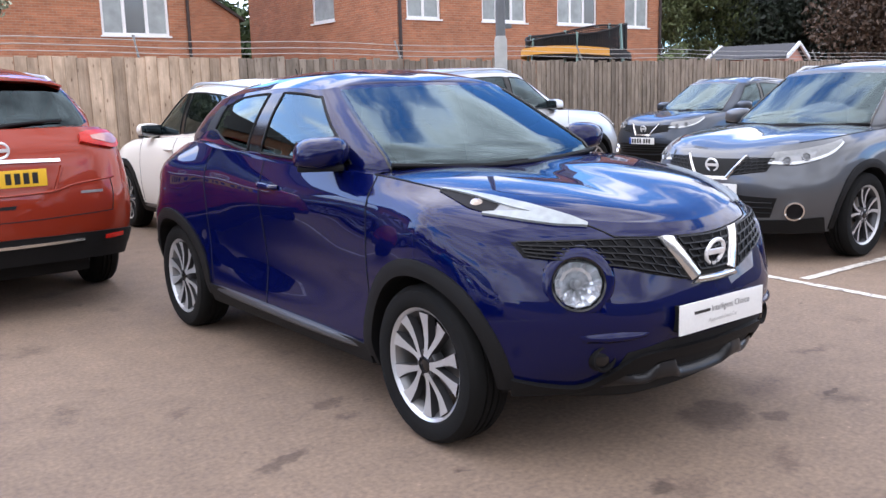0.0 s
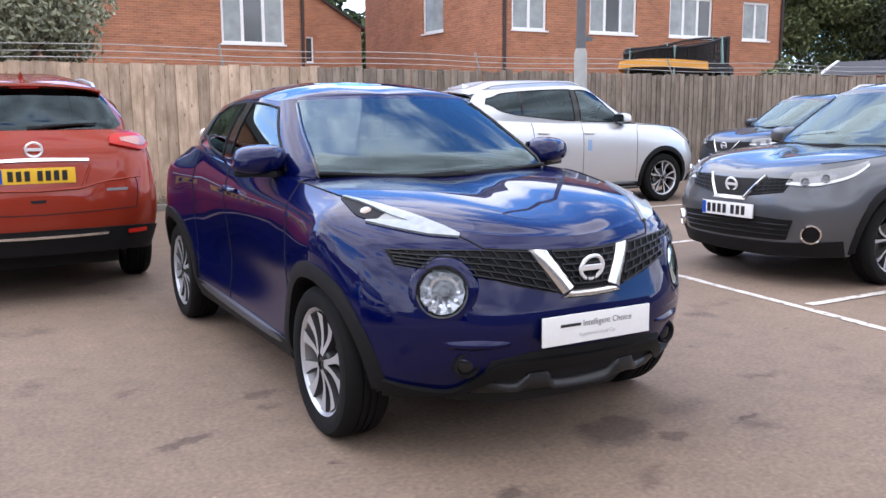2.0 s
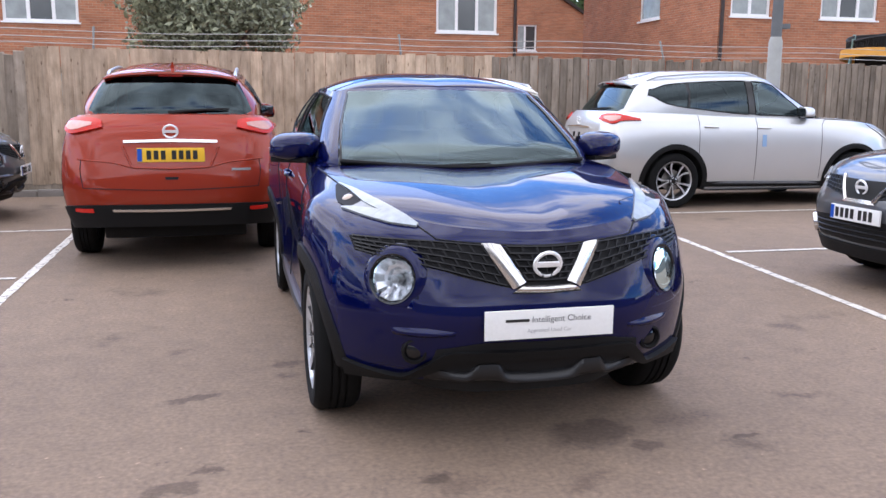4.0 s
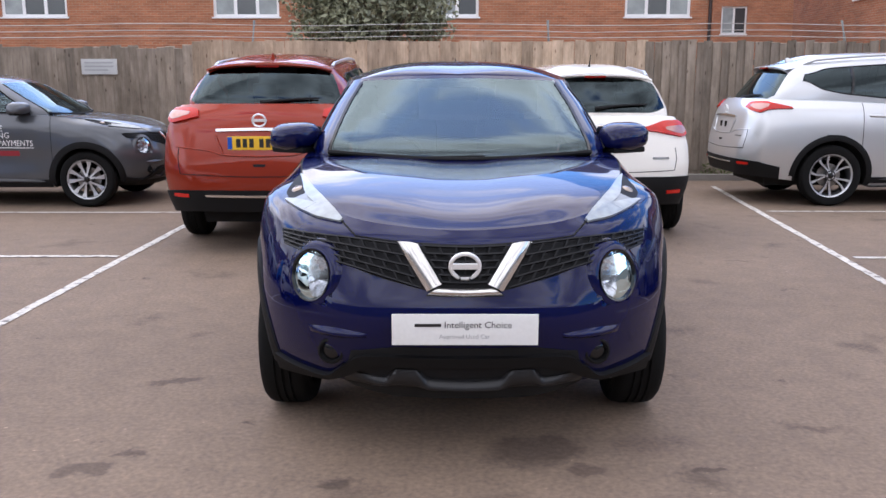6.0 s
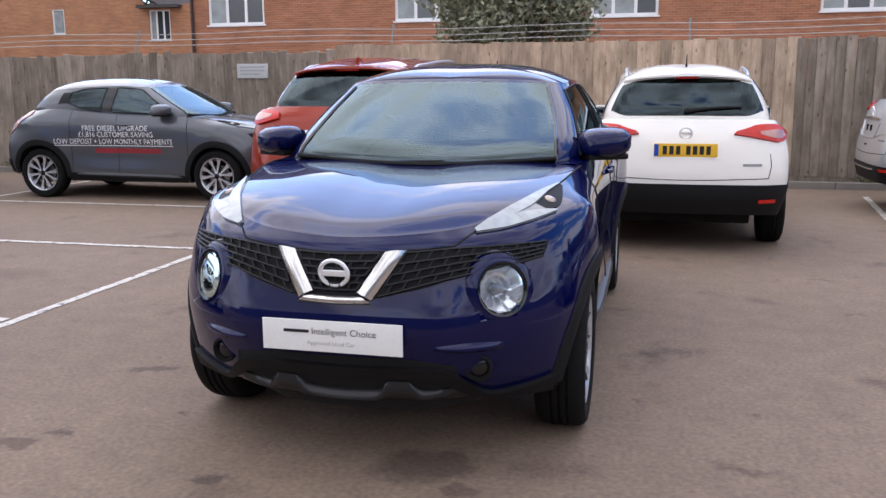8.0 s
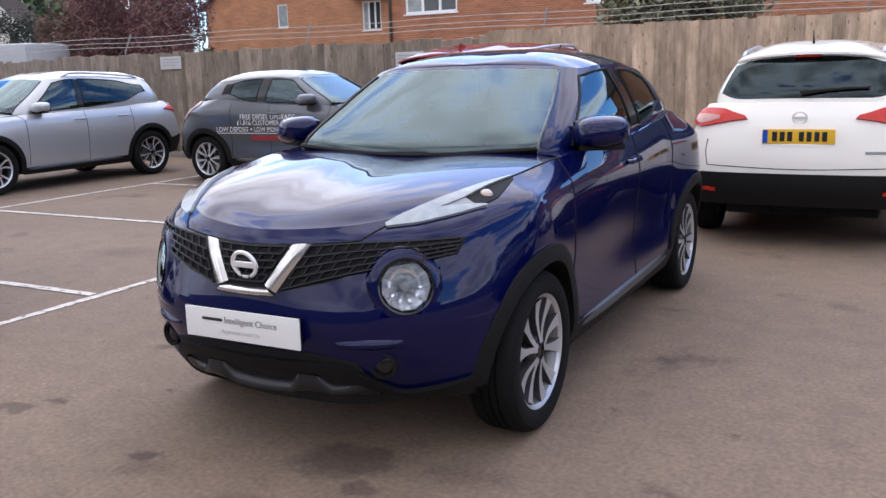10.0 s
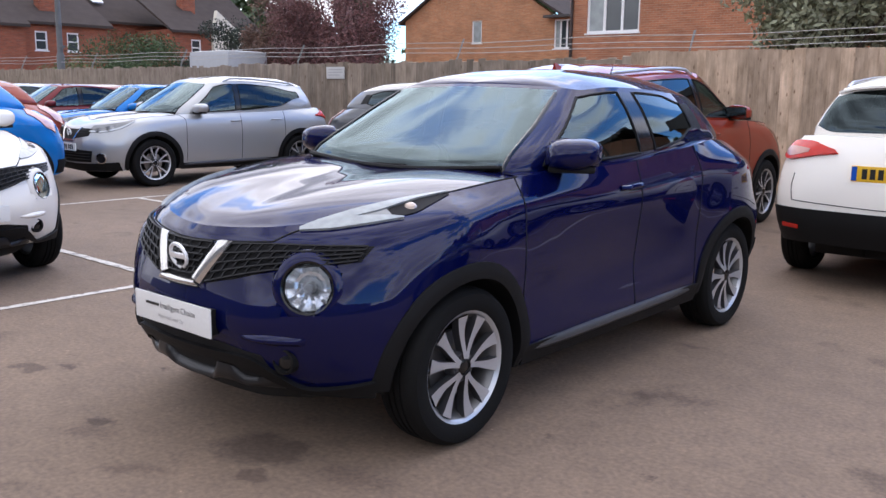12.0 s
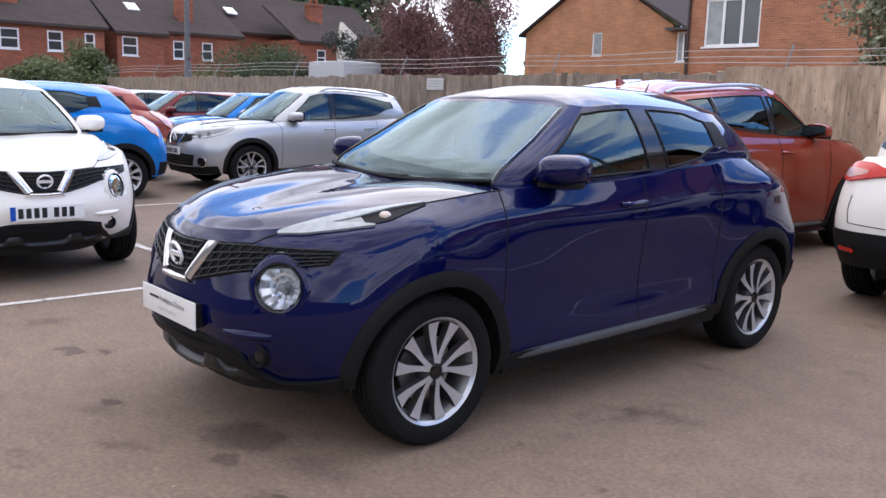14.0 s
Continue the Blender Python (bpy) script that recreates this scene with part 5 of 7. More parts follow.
for words, y0, z, width in (("FREE DIESEL UPGRADE", .62, .885, .95), ("\u00a31,816 CUSTOMER SAVING", .68, .805, 1.08), ("LOW DEPOSIT + LOW MONTHLY PAYMENTS", 1.03, .715, 1.70)):
    V, F = letters(words, .10)
    k = width / max(v[0] for v in V)
    data = []
    for v in V:
        p, n = dk_skin.hit(y0 - v[0] * k, z + v[1] * .95, "side")
        data.append((-p.x - .004, p.y, p.z))
    tagged(mesh_object("writing", data, F, M_WHITEVINYL, c, "", None, False), "white vinyl sales writing", kind="stuff")
for a, b, z0, z1, m_ in ((1.03, -.68, .690, .698, M_WHITEVINYL), (.45, -.50, .60, .66, M_REDVINYL)):
    mesh_object("vinyl_band", *mirrored(dk_skin.strip([(a, z1), (b, z1)], [(a, z0), (b, z0)], "side", 24, 3, .003, 0)), m_, c)
set_down(c, -5.52, 5.90, 90)
c = make_crossover(M_PALE, "silver-grey family car parked in a marked bay", "pale_car", "mid")
set_down(c, -9.35, 4.3, -2)
c, wj_skin = make_compact(M_WHITE, "white compact crossover car with round headlamps", "white_small_car")
set_down(c, -5.25, -1.6, 90)
c, s_ = make_compact(M_AZURE, "bright azure blue compact crossover car", "azure_car")
set_down(c, -8.95, -.42, -2)
c, s_ = make_compact(M_BROWN, "burnt red compact crossover car in the back row", "burnt_red_car")
set_down(c, -11.4, .85, -3)
c = make_crossover(M_AZURE, "bright blue hatchback in the back row", "blue_hatchback", "hatch", rear=False, rails=False)
set_down(c, -14.2, 6.0, -4)
c = make_crossover(M_MAROON, "maroon hatchback in the back row", "maroon_hatchback", "hatch", rear=False, rails=False)
set_down(c, -17.4, 5.8, -4)
c = make_crossover(M_SILVER, "silver hatchback in the back row", "silver_hatchback", "hatch", rear=False, rails=False)
set_down(c, -20.6, 5.8, -4)

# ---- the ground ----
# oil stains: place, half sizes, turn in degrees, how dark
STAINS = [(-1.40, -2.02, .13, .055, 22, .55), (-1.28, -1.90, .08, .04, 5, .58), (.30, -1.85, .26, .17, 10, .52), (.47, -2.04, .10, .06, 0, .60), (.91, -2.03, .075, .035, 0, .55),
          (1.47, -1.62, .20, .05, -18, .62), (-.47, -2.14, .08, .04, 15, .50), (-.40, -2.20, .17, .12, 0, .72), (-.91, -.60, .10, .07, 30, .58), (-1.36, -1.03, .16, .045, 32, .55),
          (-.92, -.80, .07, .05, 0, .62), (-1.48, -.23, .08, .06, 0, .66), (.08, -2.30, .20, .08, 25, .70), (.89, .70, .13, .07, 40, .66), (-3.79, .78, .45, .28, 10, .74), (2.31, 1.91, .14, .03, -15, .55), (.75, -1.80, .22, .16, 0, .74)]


def asphalt():
    m = mat("worn_asphalt", (0.188, 0.134, 0.094), 0.88, var=0.26, scale=0.45, bump=0.35, bscale=170, fine=0.15)
    nt = m.node_tree
    b = nt.nodes["Principled BSDF"]
    co = nt.nodes.new("ShaderNodeTexCoord")
    src = b.inputs["Base Color"].links[0].from_socket
    n = nt.nodes.new("ShaderNodeTexNoise")
    n.inputs["Scale"].default_value, n.inputs["Detail"].default_value, n.inputs["Roughness"].default_value = 1.25, 6, .62
    nt.links.new(co.outputs["Object"], n.inputs["Vector"])
    r = nt.nodes.new("ShaderNodeValToRGB")
    r.color_ramp.elements[0].position, r.color_ramp.elements[1].position = .60, .74
    r.color_ramp.elements[0].color, r.color_ramp.elements[1].color = (1, 1, 1, 1), (.42, .40, .40, 1)
    nt.links.new(n.outputs["Fac"], r.inputs["Fac"])
    sp = nt.nodes.new("ShaderNodeTexNoise")
    sp.inputs["Scale"].default_value, sp.inputs["Detail"].default_value = 44, 7
    nt.links.new(co.outputs["Object"], sp.inputs["Vector"])
    sr = nt.nodes.new("ShaderNodeValToRGB")
    sr.color_ramp.elements[0].position, sr.color_ramp.elements[1].position = .30, .72
    sr.color_ramp.elements[0].color, sr.color_ramp.elements[1].color = (.80, .80, .80, 1), (1.19, 1.18, 1.17, 1)
    nt.links.new(sp.outputs["Fac"], sr.inputs["Fac"])
    n4 = nt.nodes.new("ShaderNodeTexNoise")
    n4.inputs["Scale"].default_value, n4.inputs["Detail"].default_value, n4.inputs["Roughness"].default_value = 3.6, 5, .65
    nt.links.new(co.outputs["Object"], n4.inputs["Vector"])
    r4 = nt.nodes.new("ShaderNodeValToRGB")
    r4.color_ramp.elements[0].position, r4.color_ramp.elements[1].position = .655, .73
    r4.color_ramp.elements[0].color, r4.color_ramp.elements[1].color = (1, 1, 1, 1), (.45, .43, .43, 1)
    nt.links.new(n4.outputs["Fac"], r4.inputs["Fac"])
    n5 = nt.nodes.new("ShaderNodeTexNoise")
    n5.inputs["Scale"].default_value, n5.inputs["Detail"].default_value = 26, 2
    nt.links.new(co.outputs["Object"], n5.inputs["Vector"])
    r5 = nt.nodes.new("ShaderNodeValToRGB")
    r5.color_ramp.elements[0].position, r5.color_ramp.elements[1].position = .73, .77
    r5.color_ramp.elements[0].color, r5.color_ramp.elements[1].color = (1, 1, 1, 1), (1.7, 1.68, 1.65, 1)
    nt.links.new(n5.outputs["Fac"], r5.inputs["Fac"])
    n6 = nt.nodes.new("ShaderNodeTexNoise")
    n6.inputs["Scale"].default_value, n6.inputs["Detail"].default_value, n6.inputs["Roughness"].default_value = 5.5, 8, .7
    nt.links.new(co.outputs["Object"], n6.inputs["Vector"])
    r6 = nt.nodes.new("ShaderNodeValToRGB")
    r6.color_ramp.elements[0].position, r6.color_ramp.elements[1].position = .32, .68
    r6.color_ramp.elements[0].color, r6.color_ramp.elements[1].color = (.87, .87, .88, 1), (1.12, 1.12, 1.11, 1)
    nt.links.new(n6.outputs["Fac"], r6.inputs["Fac"])
    warp = nt.nodes.new("ShaderNodeTexNoise")
    warp.inputs["Scale"].default_value, warp.inputs["Detail"].default_value = 9.0, 5
    nt.links.new(co.outputs["Object"], warp.inputs["Vector"])
    wob = nt.nodes.new("ShaderNodeVectorMath")
    wob.operation = "MULTIPLY_ADD"
    wob.inputs[1].default_value, wob.inputs[2].default_value = (.22, .22, 0), (-.11, -.11, 0)
    nt.links.new(warp.outputs["Color"], wob.inputs[0])
    at = nt.nodes.new("ShaderNodeVectorMath")
    nt.links.new(co.outputs["Object"], at.inputs[0])
    nt.links.new(wob.outputs["Vector"], at.inputs[1])
    patches = []
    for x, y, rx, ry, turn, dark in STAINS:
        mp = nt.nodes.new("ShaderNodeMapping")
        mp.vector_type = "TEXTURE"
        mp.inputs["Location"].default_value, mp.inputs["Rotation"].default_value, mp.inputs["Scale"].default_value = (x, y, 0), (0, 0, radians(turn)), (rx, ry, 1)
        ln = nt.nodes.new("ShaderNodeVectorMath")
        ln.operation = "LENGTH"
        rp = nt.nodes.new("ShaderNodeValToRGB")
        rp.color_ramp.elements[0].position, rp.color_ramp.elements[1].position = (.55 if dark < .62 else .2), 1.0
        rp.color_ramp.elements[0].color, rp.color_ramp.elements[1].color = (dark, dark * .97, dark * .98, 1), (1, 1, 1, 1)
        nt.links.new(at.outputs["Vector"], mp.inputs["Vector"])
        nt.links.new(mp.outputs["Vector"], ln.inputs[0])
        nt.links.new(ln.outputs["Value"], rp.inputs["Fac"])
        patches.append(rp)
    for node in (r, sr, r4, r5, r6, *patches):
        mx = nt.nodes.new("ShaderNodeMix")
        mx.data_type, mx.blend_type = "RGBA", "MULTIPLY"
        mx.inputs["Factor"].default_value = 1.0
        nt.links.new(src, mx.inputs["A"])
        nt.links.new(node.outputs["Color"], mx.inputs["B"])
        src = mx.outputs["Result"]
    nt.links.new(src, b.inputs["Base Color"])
    return m


M_ASPHALT = asphalt()
bm = bmesh.new()
bmesh.ops.create_grid(bm, x_segments=2, y_segments=2, size=600)
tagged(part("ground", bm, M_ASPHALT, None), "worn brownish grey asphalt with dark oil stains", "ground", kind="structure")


def worn_paint():
    m = mat("worn_white_road_paint", (0.58, 0.54, 0.48), 0.8, var=0.28, scale=7, bscale=60, fine=0.3)
    nt = m.node_tree
    b = nt.nodes["Principled BSDF"]
    src = b.inputs["Base Color"].links[0].from_socket
    co = nt.nodes.new("ShaderNodeTexCoord")
    n = nt.nodes.new("ShaderNodeTexNoise")
    n.inputs["Scale"].default_value, n.inputs["Detail"].default_value = 16, 6
    nt.links.new(co.outputs["Object"], n.inputs["Vector"])
    r = nt.nodes.new("ShaderNodeValToRGB")
    r.color_ramp.elements[0].position, r.color_ramp.elements[1].position = .34, .46
    nt.links.new(n.outputs["Fac"], r.inputs["Fac"])
    mx = nt.nodes.new("ShaderNodeMix")
    mx.data_type = "RGBA"
    mx.inputs["A"].default_value = (.17, .145, .13, 1)
    nt.links.new(r.outputs["Color"], mx.inputs["Factor"])
    nt.links.new(src, mx.inputs["B"])
    nt.links.new(mx.outputs["Result"], b.inputs["Base Color"])
    return m


M_LINE = worn_paint()


def road_line(x0, y0, x1, y1, w=.075, z=.004):
    a, b = Vector((x0, y0, 0)), Vector((x1, y1, 0))
    d = (b - a).normalized()
    n = Vector((-d.y, d.x, 0)) * w / 2
    bm = bmesh.new()
    k = max(2, int((b - a).length / .10))
    pts = [[], []]
    for i in range(k + 1):
        p = a + (b - a) * i / k
        for s, row in ((1, pts[0]), (-1, pts[1])):
            q = p + n * s * random.uniform(.78, 1.10)
            row.append(bm.verts.new((q.x, q.y, z)))
    for i in range(k):
        bm.faces.new((pts[0][i], pts[0][i + 1], pts[1][i + 1], pts[1][i]))
    return tagged(part("bay_line", bm, M_LINE, None), "worn white painted parking bay line", "road marking", group="parking bay lines", kind="structure")


road_line(-2.76, -5.2, -2.72, 4.65)
for y in (-2.95, -.40, 2.06, 4.62):
    road_line(-2.80, y, -7.45, y - .02, z=.006)
road_line(-7.45, -3.0, -7.48, 7.0)
road_line(2.80, -2.2, 3.72, 7.2)
for y, x in ((-.66, 3.06), (2.02, 3.32), (4.72, 3.58)):
    road_line(x, y, x + 4.8, y - .10, z=.006)

# ---- kerb and verge ----
M_CONCRETE = mat("grey_kerb_concrete", (0.22, 0.20, 0.18), 0.9, var=0.25, scale=4, bump=0.4)
M_SOIL = mat("dry_soil_with_moss", (0.10, 0.085, 0.055), 0.95, var=0.4, scale=5, bump=1.0, bscale=40)
x = -42.0
while x < 26:
    bm = bmesh.new()
    box(bm, x + .004, x + .906, 7.98, 8.11, -.05, .09 + random.uniform(-.006, .006), .015)
    tagged(part("kerb", bm, M_CONCRETE, None), "grey concrete kerb stone along the fence", "kerb", group="kerb stones", kind="structure")
    x += .91
bm = bmesh.new()
v = [[bm.verts.new((xx, yy, .05 + random.uniform(-.03, .035))) for yy in (8.11, 8.2, 8.3, 8.42)] for xx in np.arange(-42, 26, .25)]
for a, b in zip(v[:-1], v[1:]):
    for k in range(3):
        bm.faces.new((a[k], b[k], b[k + 1], a[k + 1]))
tagged(part("verge", bm, M_SOIL, None), "narrow strip of dry soil below the fence", "soil", kind="structure")


def leaf_object(name, points, size, material, parent=None):
    """Small bent leaves at the points, as one mesh."""
    p = np.array(points, float)
    n = len(p)
    rng = np.random.default_rng(n)
    s = (size * rng.uniform(.6, 1.3, n))[:, None]
    d = rng.normal(size=(n, 3)) * (1, 1, .8)
    d /= np.linalg.norm(d, axis=1)[:, None]
    u = np.cross(d, rng.normal(size=(n, 3)))
    u /= np.linalg.norm(u, axis=1)[:, None]
    w = np.cross(d, u)
    V = np.stack([p - u * s, p + w * s * .45 + d * s * .12, p + u * s, p - w * s * .45 + d * s * .12], 1).reshape(-1, 3)
    F = (np.arange(n)[:, None] * 4 + np.array([0, 1, 2, 0, 2, 3])).ravel()
    me = bpy.data.meshes.new(name)
    me.vertices.add(4 * n)
    me.vertices.foreach_set("co", V.ravel())
    me.loops.add(6 * n)
    me.loops.foreach_set("vertex_index", F.astype(np.int32))
    me.polygons.add(2 * n)
    me.polygons.foreach_set("loop_start", np.arange(0, 6 * n, 3, dtype=np.int32))
    me.materials.append(material)
    me.update(calc_edges=True)
    ob = new(name, me)
    if parent:
        ob.parent = parent
    return ob


M_WEED = mat("dull_green_weed", (0.09, 0.10, 0.035), 0.85, var=0.4, scale=8)
pts = []
for k in range(260):
    cx, h = random.uniform(-14, 12), random.uniform(.03, .16)
    if math.sin(cx * 1.7) + math.sin(cx * .61 + 1) < .1:
        continue
    pts += [(cx + random.gauss(0, .07), random.uniform(8.14, 8.38), .04 + abs(random.gauss(0, h))) for _ in range(16)]
tagged(leaf_object("weeds", pts, .035, M_WEED), "dry green weeds along the foot of the fence", "weeds", kind="stuff")

# ---- fence ----


def timber(name, color, green=0.0):
    m = mat(name, color, 0.9, var=0.30, scale=1.3, bump=0.35, bscale=70, fine=0.12)
    nt = m.node_tree
    b = nt.nodes["Principled BSDF"]
    src = b.inputs["Base Color"].links[0].from_socket
    co = nt.nodes.new("ShaderNodeTexCoord")
    mp = nt.nodes.new("ShaderNodeMapping")
    mp.inputs["Scale"].default_value = (26, 26, 1.1)
    n = nt.nodes.new("ShaderNodeTexNoise")
    n.inputs["Scale"].default_value, n.inputs["Detail"].default_value = 1.6, 5
    nt.links.new(co.outputs["Object"], mp.inputs["Vector"])
    nt.links.new(mp.outputs["Vector"], n.inputs["Vector"])
    oi = nt.nodes.new("ShaderNodeObjectInfo")
    add = nt.nodes.new("ShaderNodeMath")
    add.operation = "MULTIPLY_ADD"
    add.inputs[1].default_value = .55
    nt.links.new(oi.outputs["Random"], add.inputs[0])
    sc = nt.nodes.new("ShaderNodeMath")
    sc.operation = "MULTIPLY_ADD"
    sc.inputs[1].default_value, sc.inputs[2].default_value = .80, .32
    nt.links.new(n.outputs["Fac"], sc.inputs[0])
    nt.links.new(sc.outputs[0], add.inputs[2])
    shift = nt.nodes.new("ShaderNodeVectorMath")      # blotches and knots, other ones on each board
    shift.operation = "MULTIPLY_ADD"
    shift.inputs[1].default_value = (37, 11, 53)
    nt.links.new(oi.outputs["Random"], shift.inputs[0])
    nt.links.new(co.outputs["Object"], shift.inputs[2])
    mp2 = nt.nodes.new("ShaderNodeMapping")
    mp2.inputs["Scale"].default_value = (7, 7, 2.4)
    nt.links.new(shift.outputs["Vector"], mp2.inputs["Vector"])
    n2 = nt.nodes.new("ShaderNodeTexNoise")
    n2.inputs["Scale"].default_value, n2.inputs["Detail"].default_value, n2.inputs["Roughness"].default_value = 1.0, 5, .6
    nt.links.new(mp2.outputs["Vector"], n2.inputs["Vector"])
    r2 = nt.nodes.new("ShaderNodeValToRGB")
    r2.color_ramp.elements[0].position, r2.color_ramp.elements[1].position = .32, .68
    r2.color_ramp.elements[0].color, r2.color_ramp.elements[1].color = (.66, .64, .60, 1), (1.22, 1.22, 1.22, 1)
    nt.links.new(n2.outputs["Fac"], r2.inputs["Fac"])
    mp3 = nt.nodes.new("ShaderNodeMapping")
    mp3.inputs["Scale"].default_value = (11, 11, 4.2)
    nt.links.new(shift.outputs["Vector"], mp3.inputs["Vector"])
    vo = nt.nodes.new("ShaderNodeTexVoronoi")
    vo.inputs["Scale"].default_value = 1.0
    nt.links.new(mp3.outputs["Vector"], vo.inputs["Vector"])
    r3 = nt.nodes.new("ShaderNodeValToRGB")
    r3.color_ramp.elements[0].position, r3.color_ramp.elements[1].position = .06, .16
    r3.color_ramp.elements[0].color, r3.color_ramp.elements[1].color = (.42, .36, .32, 1), (1, 1, 1, 1)
    nt.links.new(vo.outputs["Distance"], r3.inputs["Fac"])
    for node in (r2, r3):
        mx = nt.nodes.new("ShaderNodeMix")
        mx.data_type, mx.blend_type = "RGBA", "MULTIPLY"
        mx.inputs["Factor"].default_value = 1.0
        nt.links.new(src, mx.inputs["A"])
        nt.links.new(node.outputs["Color"], mx.inputs["B"])
        src = mx.outputs["Result"]
    vm = nt.nodes.new("ShaderNodeVectorMath")
    vm.operation = "SCALE"
    nt.links.new(src, vm.inputs[0])
    nt.links.new(add.outputs[0], vm.inputs["Scale"])
    nt.links.new(vm.outputs["Vector"], b.inputs["Base Color"])
    return m


M_BOARD_OLD = timber("grey_weathered_fence_board", (0.245, 0.200, 0.158))
M_BOARD_NEW = timber("pale_tan_fence_board", (0.46, 0.348, 0.252))
M_RAIL = mat("fence_rail_timber", (0.16, 0.13, 0.10), 0.9)


def board_mesh(w, h, material, rag=.028):
    """A feather-edge board: thick at one edge, thin at the other, with a slightly uneven top."""
    bm = bmesh.new()
    t0, t1 = .026, .007
    q = [(-w / 2, 0), (w / 2, 0), (w / 2, -t1), (-w / 2, -t0)]
    lo = [bm.verts.new((x, y, 0)) for x, y in q]
    e = random.uniform(-rag, rag)
    hi = [bm.verts.new((x, y, h + e + random.uniform(-rag, rag) * .4)) for x, y in q]
    bm.faces.new(lo[::-1])
    bm.faces.new(hi)
    for k in range(4):
        bm.faces.new((lo[k], lo[(k + 1) % 4], hi[(k + 1) % 4], hi[k]))
    me = bpy.data.meshes.new("fence_board")
    bm.to_mesh(me)
    bm.free()
    me.materials.append(material)
    return me


def fence_run(x0, x1, w, top, material, label, parts=True):
    fence = tagged(new("fence"), label, "fence")
    fence.matrix_basis = pose((x0 + x1) / 2, 8.42, 0)
    cx = (x0 + x1) / 2
    for z in (.45, 1.1, 1.75):
        box_part("rail", (x0 - cx, x1 - cx, .0, .04, z - .04, z + .04), M_RAIL, fence)
    kinds = [board_mesh(w * 1.08, top - .13, material, .010 if material == M_BOARD_NEW else .026) for _ in range(12)]
    n = int((x1 - x0) / w)
    V, F = [], []
    for k in range(n):
        x = x0 + (k + .5) * (x1 - x0) / n - cx
        me = random.choice(kinds)
        m = pose(x, random.uniform(-.004, .003), .13 + random.uniform(-.012, .012), random.uniform(-.25, .25), random.uniform(-.5, .5), random.uniform(-2, 2))
        if parts:
            ob = new("fence_board", me)
            ob.parent = fence
            ob.matrix_basis = m
        else:
            o = len(V)
            V += [m @ v.co for v in me.vertices]
            F += [tuple(i + o for i in f.vertices) for f in me.polygons]
    if V:
        tagged(mesh_object("board_run", V, F, material, fence, "", None, False), kind="stuff")
    box_part("gravel_board", (x0 - cx, x1 - cx, -.012, .02, .0, .15), M_BOARD_OLD, fence)
    return fence


fence_run(-42, -14, .14, 1.95, M_BOARD_OLD, "old grey close-board timber fence, far end", False)
fence_run(-14, -3.9, .135, 1.985, M_BOARD_OLD, "old grey weathered close-board timber fence")
fence_run(-3.9, 2.97, .155, 2.065, M_BOARD_NEW, "newer pale tan close-board timber fence")
fence_run(2.97, 13.0, .125, 2.055, M_BOARD_OLD, "grey-brown weathered close-board timber fence")
fence_run(13.0, 30, .14, 2.10, M_BOARD_OLD, "old grey close-board timber fence beside the houses", False)

M_WIRE = mat("galvanised_wire", (0.45, 0.44, 0.42), 0.5, 0.6)
M_ANGLE = mat("grey_angle_iron", (0.20, 0.20, 0.19), 0.6, 0.5)
for k, z in enumerate((2.13, 2.22, 2.32)):
    pts = []
    for i in range(73):
        x = -42 + i
        pts.append((x, 8.52 + .06 * k, z + .018 * math.cos(x * 2 * math.pi / 4.5) + random.uniform(-.004, .004)))
    tagged(tube("fence_wire", pts, .006, M_WIRE, None, 5), "slack galvanised wire strung above the fence", "wire", group="fence wires")
x = -39.0
while x < 30:
    v1, f1 = tube_data([(x, 8.50, 0), (x, 8.50, 2.02), (x, 8.68, 2.38)], .022, 4)
    tagged(mesh_object("wire_post", v1, f1, M_ANGLE, None, "", None, False), "cranked steel post carrying wires over the fence", "post", group="wire posts")
    x += 4.5

M_SIGN = mat("pale_grey_sign", (0.50, 0.50, 0.49), 0.5, var=0.1)
for x0, x1, z0, z1 in ((-5.58, -5.04, 1.57, 1.80), (-10.93, -10.39, 1.66, 1.90)):
    s = tagged(box_part("sign", (x0, x1, 8.370, 8.384, z0, z1), M_SIGN, None, .003), "pale grey sign board fixed to the fence", "sign", group="fence signs")
    for k in range(3):
        z = z1 - .055 - k * .055
        box_part("bar", (x0 + .05, x1 - .05 - .08 * (k == 2), 8.366, 8.3705, z - .012, z + .012), M_GREYINK, s)

# ---- lamp posts ----
M_POST = mat("grey_painted_post", (0.11, 0.115, 0.12), 0.6, var=0.2)
M_POSTBASE = mat("pale_grey_post_base", (0.34, 0.34, 0.32), 0.7, var=0.2)


def lamp_post(x, y, h, foot, lean=0.0):
    p = tagged(new("street_lamp"), "tall grey steel street lamp post", "street lamp")
    p.matrix_basis = pose(x, y, 0, 0, lean, 0)
    mesh_object("base", *tube_data([(0, 0, 0), (0, 0, 2.35), (0, 0, 2.42)], [.115, .110, .085], 16), foot, p)
    mesh_object("shaft", *tube_data([(0, 0, 2.42), (0, 0, h), (0, -.25, h + .25), (0, -.9, h + .35)], [.085, .06, .05, .045], 14), M_POST, p)
    box_part("lantern", (-.12, .12, -1.4, -.85, h + .28, h + .42), M_POSTBASE, p, .05)
    box_part("camera_bracket", (.06, .22, -.05, .05, 2.55, 2.63), M_POST, p, .01)


lamp_post(7.5, 7.62, 7.5, M_POSTBASE)
lamp_post(-22.97, 8.55, 7.5, M_POST)

# ---- houses ----


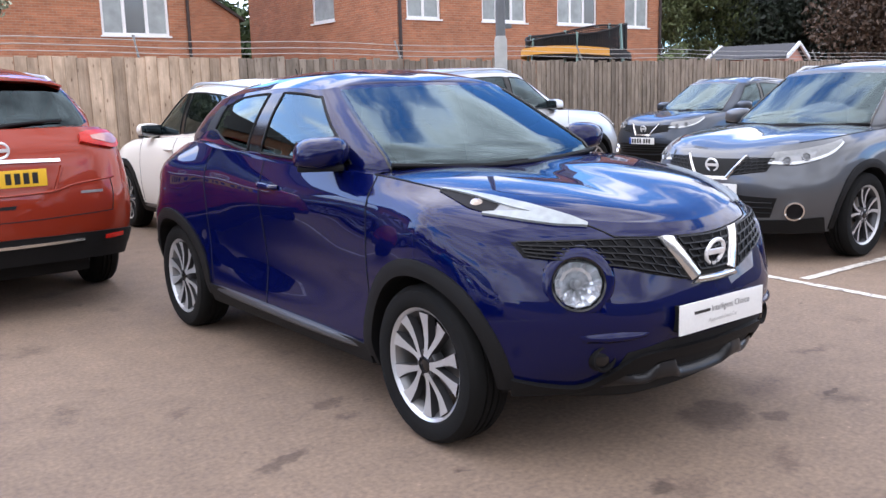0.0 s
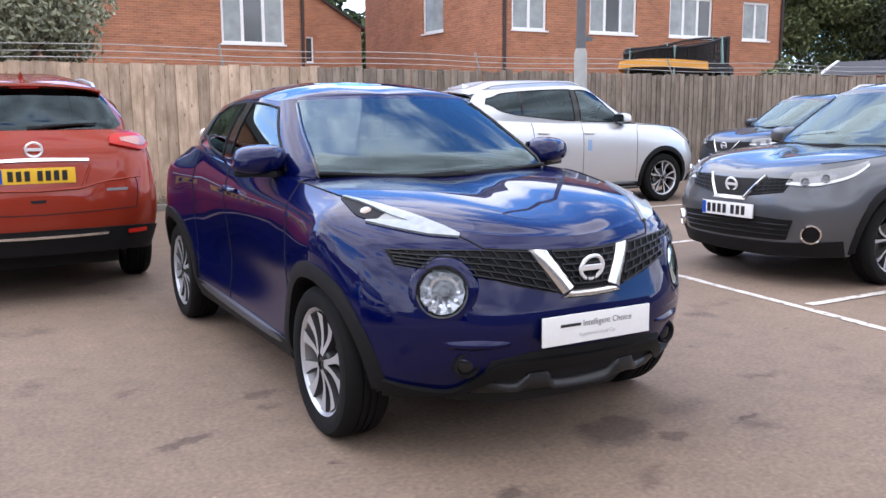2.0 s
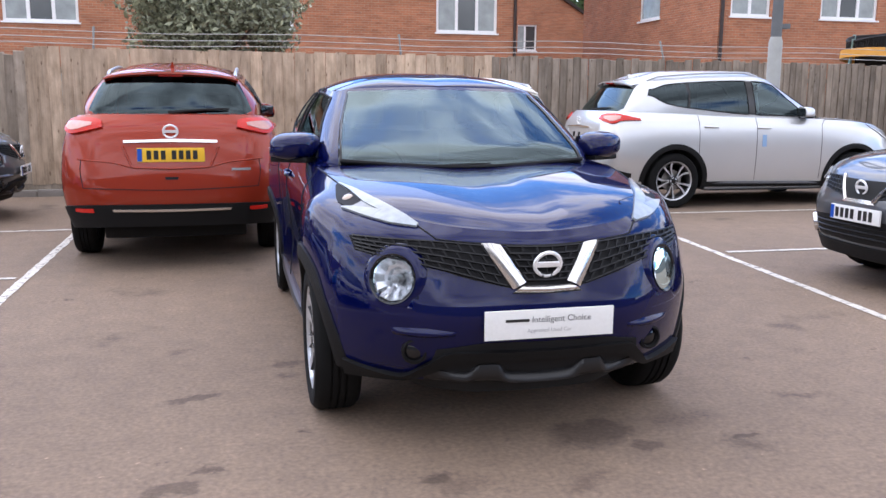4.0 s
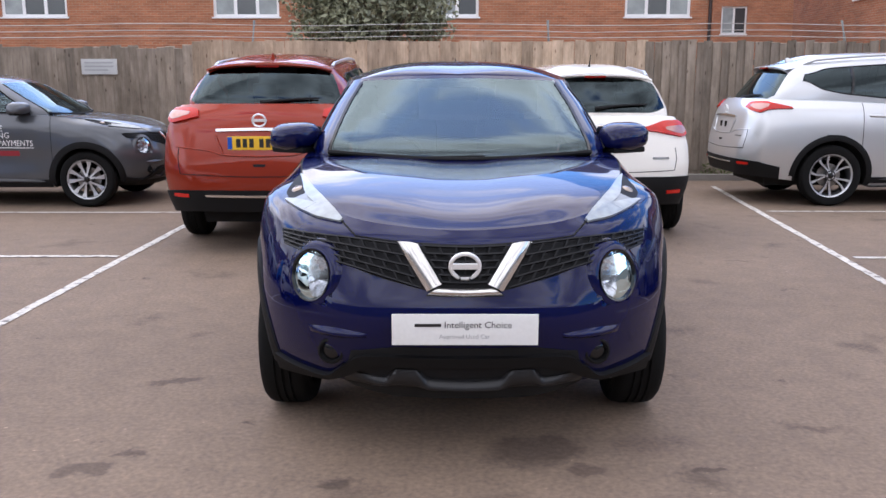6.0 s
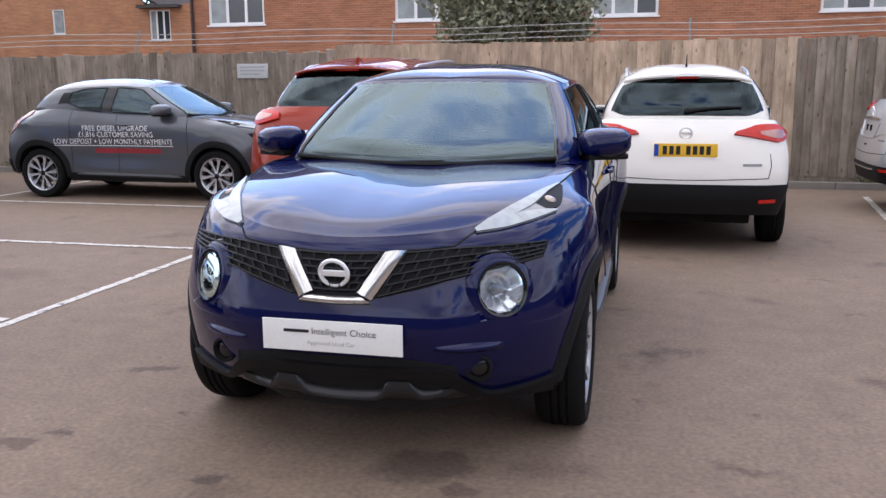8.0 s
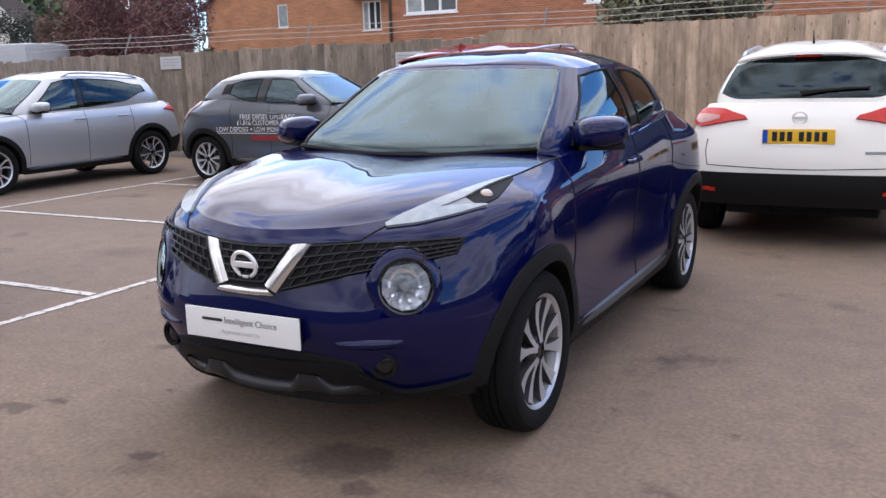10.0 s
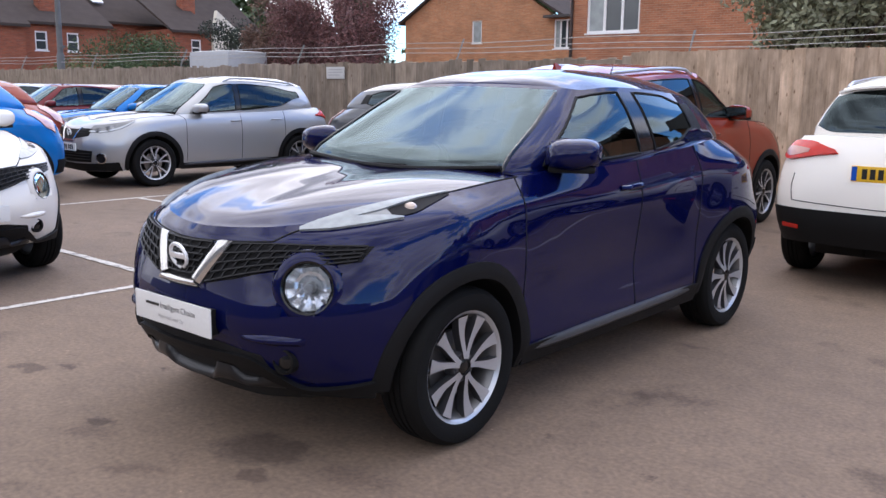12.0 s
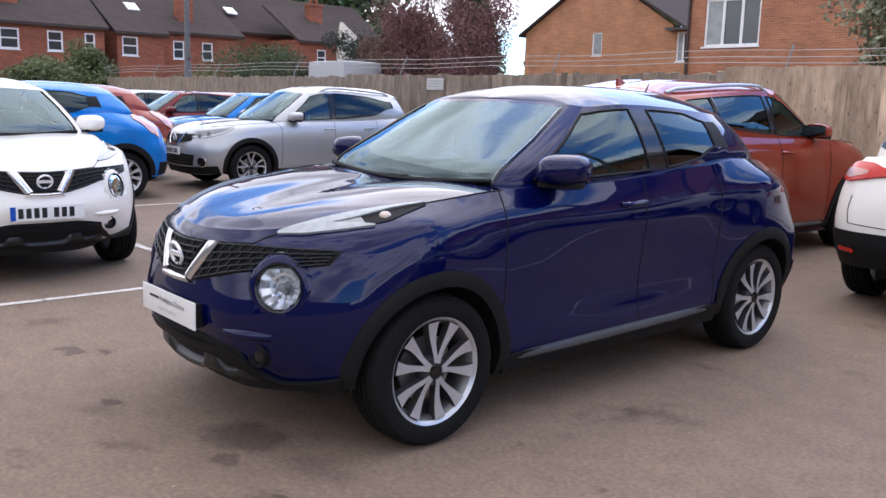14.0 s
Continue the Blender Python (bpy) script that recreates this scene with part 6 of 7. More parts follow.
def brick(name, c1, c2, mortar):
    m = bpy.data.materials.new(name)
    m.use_nodes = True
    nt = m.node_tree
    b = nt.nodes["Principled BSDF"]
    b.inputs["Roughness"].default_value = .9
    co = nt.nodes.new("ShaderNodeTexCoord")
    mp = nt.nodes.new("ShaderNodeMapping")
    mp.inputs["Rotation"].default_value = (radians(90), 0, 0)
    bt = nt.nodes.new("ShaderNodeTexBrick")
    bt.inputs["Scale"].default_value = 1.0
    bt.inputs["Brick Width"].default_value, bt.inputs["Row Height"].default_value = .225, .075
    bt.inputs["Mortar Size"].default_value, bt.inputs["Mortar Smooth"].default_value = .006, .3
    bt.inputs["Color1"].default_value, bt.inputs["Color2"].default_value, bt.inputs["Mortar"].default_value = (*c1, 1), (*c2, 1), (*mortar, 1)
    nt.links.new(co.outputs["Object"], mp.inputs["Vector"])
    nt.links.new(mp.outputs["Vector"], bt.inputs["Vector"])
    n = nt.nodes.new("ShaderNodeTexNoise")
    n.inputs["Scale"].default_value, n.inputs["Detail"].default_value = .9, 6
    nt.links.new(co.outputs["Object"], n.inputs["Vector"])
    n3 = nt.nodes.new("ShaderNodeTexNoise")
    mp3 = nt.nodes.new("ShaderNodeMapping")
    mp3.inputs["Scale"].default_value = (1.2, 1.2, 12)
    n3.inputs["Scale"].default_value, n3.inputs["Detail"].default_value = 1.0, 5
    nt.links.new(co.outputs["Object"], mp3.inputs["Vector"])
    nt.links.new(mp3.outputs["Vector"], n3.inputs["Vector"])
    ad = nt.nodes.new("ShaderNodeMath")
    ad.operation = "ADD"
    nt.links.new(n.outputs["Fac"], ad.inputs[0])
    nt.links.new(n3.outputs["Fac"], ad.inputs[1])
    sc = nt.nodes.new("ShaderNodeMath")
    sc.operation = "MULTIPLY_ADD"
    sc.inputs[1].default_value, sc.inputs[2].default_value = .75, .25
    nt.links.new(ad.outputs[0], sc.inputs[0])
    vm = nt.nodes.new("ShaderNodeVectorMath")
    vm.operation = "SCALE"
    nt.links.new(bt.outputs["Color"], vm.inputs[0])
    nt.links.new(sc.outputs[0], vm.inputs["Scale"])
    nt.links.new(vm.outputs["Vector"], b.inputs["Base Color"])
    bu = nt.nodes.new("ShaderNodeBump")
    bu.inputs["Strength"].default_value, bu.inputs["Distance"].default_value, bu.invert = .6, .01, True
    nt.links.new(bt.outputs["Fac"], bu.inputs["Height"])
    nt.links.new(bu.outputs["Normal"], b.inputs["Normal"])
    return m


M_BRICK = brick("orange_red_brick", (0.42, 0.168, 0.085), (0.32, 0.125, 0.066), (0.36, 0.27, 0.19))
M_BRICK_TAN = brick("tan_orange_brick", (0.47, 0.215, 0.105), (0.38, 0.17, 0.085), (0.40, 0.30, 0.20))
M_BRICK_OLD = brick("old_red_brick", (0.31, 0.090, 0.045), (0.22, 0.066, 0.036), (0.22, 0.14, 0.10))
M_SLATE = mat("grey_slate_roof", (0.060, 0.047, 0.042), 0.9, spec=0.15, var=0.25, scale=2, bump=0.5, bscale=14)
M_UPVC = mat("white_upvc", (0.78, 0.78, 0.78), 0.35, var=0.04)
M_HGLASS = mat("house_window_glass", (0.045, 0.055, 0.060), 0.05, var=0.3, scale=1.2, spec=0.8)
M_CURTAIN = mat("pale_curtain_behind_glass", (0.30, 0.33, 0.33), 0.15, var=0.45, scale=3, spec=0.3)
M_RENDER = mat("cream_render", (0.72, 0.68, 0.58), 0.9, var=0.08)
M_PIPE = mat("dark_brown_downpipe", (0.035, 0.022, 0.020), 0.5)
M_TRIMDARK = mat("dark_fascia", (0.05, 0.045, 0.045), 0.6)


def wall_part(parent, x0, x1, z0, z1, holes, material, thick=.28, name="wall", gable=None):
    """A wall facing -y at y = 0, with openings (x0, x1, z0, z1) through it; gable: (x, z) of an apex on top."""
    xs = sorted({x0, x1, *[h[0] for h in holes], *[h[1] for h in holes]})
    zs = sorted({z0, z1, *[h[2] for h in holes], *[h[3] for h in holes]})
    bm = bmesh.new()
    grid = {}

    def v(x, z, y):
        key = (round(x, 4), round(z, 4), y)
        if key not in grid:
            grid[key] = bm.verts.new((x, y, z))
        return grid[key]

    def filled(i, k):
        if not (0 <= i < len(xs) - 1 and 0 <= k < len(zs) - 1):
            return False
        cx, cz = (xs[i] + xs[i + 1]) / 2, (zs[k] + zs[k + 1]) / 2
        return not any(h[0] < cx < h[1] and h[2] < cz < h[3] for h in holes)
    for i in range(len(xs) - 1):
        for k in range(len(zs) - 1):
            if not filled(i, k):
                continue
            a, b, c, d = (xs[i], zs[k]), (xs[i + 1], zs[k]), (xs[i + 1], zs[k + 1]), (xs[i], zs[k + 1])
            bm.faces.new([v(*q, 0.0) for q in (a, b, c, d)])
            bm.faces.new([v(*q, thick) for q in (d, c, b, a)])
            for (di, dk), (p, q) in (((-1, 0), (d, a)), ((1, 0), (b, c)), ((0, -1), (a, b)), ((0, 1), (c, d))):
                if not filled(i + di, k + dk):
                    bm.faces.new((v(*q, 0.0), v(*p, 0.0), v(*p, thick), v(*q, thick)))
    if gable:
        ap = [bm.verts.new((gable[0], y, gable[1])) for y in (0.0, thick)]
        l, r = [v(x0, z1, y) for y in (0.0, thick)], [v(x1, z1, y) for y in (0.0, thick)]
        for q in ((l[0], r[0], ap[0]), (r[1], l[1], ap[1])):
            bm.faces.new(q)
        bm.faces.new((l[0], ap[0], ap[1], l[1]))
        bm.faces.new((ap[0], r[0], r[1], ap[1]))
    return part(name, bm, material, parent, "", False)


def window_part(parent, x0, x1, z0, z1, panes, depth=.06, fr=.085, sash=False):
    """A white framed window set in an opening; panes: one letter each, d dark, c curtained."""
    n = len(panes)
    w = (x1 - x0) / n
    cuts = [(x0 + w * k + fr * (1 if k == 0 else .6), x0 + w * (k + 1) - fr * (1 if k == n - 1 else .6), z0 + fr, z1 - fr) for k in range(n)]
    if sash:
        zm = z0 + (z1 - z0) * .52
        cuts = [(a, b, c, d) for a, b, _, _ in cuts for c, d in ((z0 + fr, zm - fr * .4), (zm + fr * .4, z1 - fr))]
    win = wall_part(parent, x0, x1, z0, z1, cuts, M_UPVC, .07, "window")
    win.data.transform(Matrix.Translation((0, depth, 0)))
    tagged(win, "white framed window")
    box_part("sill", (x0 - .05, x1 + .05, -.05, depth, z0 - .05, z0), M_UPVC, win)
    for k, (a, b, c, d) in enumerate(cuts):
        kind = panes[k % len(panes)]
        box_part("pane", (a - .01, b + .01, depth + .03, depth + .045, c - .01, d + .01), M_CURTAIN if kind == "c" else M_HGLASS, win)
    return win


def roof_part(parent, pts, thick=.16, name="roof", material=None):
    """A roof slope through four corners."""
    bm = bmesh.new()
    a = [bm.verts.new(p) for p in pts]
    b = [bm.verts.new((p[0], p[1], p[2] - thick)) for p in pts]
    bm.faces.new(a)
    bm.faces.new(b[::-1])
    for k in range(4):
        bm.faces.new((a[k], b[k], b[(k + 1) % 4], a[(k + 1) % 4]))
    bmesh.ops.recalc_face_normals(bm, faces=bm.faces)
    return part(name, bm, material or M_SLATE, parent, "", False)


def shell_walls(parent, x0, x1, depth, z1, material):
    """Side and back walls behind a front wall."""
    for x in (x0, x1 - .28):
        box_part("wall", (x, x + .28, .283, depth, 0, z1), material, parent)
    box_part("wall", (x0 + .28, x1 - .28, depth - .28, depth, 0, z1), material, parent)


# the house behind the fence
h = tagged(new("house"), "two-storey orange-red brick house with white framed windows", "house")
h.matrix_basis = pose(0, 23.5, 0)
wins = [(-14.20, -12.10, "cdd"), (-7.45, -5.35, "cdc"), (-1.07, .99, "ccd"), (5.63, 7.72, "cdc")]
wall_part(h, -14.9, 8.45, 0, 7.6, [(a, b, 3.55, 5.15) for a, b, _ in wins] + [(a, b, .95, 2.2) for a, b, _ in wins], M_BRICK)
for a, b, pn in wins:
    window_part(h, a, b, 3.55, 5.15, pn)
    window_part(h, a, b, .95, 2.2, pn)
shell_walls(h, -14.9, 8.45, 8.5, 7.6, M_BRICK)
roof_part(h, [(-15.4, -.4, 7.5), (9.1, -.4, 7.5), (9.1, 4.25, 10.6), (-15.4, 4.25, 10.6)])
roof_part(h, [(9.1, 8.9, 7.5), (-15.4, 8.9, 7.5), (-15.4, 4.25, 10.6), (9.1, 4.25, 10.6)])
for x in (-14.79, 8.33):
    tube("downpipe", [(x, -.06, 0), (x, -.06, 7.5)], .055, M_PIPE, h, 8)

# gabled wings set back at both ends
h = tagged(new("house"), "orange-red brick gable-ended house with a small white window", "house")
h.matrix_basis = pose(0, 40, 0)
wall_part(h, -38.8, -27.0, 0, 6.1, [(-33.0, -32.2, 4.5, 5.9)], M_BRICK_TAN, gable=(-32.7, 9.55))
window_part(h, -33.0, -32.2, 4.5, 5.9, "c")
wall_part(h, -27.0, -16.5, 0, 6.0, [(-26.75, -25.45, 4.05, 5.72)], M_BRICK_TAN, .25, "wall")
window_part(h, -26.75, -25.45, 4.05, 5.72, "cdd")
box_part("bay_roof", (-27.2, -24.7, -.55, -.01, 5.80, 5.95), M_TRIMDARK, h)
roof_part(h, [(-39.2, -.3, 6.0), (-32.7, -.3, 9.75), (-32.7, 9, 9.75), (-39.2, 9, 6.0)])
roof_part(h, [(-32.7, -.3, 9.75), (-25.9, -.3, 5.95), (-25.9, 9, 5.95), (-32.7, 9, 9.75)])
shell_walls(h, -38.8, -16.5, 9, 6.0, M_BRICK_TAN)
h = tagged(new("house"), "orange-red brick house wing with a sloping roof edge", "house")
h.matrix_basis = pose(0, 40, 0)
wall_part(h, 5.6, 17.85, 0, 5.88, [(13.78, 15.07, 3.94, 5.30)], M_BRICK, gable=(11.75, 9.4))
window_part(h, 13.78, 15.07, 3.94, 5.30, "cd")
roof_part(h, [(5.2, -.15, 5.75), (11.75, -.15, 9.6), (11.75, 9, 9.6), (5.2, 9, 5.75)])
roof_part(h, [(11.75, -.15, 9.6), (18.1, -.15, 5.85), (18.1, 9, 5.85), (11.75, 9, 9.6)])
shell_walls(h, 5.6, 17.85, 9, 5.75, M_BRICK)

# the house to the right
h = tagged(new("house"), "orange-red brick house with a row of white windows", "house")
h.matrix_basis = pose(0, 18.6, 0)
wins = [(13.40, 14.73, "cc"), (16.46, 18.48, "cdc"), (19.97, 22.03, "ccd"), (23.57, 24.96, "cc")]
wall_part(h, 13.03, 25.75, 0, 7.4, [(a, b, 3.87, 5.25) for a, b, _ in wins], M_BRICK)
for a, b, pn in wins:
    window_part(h, a, b, 3.87, 5.25, pn)
for x in (13.10, 25.6):
    tube("downpipe", [(x, -.06, 0), (x, -.06, 7.3)], .055, M_PIPE, h, 8)
roof_part(h, [(12.7, -.4, 7.3), (26.0, -.4, 7.3), (26.0, 5.0, 10.4), (12.7, 5.0, 10.4)])
roof_part(h, [(26.0, 10.6, 7.3), (12.7, 10.6, 7.3), (12.7, 5.0, 10.4), (26.0, 5.0, 10.4)])
box_part("wall", (25.47, 25.75, .283, 10, 0, 7.4), M_BRICK, h)
box_part("wall", (13.03, 25.47, 9.72, 10, 0, 7.4), M_BRICK, h)
side = tagged(new("house"), "plain brick side wall of a house with one narrow window", "house")
side.matrix_basis = pose(13.03, 18.6, 0, 0, 0, -90)
wall_part(side, -10.2, -.283, 0, 7.4, [(-5.22, -3.7, 4.10, 5.5)], M_BRICK)
window_part(side, -5.22, -3.7, 4.10, 5.5, "c")

# old terrace across the street
h = tagged(new("terrace"), "old red brick terraced houses with slate roofs and chimneys", "house")
h.matrix_basis = pose(-45, 0, 0, 0, 0, 90)
for x0, x1, z1, y0, ws in ((5.0, 13.9, 4.85, 0.0, ((8.68, 9.62), (10.96, 11.76), (12.86, 13.42))), (14.7, 17.4, 4.75, 0.3, ((14.97, 15.88),)), (17.4, 22.6, 5.0, 1.2, ((18.3, 19.0), (20.1, 20.8))), (26.2, 28.95, 5.0, .2, ((27.5, 28.2),))):
    g = new("wing")
    g.parent = h
    g.matrix_basis = pose(0, y0, 0)
    wall_part(g, x0, x1, 0, z1, [(a, b, 3.4, 4.45) for a, b in ws], M_BRICK_OLD)
    for a, b in ws:
        window_part(g, a, b, 3.4, 4.45, "d", .05, .085, True)
    roof_part(g, [(x0 - .2, -.25, z1 - .05), (x1 + .2, -.25, z1 - .05), (x1 + .2, 4.4, z1 + 2.4), (x0 - .2, 4.4, z1 + 2.4)])
    box_part("wall", (x0, x0 + .25, .283, 5, 0, z1), M_BRICK_OLD, g)
    box_part("wall", (x1 - .25, x1, .283, 5, 0, z1), M_BRICK_OLD, g)
wall_part(h, -8.0, 36, 0, 5.6, [], M_BRICK_OLD, name="wall").matrix_basis = pose(0, 4.5, 0)
roof_part(h, [(-8, 4.2, 5.5), (36, 4.2, 5.5), (36, 8.5, 8.3), (-8, 8.5, 8.3)])
roof_part(h, [(36, 13, 5.5), (-8, 13, 5.5), (-8, 8.5, 8.3), (36, 8.5, 8.3)])
wall_part(h, 28.97, 31.6, 0, 4.6, [(30.1, 30.9, 3.3, 4.5)], M_RENDER, gable=(29.3, 6.3))
window_part(h, 30.1, 30.9, 3.3, 4.5, "d", .05, .085, True)
for x, y, z in ((9.6, 2.0, 8.4), (19.6, 2.6, 8.2), (29.0, 3.0, 7.4), (5.0, 8.4, 9.6), (24.0, 8.4, 9.8)):
    ch = box_part("chimney", (x - .45, x + .45, y - .35, y + .35, 3.0, z), M_BRICK_OLD, h)
    box_part("chimney_cap", (x - .52, x + .52, y - .42, y + .42, z, z + .15), M_BRICK_OLD, ch)
    for dx in (-.2, .2):
        mesh_object("chimney_pot", *tube_data([(x + dx, y, z + .15), (x + dx, y, z + .6)], .11, 8), M_BRICK_OLD, ch)
for x, y, z in ((16.6, 3.0, 6.3), (22.6, 6.0, 6.9), (24.4, 6.0, 6.9)):
    bm = bmesh.new()
    box(bm, -.35, .35, -.45, .45, -.03, .05, 0, Matrix.Translation((x, y, z)) @ Matrix.Rotation(radians(30), 4, "X"))
    part("roof_light", bm, M_UPVC, h)

# ---- garden things behind the fence ----
M_NET = mat("dark_trampoline_net", (0.02, 0.02, 0.022), 0.9)
M_PAD = mat("orange_yellow_pad", (0.62, 0.30, 0.04), 0.6)
M_FRAME = mat("pale_green_tube", (0.22, 0.33, 0.31), 0.4, 0.4)
t = tagged(new("trampoline"), "garden trampoline with dark safety net and orange pad", "trampoline")
t.matrix_basis = pose(13.55, 11.6, 0)
R = 1.25
angles = np.linspace(0, 2 * math.pi, 33)[:-1]


def pad_ring(r, dz):
    return [(r * math.cos(a), r * math.sin(a), 2.40 - .12 * math.cos(a) + dz) for a in angles]


ring4 = [q for r, dz in ((R + .13, -.15), (R + .12, .03), (R - .22, .06), (R - .22, .01)) for q in pad_ring(r, dz)]
mesh_object("pad", ring4, grid_faces(4, 32, 0, True), [M_PAD, M_NET], t, "", [0 if 9 <= k % 32 < 23 else 1 for k in range(96)], False)
mesh_object("bed", pad_ring(R - .2, 0), [tuple(range(32))], M_NET, t)


def net_top(a):
    return (R * math.cos(a), R * math.sin(a), 2.93 + .20 * math.cos(a) + .03 * math.sin(4 * a))


tube("top_rail", [net_top(a) for a in angles], .028, M_NET, t, 6, True)
for k in range(0, 32, 5):
    x, y, z = net_top(angles[k])
    tube("net_pole", [(x * 1.06, y * 1.06, 0), (x * 1.06, y * 1.06, 2.1), (x, y, z + .05)], .035, M_FRAME, t, 8)
for k in range(0, 32, 2):
    strands = []
    for i in range(9):
        a = angles[k] + i / 8 * math.pi / 8
        x, y, z = net_top(a)
        strands.append(tube_data([(x, y, 2.40 - .12 * math.cos(a)), (x, y, z)], .0135, 3))
    for i in range(1, 16):
        row = []
        for a in (angles[k], angles[k] + math.pi / 8):
            x, y, z = net_top(a)
            row.append((x, y, 2.40 - .12 * math.cos(a) + (z - 2.40 + .12 * math.cos(a)) * i / 16))
        strands.append(tube_data(row, .0135, 3))
    mesh_object("net_panel", *joined(*strands), M_NET, t)

M_FELT = mat("dark_roof_felt", (0.055, 0.055, 0.06), 0.9, var=0.2)
M_SHEDWALL = mat("salmon_painted_boards", (0.50, 0.22, 0.16), 0.8)
s = tagged(new("shed"), "garden shed with dark felt roof and white barge boards", "shed")
s.matrix_basis = pose(18.96, 10.3, -.10, 0, 0, -72)
box_part("wall", (-.98, .98, .2, 2.4, .10, 2.32), M_SHEDWALL, s)
roof_part(s, [(-1.08, 0, 2.36), (1.08, 0, 2.36), (1.08, 1.3, 2.76), (-1.08, 1.3, 2.76)], .05, "roof", M_FELT)
roof_part(s, [(1.08, 2.6, 2.36), (-1.08, 2.6, 2.36), (-1.08, 1.3, 2.76), (1.08, 1.3, 2.76)], .05, "roof", M_FELT)
for x in (-1.10, 1.10):
    for ya, yb2 in ((-.04, 1.3), (2.64, 1.3)):
        bm = bmesh.new()
        q = [bm.verts.new((x + dx, y, z)) for dx in (-.03, .03) for y, z in ((ya, 2.30), (yb2, 2.70), (yb2, 2.80), (ya, 2.40))]
        for f in ((0, 1, 2, 3), (7, 6, 5, 4), (0, 4, 5, 1), (1, 5, 6, 2), (2, 6, 7, 3), (3, 7, 4, 0)):
            bm.faces.new([q[n] for n in f])
        part("barge_board", bm, M_UPVC, s, "", False)
bm = bmesh.new()
a = [bm.verts.new(p) for p in ((.98, .2, 2.32), (.98, 2.4, 2.32), (.98, 1.3, 2.70))]
bm.faces.new(a)
part("gable", bm, M_SHEDWALL, s)

M_CARAVAN = mat("pale_grey_panels", (0.42, 0.44, 0.47), 0.6, var=0.1)
bm = bmesh.new()
box(bm, -25.0, -22.6, 14.2, 15.9, .4, 2.75, .2)
cv = tagged(part("caravan", bm, M_CARAVAN, None), "pale grey caravan parked beyond the fence", "caravan")
for y in (14.6, 15.5):
    mesh_object("wheel", *moved(lathe([(0, .1), (.3, .1), (.32, 0), (.3, -.1), (0, -.1)], 20), Matrix.Translation((-22.75, y, .32))), M_TYRE, cv)

# ---- trees ----
M_BARK = mat("grey_brown_bark", (0.09, 0.07, 0.055), 0.95, var=0.3, bump=0.6, bscale=25)


def leaves(name, color):
    m = mat(name, color, 0.6, var=0.45, scale=1.4, fine=0.2, bscale=9)
    nt = m.node_tree
    b = nt.nodes["Principled BSDF"]
    src = b.inputs["Base Color"].links[0].from_socket
    g = nt.nodes.new("ShaderNodeNewGeometry")
    sc = nt.nodes.new("ShaderNodeMath")
    sc.operation = "MULTIPLY_ADD"
    sc.inputs[1].default_value, sc.inputs[2].default_value = 1.0, .5
    nt.links.new(g.outputs["Random Per Island"], sc.inputs[0])
    vm = nt.nodes.new("ShaderNodeVectorMath")
    vm.operation = "SCALE"
    nt.links.new(src, vm.inputs[0])
    nt.links.new(sc.outputs[0], vm.inputs["Scale"])
    nt.links.new(vm.outputs["Vector"], b.inputs["Base Color"])
    b.inputs["Subsurface Weight"].default_value = 0.0
    return m


M_OLIVE = leaves("grey_green_leaves", (0.235, 0.245, 0.155))
M_GREEN = leaves("dark_green_leaves", (0.045, 0.075, 0.022))
M_MIDGREEN = leaves("mid_green_leaves", (0.10, 0.125, 0.045))
M_DEEP = leaves("blackish_green_leaves", (0.018, 0.028, 0.016))
M_PURPLE = leaves("purple_brown_leaves", (0.16, 0.075, 0.072))
M_RUSSET = leaves("russet_brown_leaves", (0.15, 0.085, 0.06))
M_COPPER = leaves("copper_brown_leaves", (0.075, 0.045, 0.028))


def tree(x, y, crown_z, rx, ry, rz, material, n, size, label, trunk=.14, name="tree", clumps=26):
    tr = tagged(new(name), label, "tree" if name == "tree" else "shrub")
    tr.matrix_basis = pose(x, y, 0)
    limbs = [tube_data([(0, 0, 0), (.04, .02, crown_z * .45), (-.03, .03, crown_z)], [trunk, trunk * .75, trunk * .4], 9)]
    centres = []
    for k in range(clumps):
        d = Vector((random.gauss(0, 1), random.gauss(0, 1), random.gauss(0, 1))).normalized() * random.uniform(.35, .95)
        c = Vector((d.x * rx, d.y * ry, crown_z + d.z * rz))
        centres.append((c, random.uniform(.22, .48)))
        if k < 12:
            base = Vector((0, 0, crown_z * random.uniform(.4, .9)))
            limbs.append(tube_data([base, base.lerp(c, .5) + Vector((0, 0, .1)), c], [trunk * .4, trunk * .22, trunk * .08], 6))
    mesh_object("trunk", *joined(*limbs), M_BARK, tr)
    rng = np.random.default_rng(n + clumps)
    which = rng.integers(0, len(centres), n)
    mid = np.array([tuple(c) for c, _ in centres])[which]
    rad = np.array([q for _, q in centres])[which][:, None]
    d = rng.normal(size=(n, 3))
    d *= rng.random((n, 1)) ** .45 / np.linalg.norm(d, axis=1)[:, None]
    pts = mid + d * rad * np.array([rx, ry, rz])
    tagged(leaf_object("crown", pts[pts[:, 2] > .05], size, material, tr), kind="stuff")
    return tr


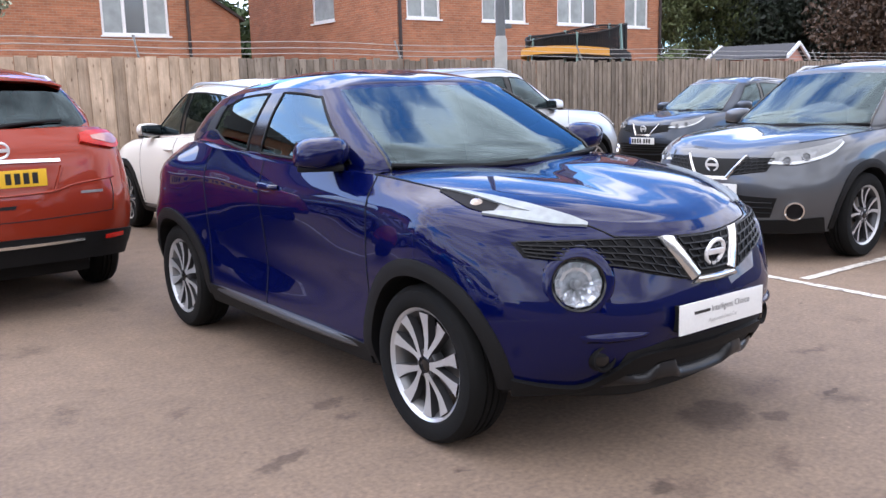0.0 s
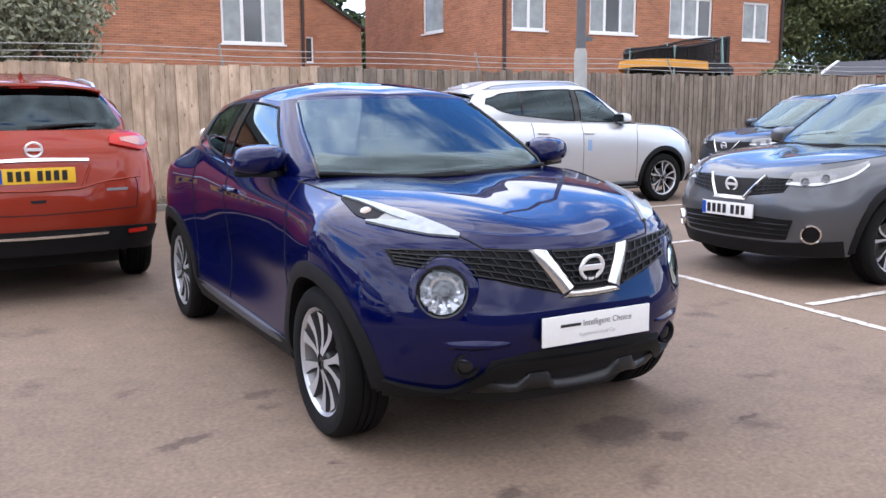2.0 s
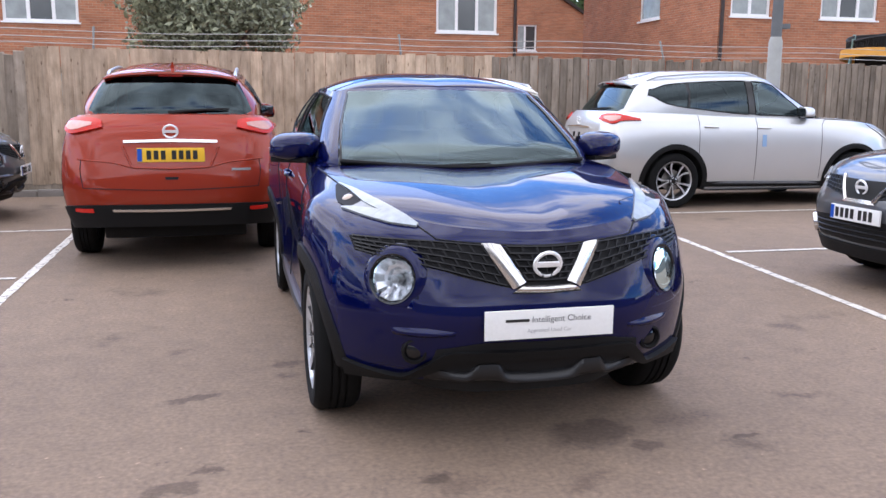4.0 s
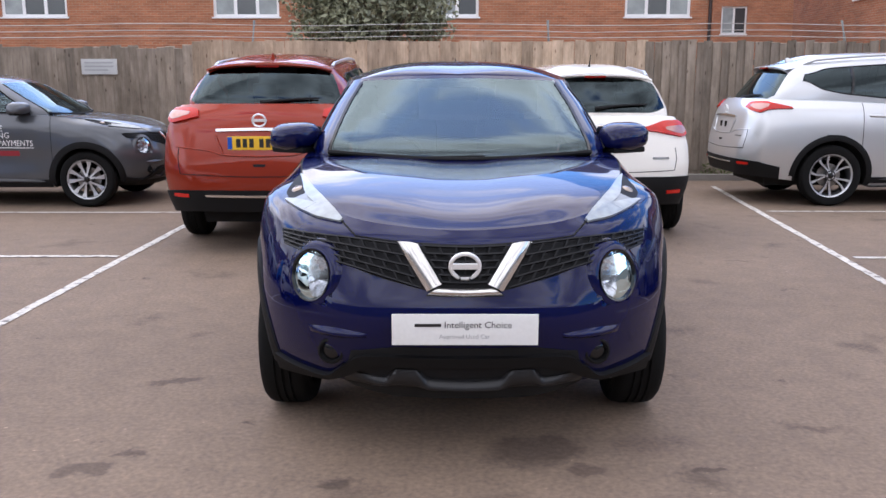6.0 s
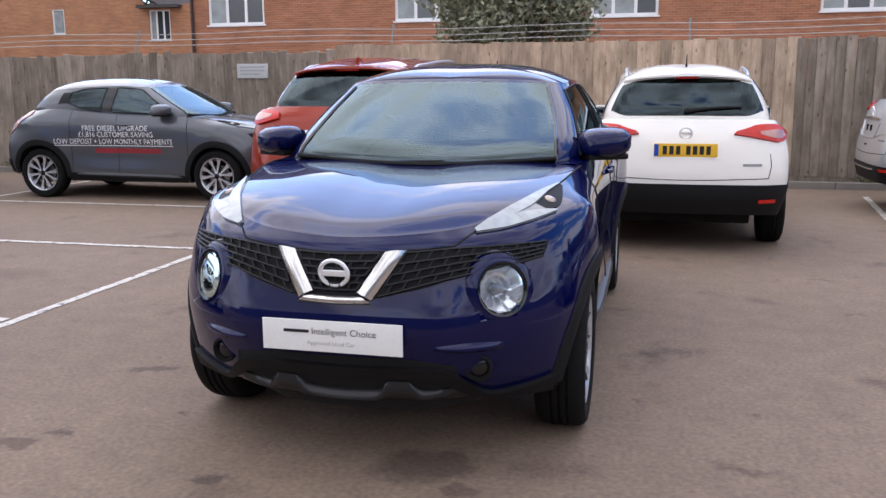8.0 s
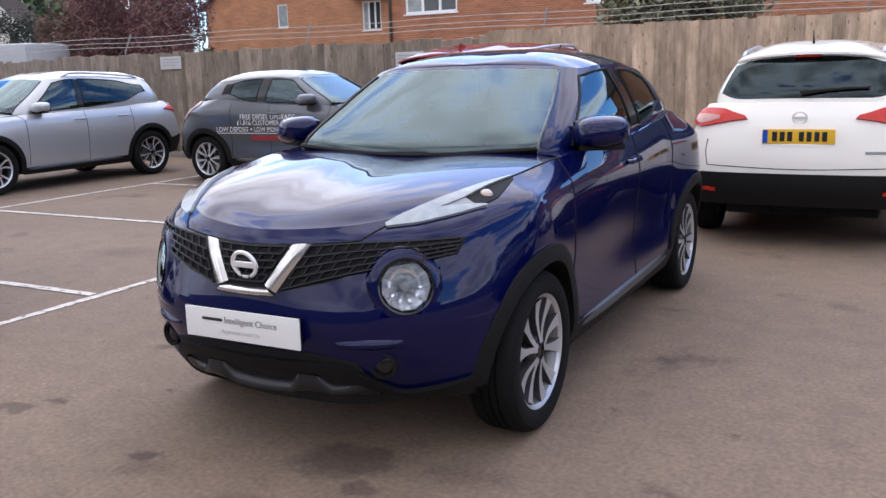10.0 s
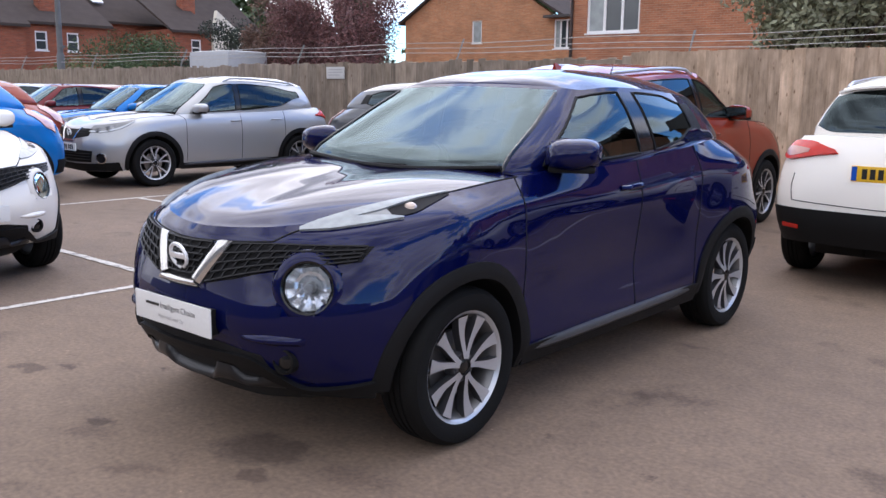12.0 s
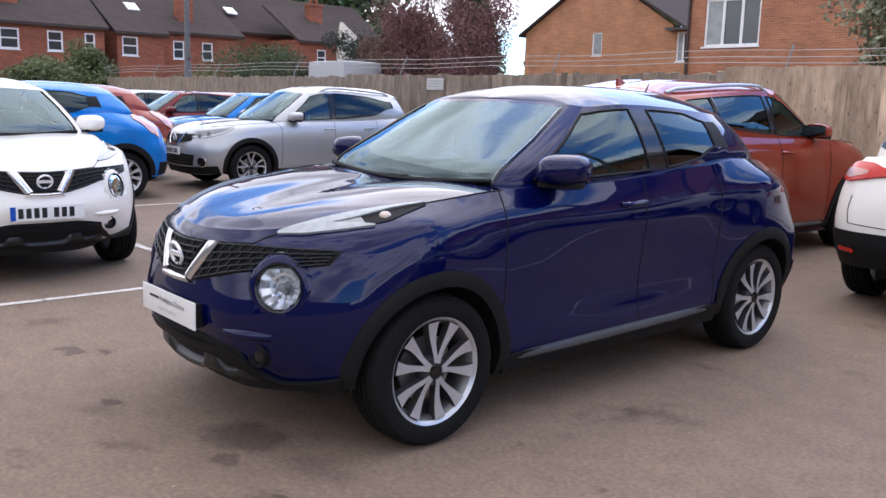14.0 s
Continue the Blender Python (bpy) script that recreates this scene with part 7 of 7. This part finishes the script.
tree(-1.55, 10.3, 2.95, 1.5, 1.2, 1.30, M_OLIVE, 20000, .058, "grey-green bushy tree standing just behind the fence", clumps=34)
tree(-20.6, 17.2, 3.5, 2.5, 2.2, 2.7, M_PURPLE, 52000, .050, "purple-leaved tree beyond the fence")
tree(-23.6, 17.6, 2.9, 1.8, 1.7, 2.3, M_RUSSET, 30000, .050, "reddish brown leafy tree beside the purple one")
tree(-33.0, 30.0, 4.4, 1.6, 1.8, 3.2, M_GREEN, 20000, .11, "dark green tree behind the purple tree")
tree(-17.9, 17.2, 1.3, .7, .7, 1.1, M_DEEP, 4000, .075, "dark green shrub beside the brick gable", .08, "shrub")
for x, y, z, r, h, m_, lb in ((-30, 6.5, 1.3, 2.0, 1.4, M_MIDGREEN, "light green shrub in front of the terrace"), (-31, 7.9, 1.4, 1.6, 1.5, M_MIDGREEN, "mid green shrub in front of the terrace"), (-34, 13.5, 1.2, 2.0, 1.3, M_MIDGREEN, "low green shrub in front of the terrace"), (-33, 17.0, 2.1, 3.2, 2.1, M_GREEN, "dark green hedge in front of the terrace"), (-34, 22.5, 2.3, 3.6, 2.3, M_DEEP, "blackish green hedge in front of the terrace"), (-27.5, 13.0, 1.2, 1.2, 1.3, M_GREEN, "small green shrub behind the fence")):
    tree(x, y, z, r, r, h, m_, 22000, .065, lb, .08, "shrub")
tree(22.0, 50, 5.0, 4.0, 3.5, 5.5, M_GREEN, 10000, .32, "dark green tree seen between two houses")
tree(32, 24, 5.0, 5.0, 4.0, 5.0, M_MIDGREEN, 60000, .11, "large green tree beyond the houses")
tree(44.4, 27, 4.6, 3.2, 3.0, 5.6, M_GREEN, 36000, .12, "dense green tree between two taller ones")
tree(39, 20, 5.5, 5.5, 4.5, 6.5, M_DEEP, 60000, .13, "tall blackish green conifer-like tree")
tree(38, 13, 5.0, 5.5, 4.5, 5.2, M_COPPER, 60000, .11, "copper brown leafy tree beyond the fence")
tree(15.6, 9.9, 1.8, .7, .6, .7, M_MIDGREEN, 1500, .08, "light green climbing shrub above the fence", .05, "shrub")
tree(-60, 40, 6, 9, 8, 7, M_GREEN, 7000, .5, "distant dark green tree behind the terrace")
tree(-48, 62, 6, 9, 8, 7, M_GREEN, 7000, .5, "distant green tree on the skyline")

# ---- added, unseen plain walls that close the yard behind and beside the camera ----
M_YARDWALL = mat("plain_grey_wall", (0.16, 0.155, 0.15), 0.9, var=0.15, scale=0.8, bump=0.3)
for dims in ((-30, 30, -17.3, -17, 0, 4.5), (30, 30.3, -17, 8.2, 0, 3.0), (-52, -30, -17.3, -17, 0, 3.0)):
    tagged(box_part("wall_south" if dims[2] == -17.3 else "wall_east", dims, M_YARDWALL, None), "plain grey unseen wall added round the yard", "wall", kind="structure")
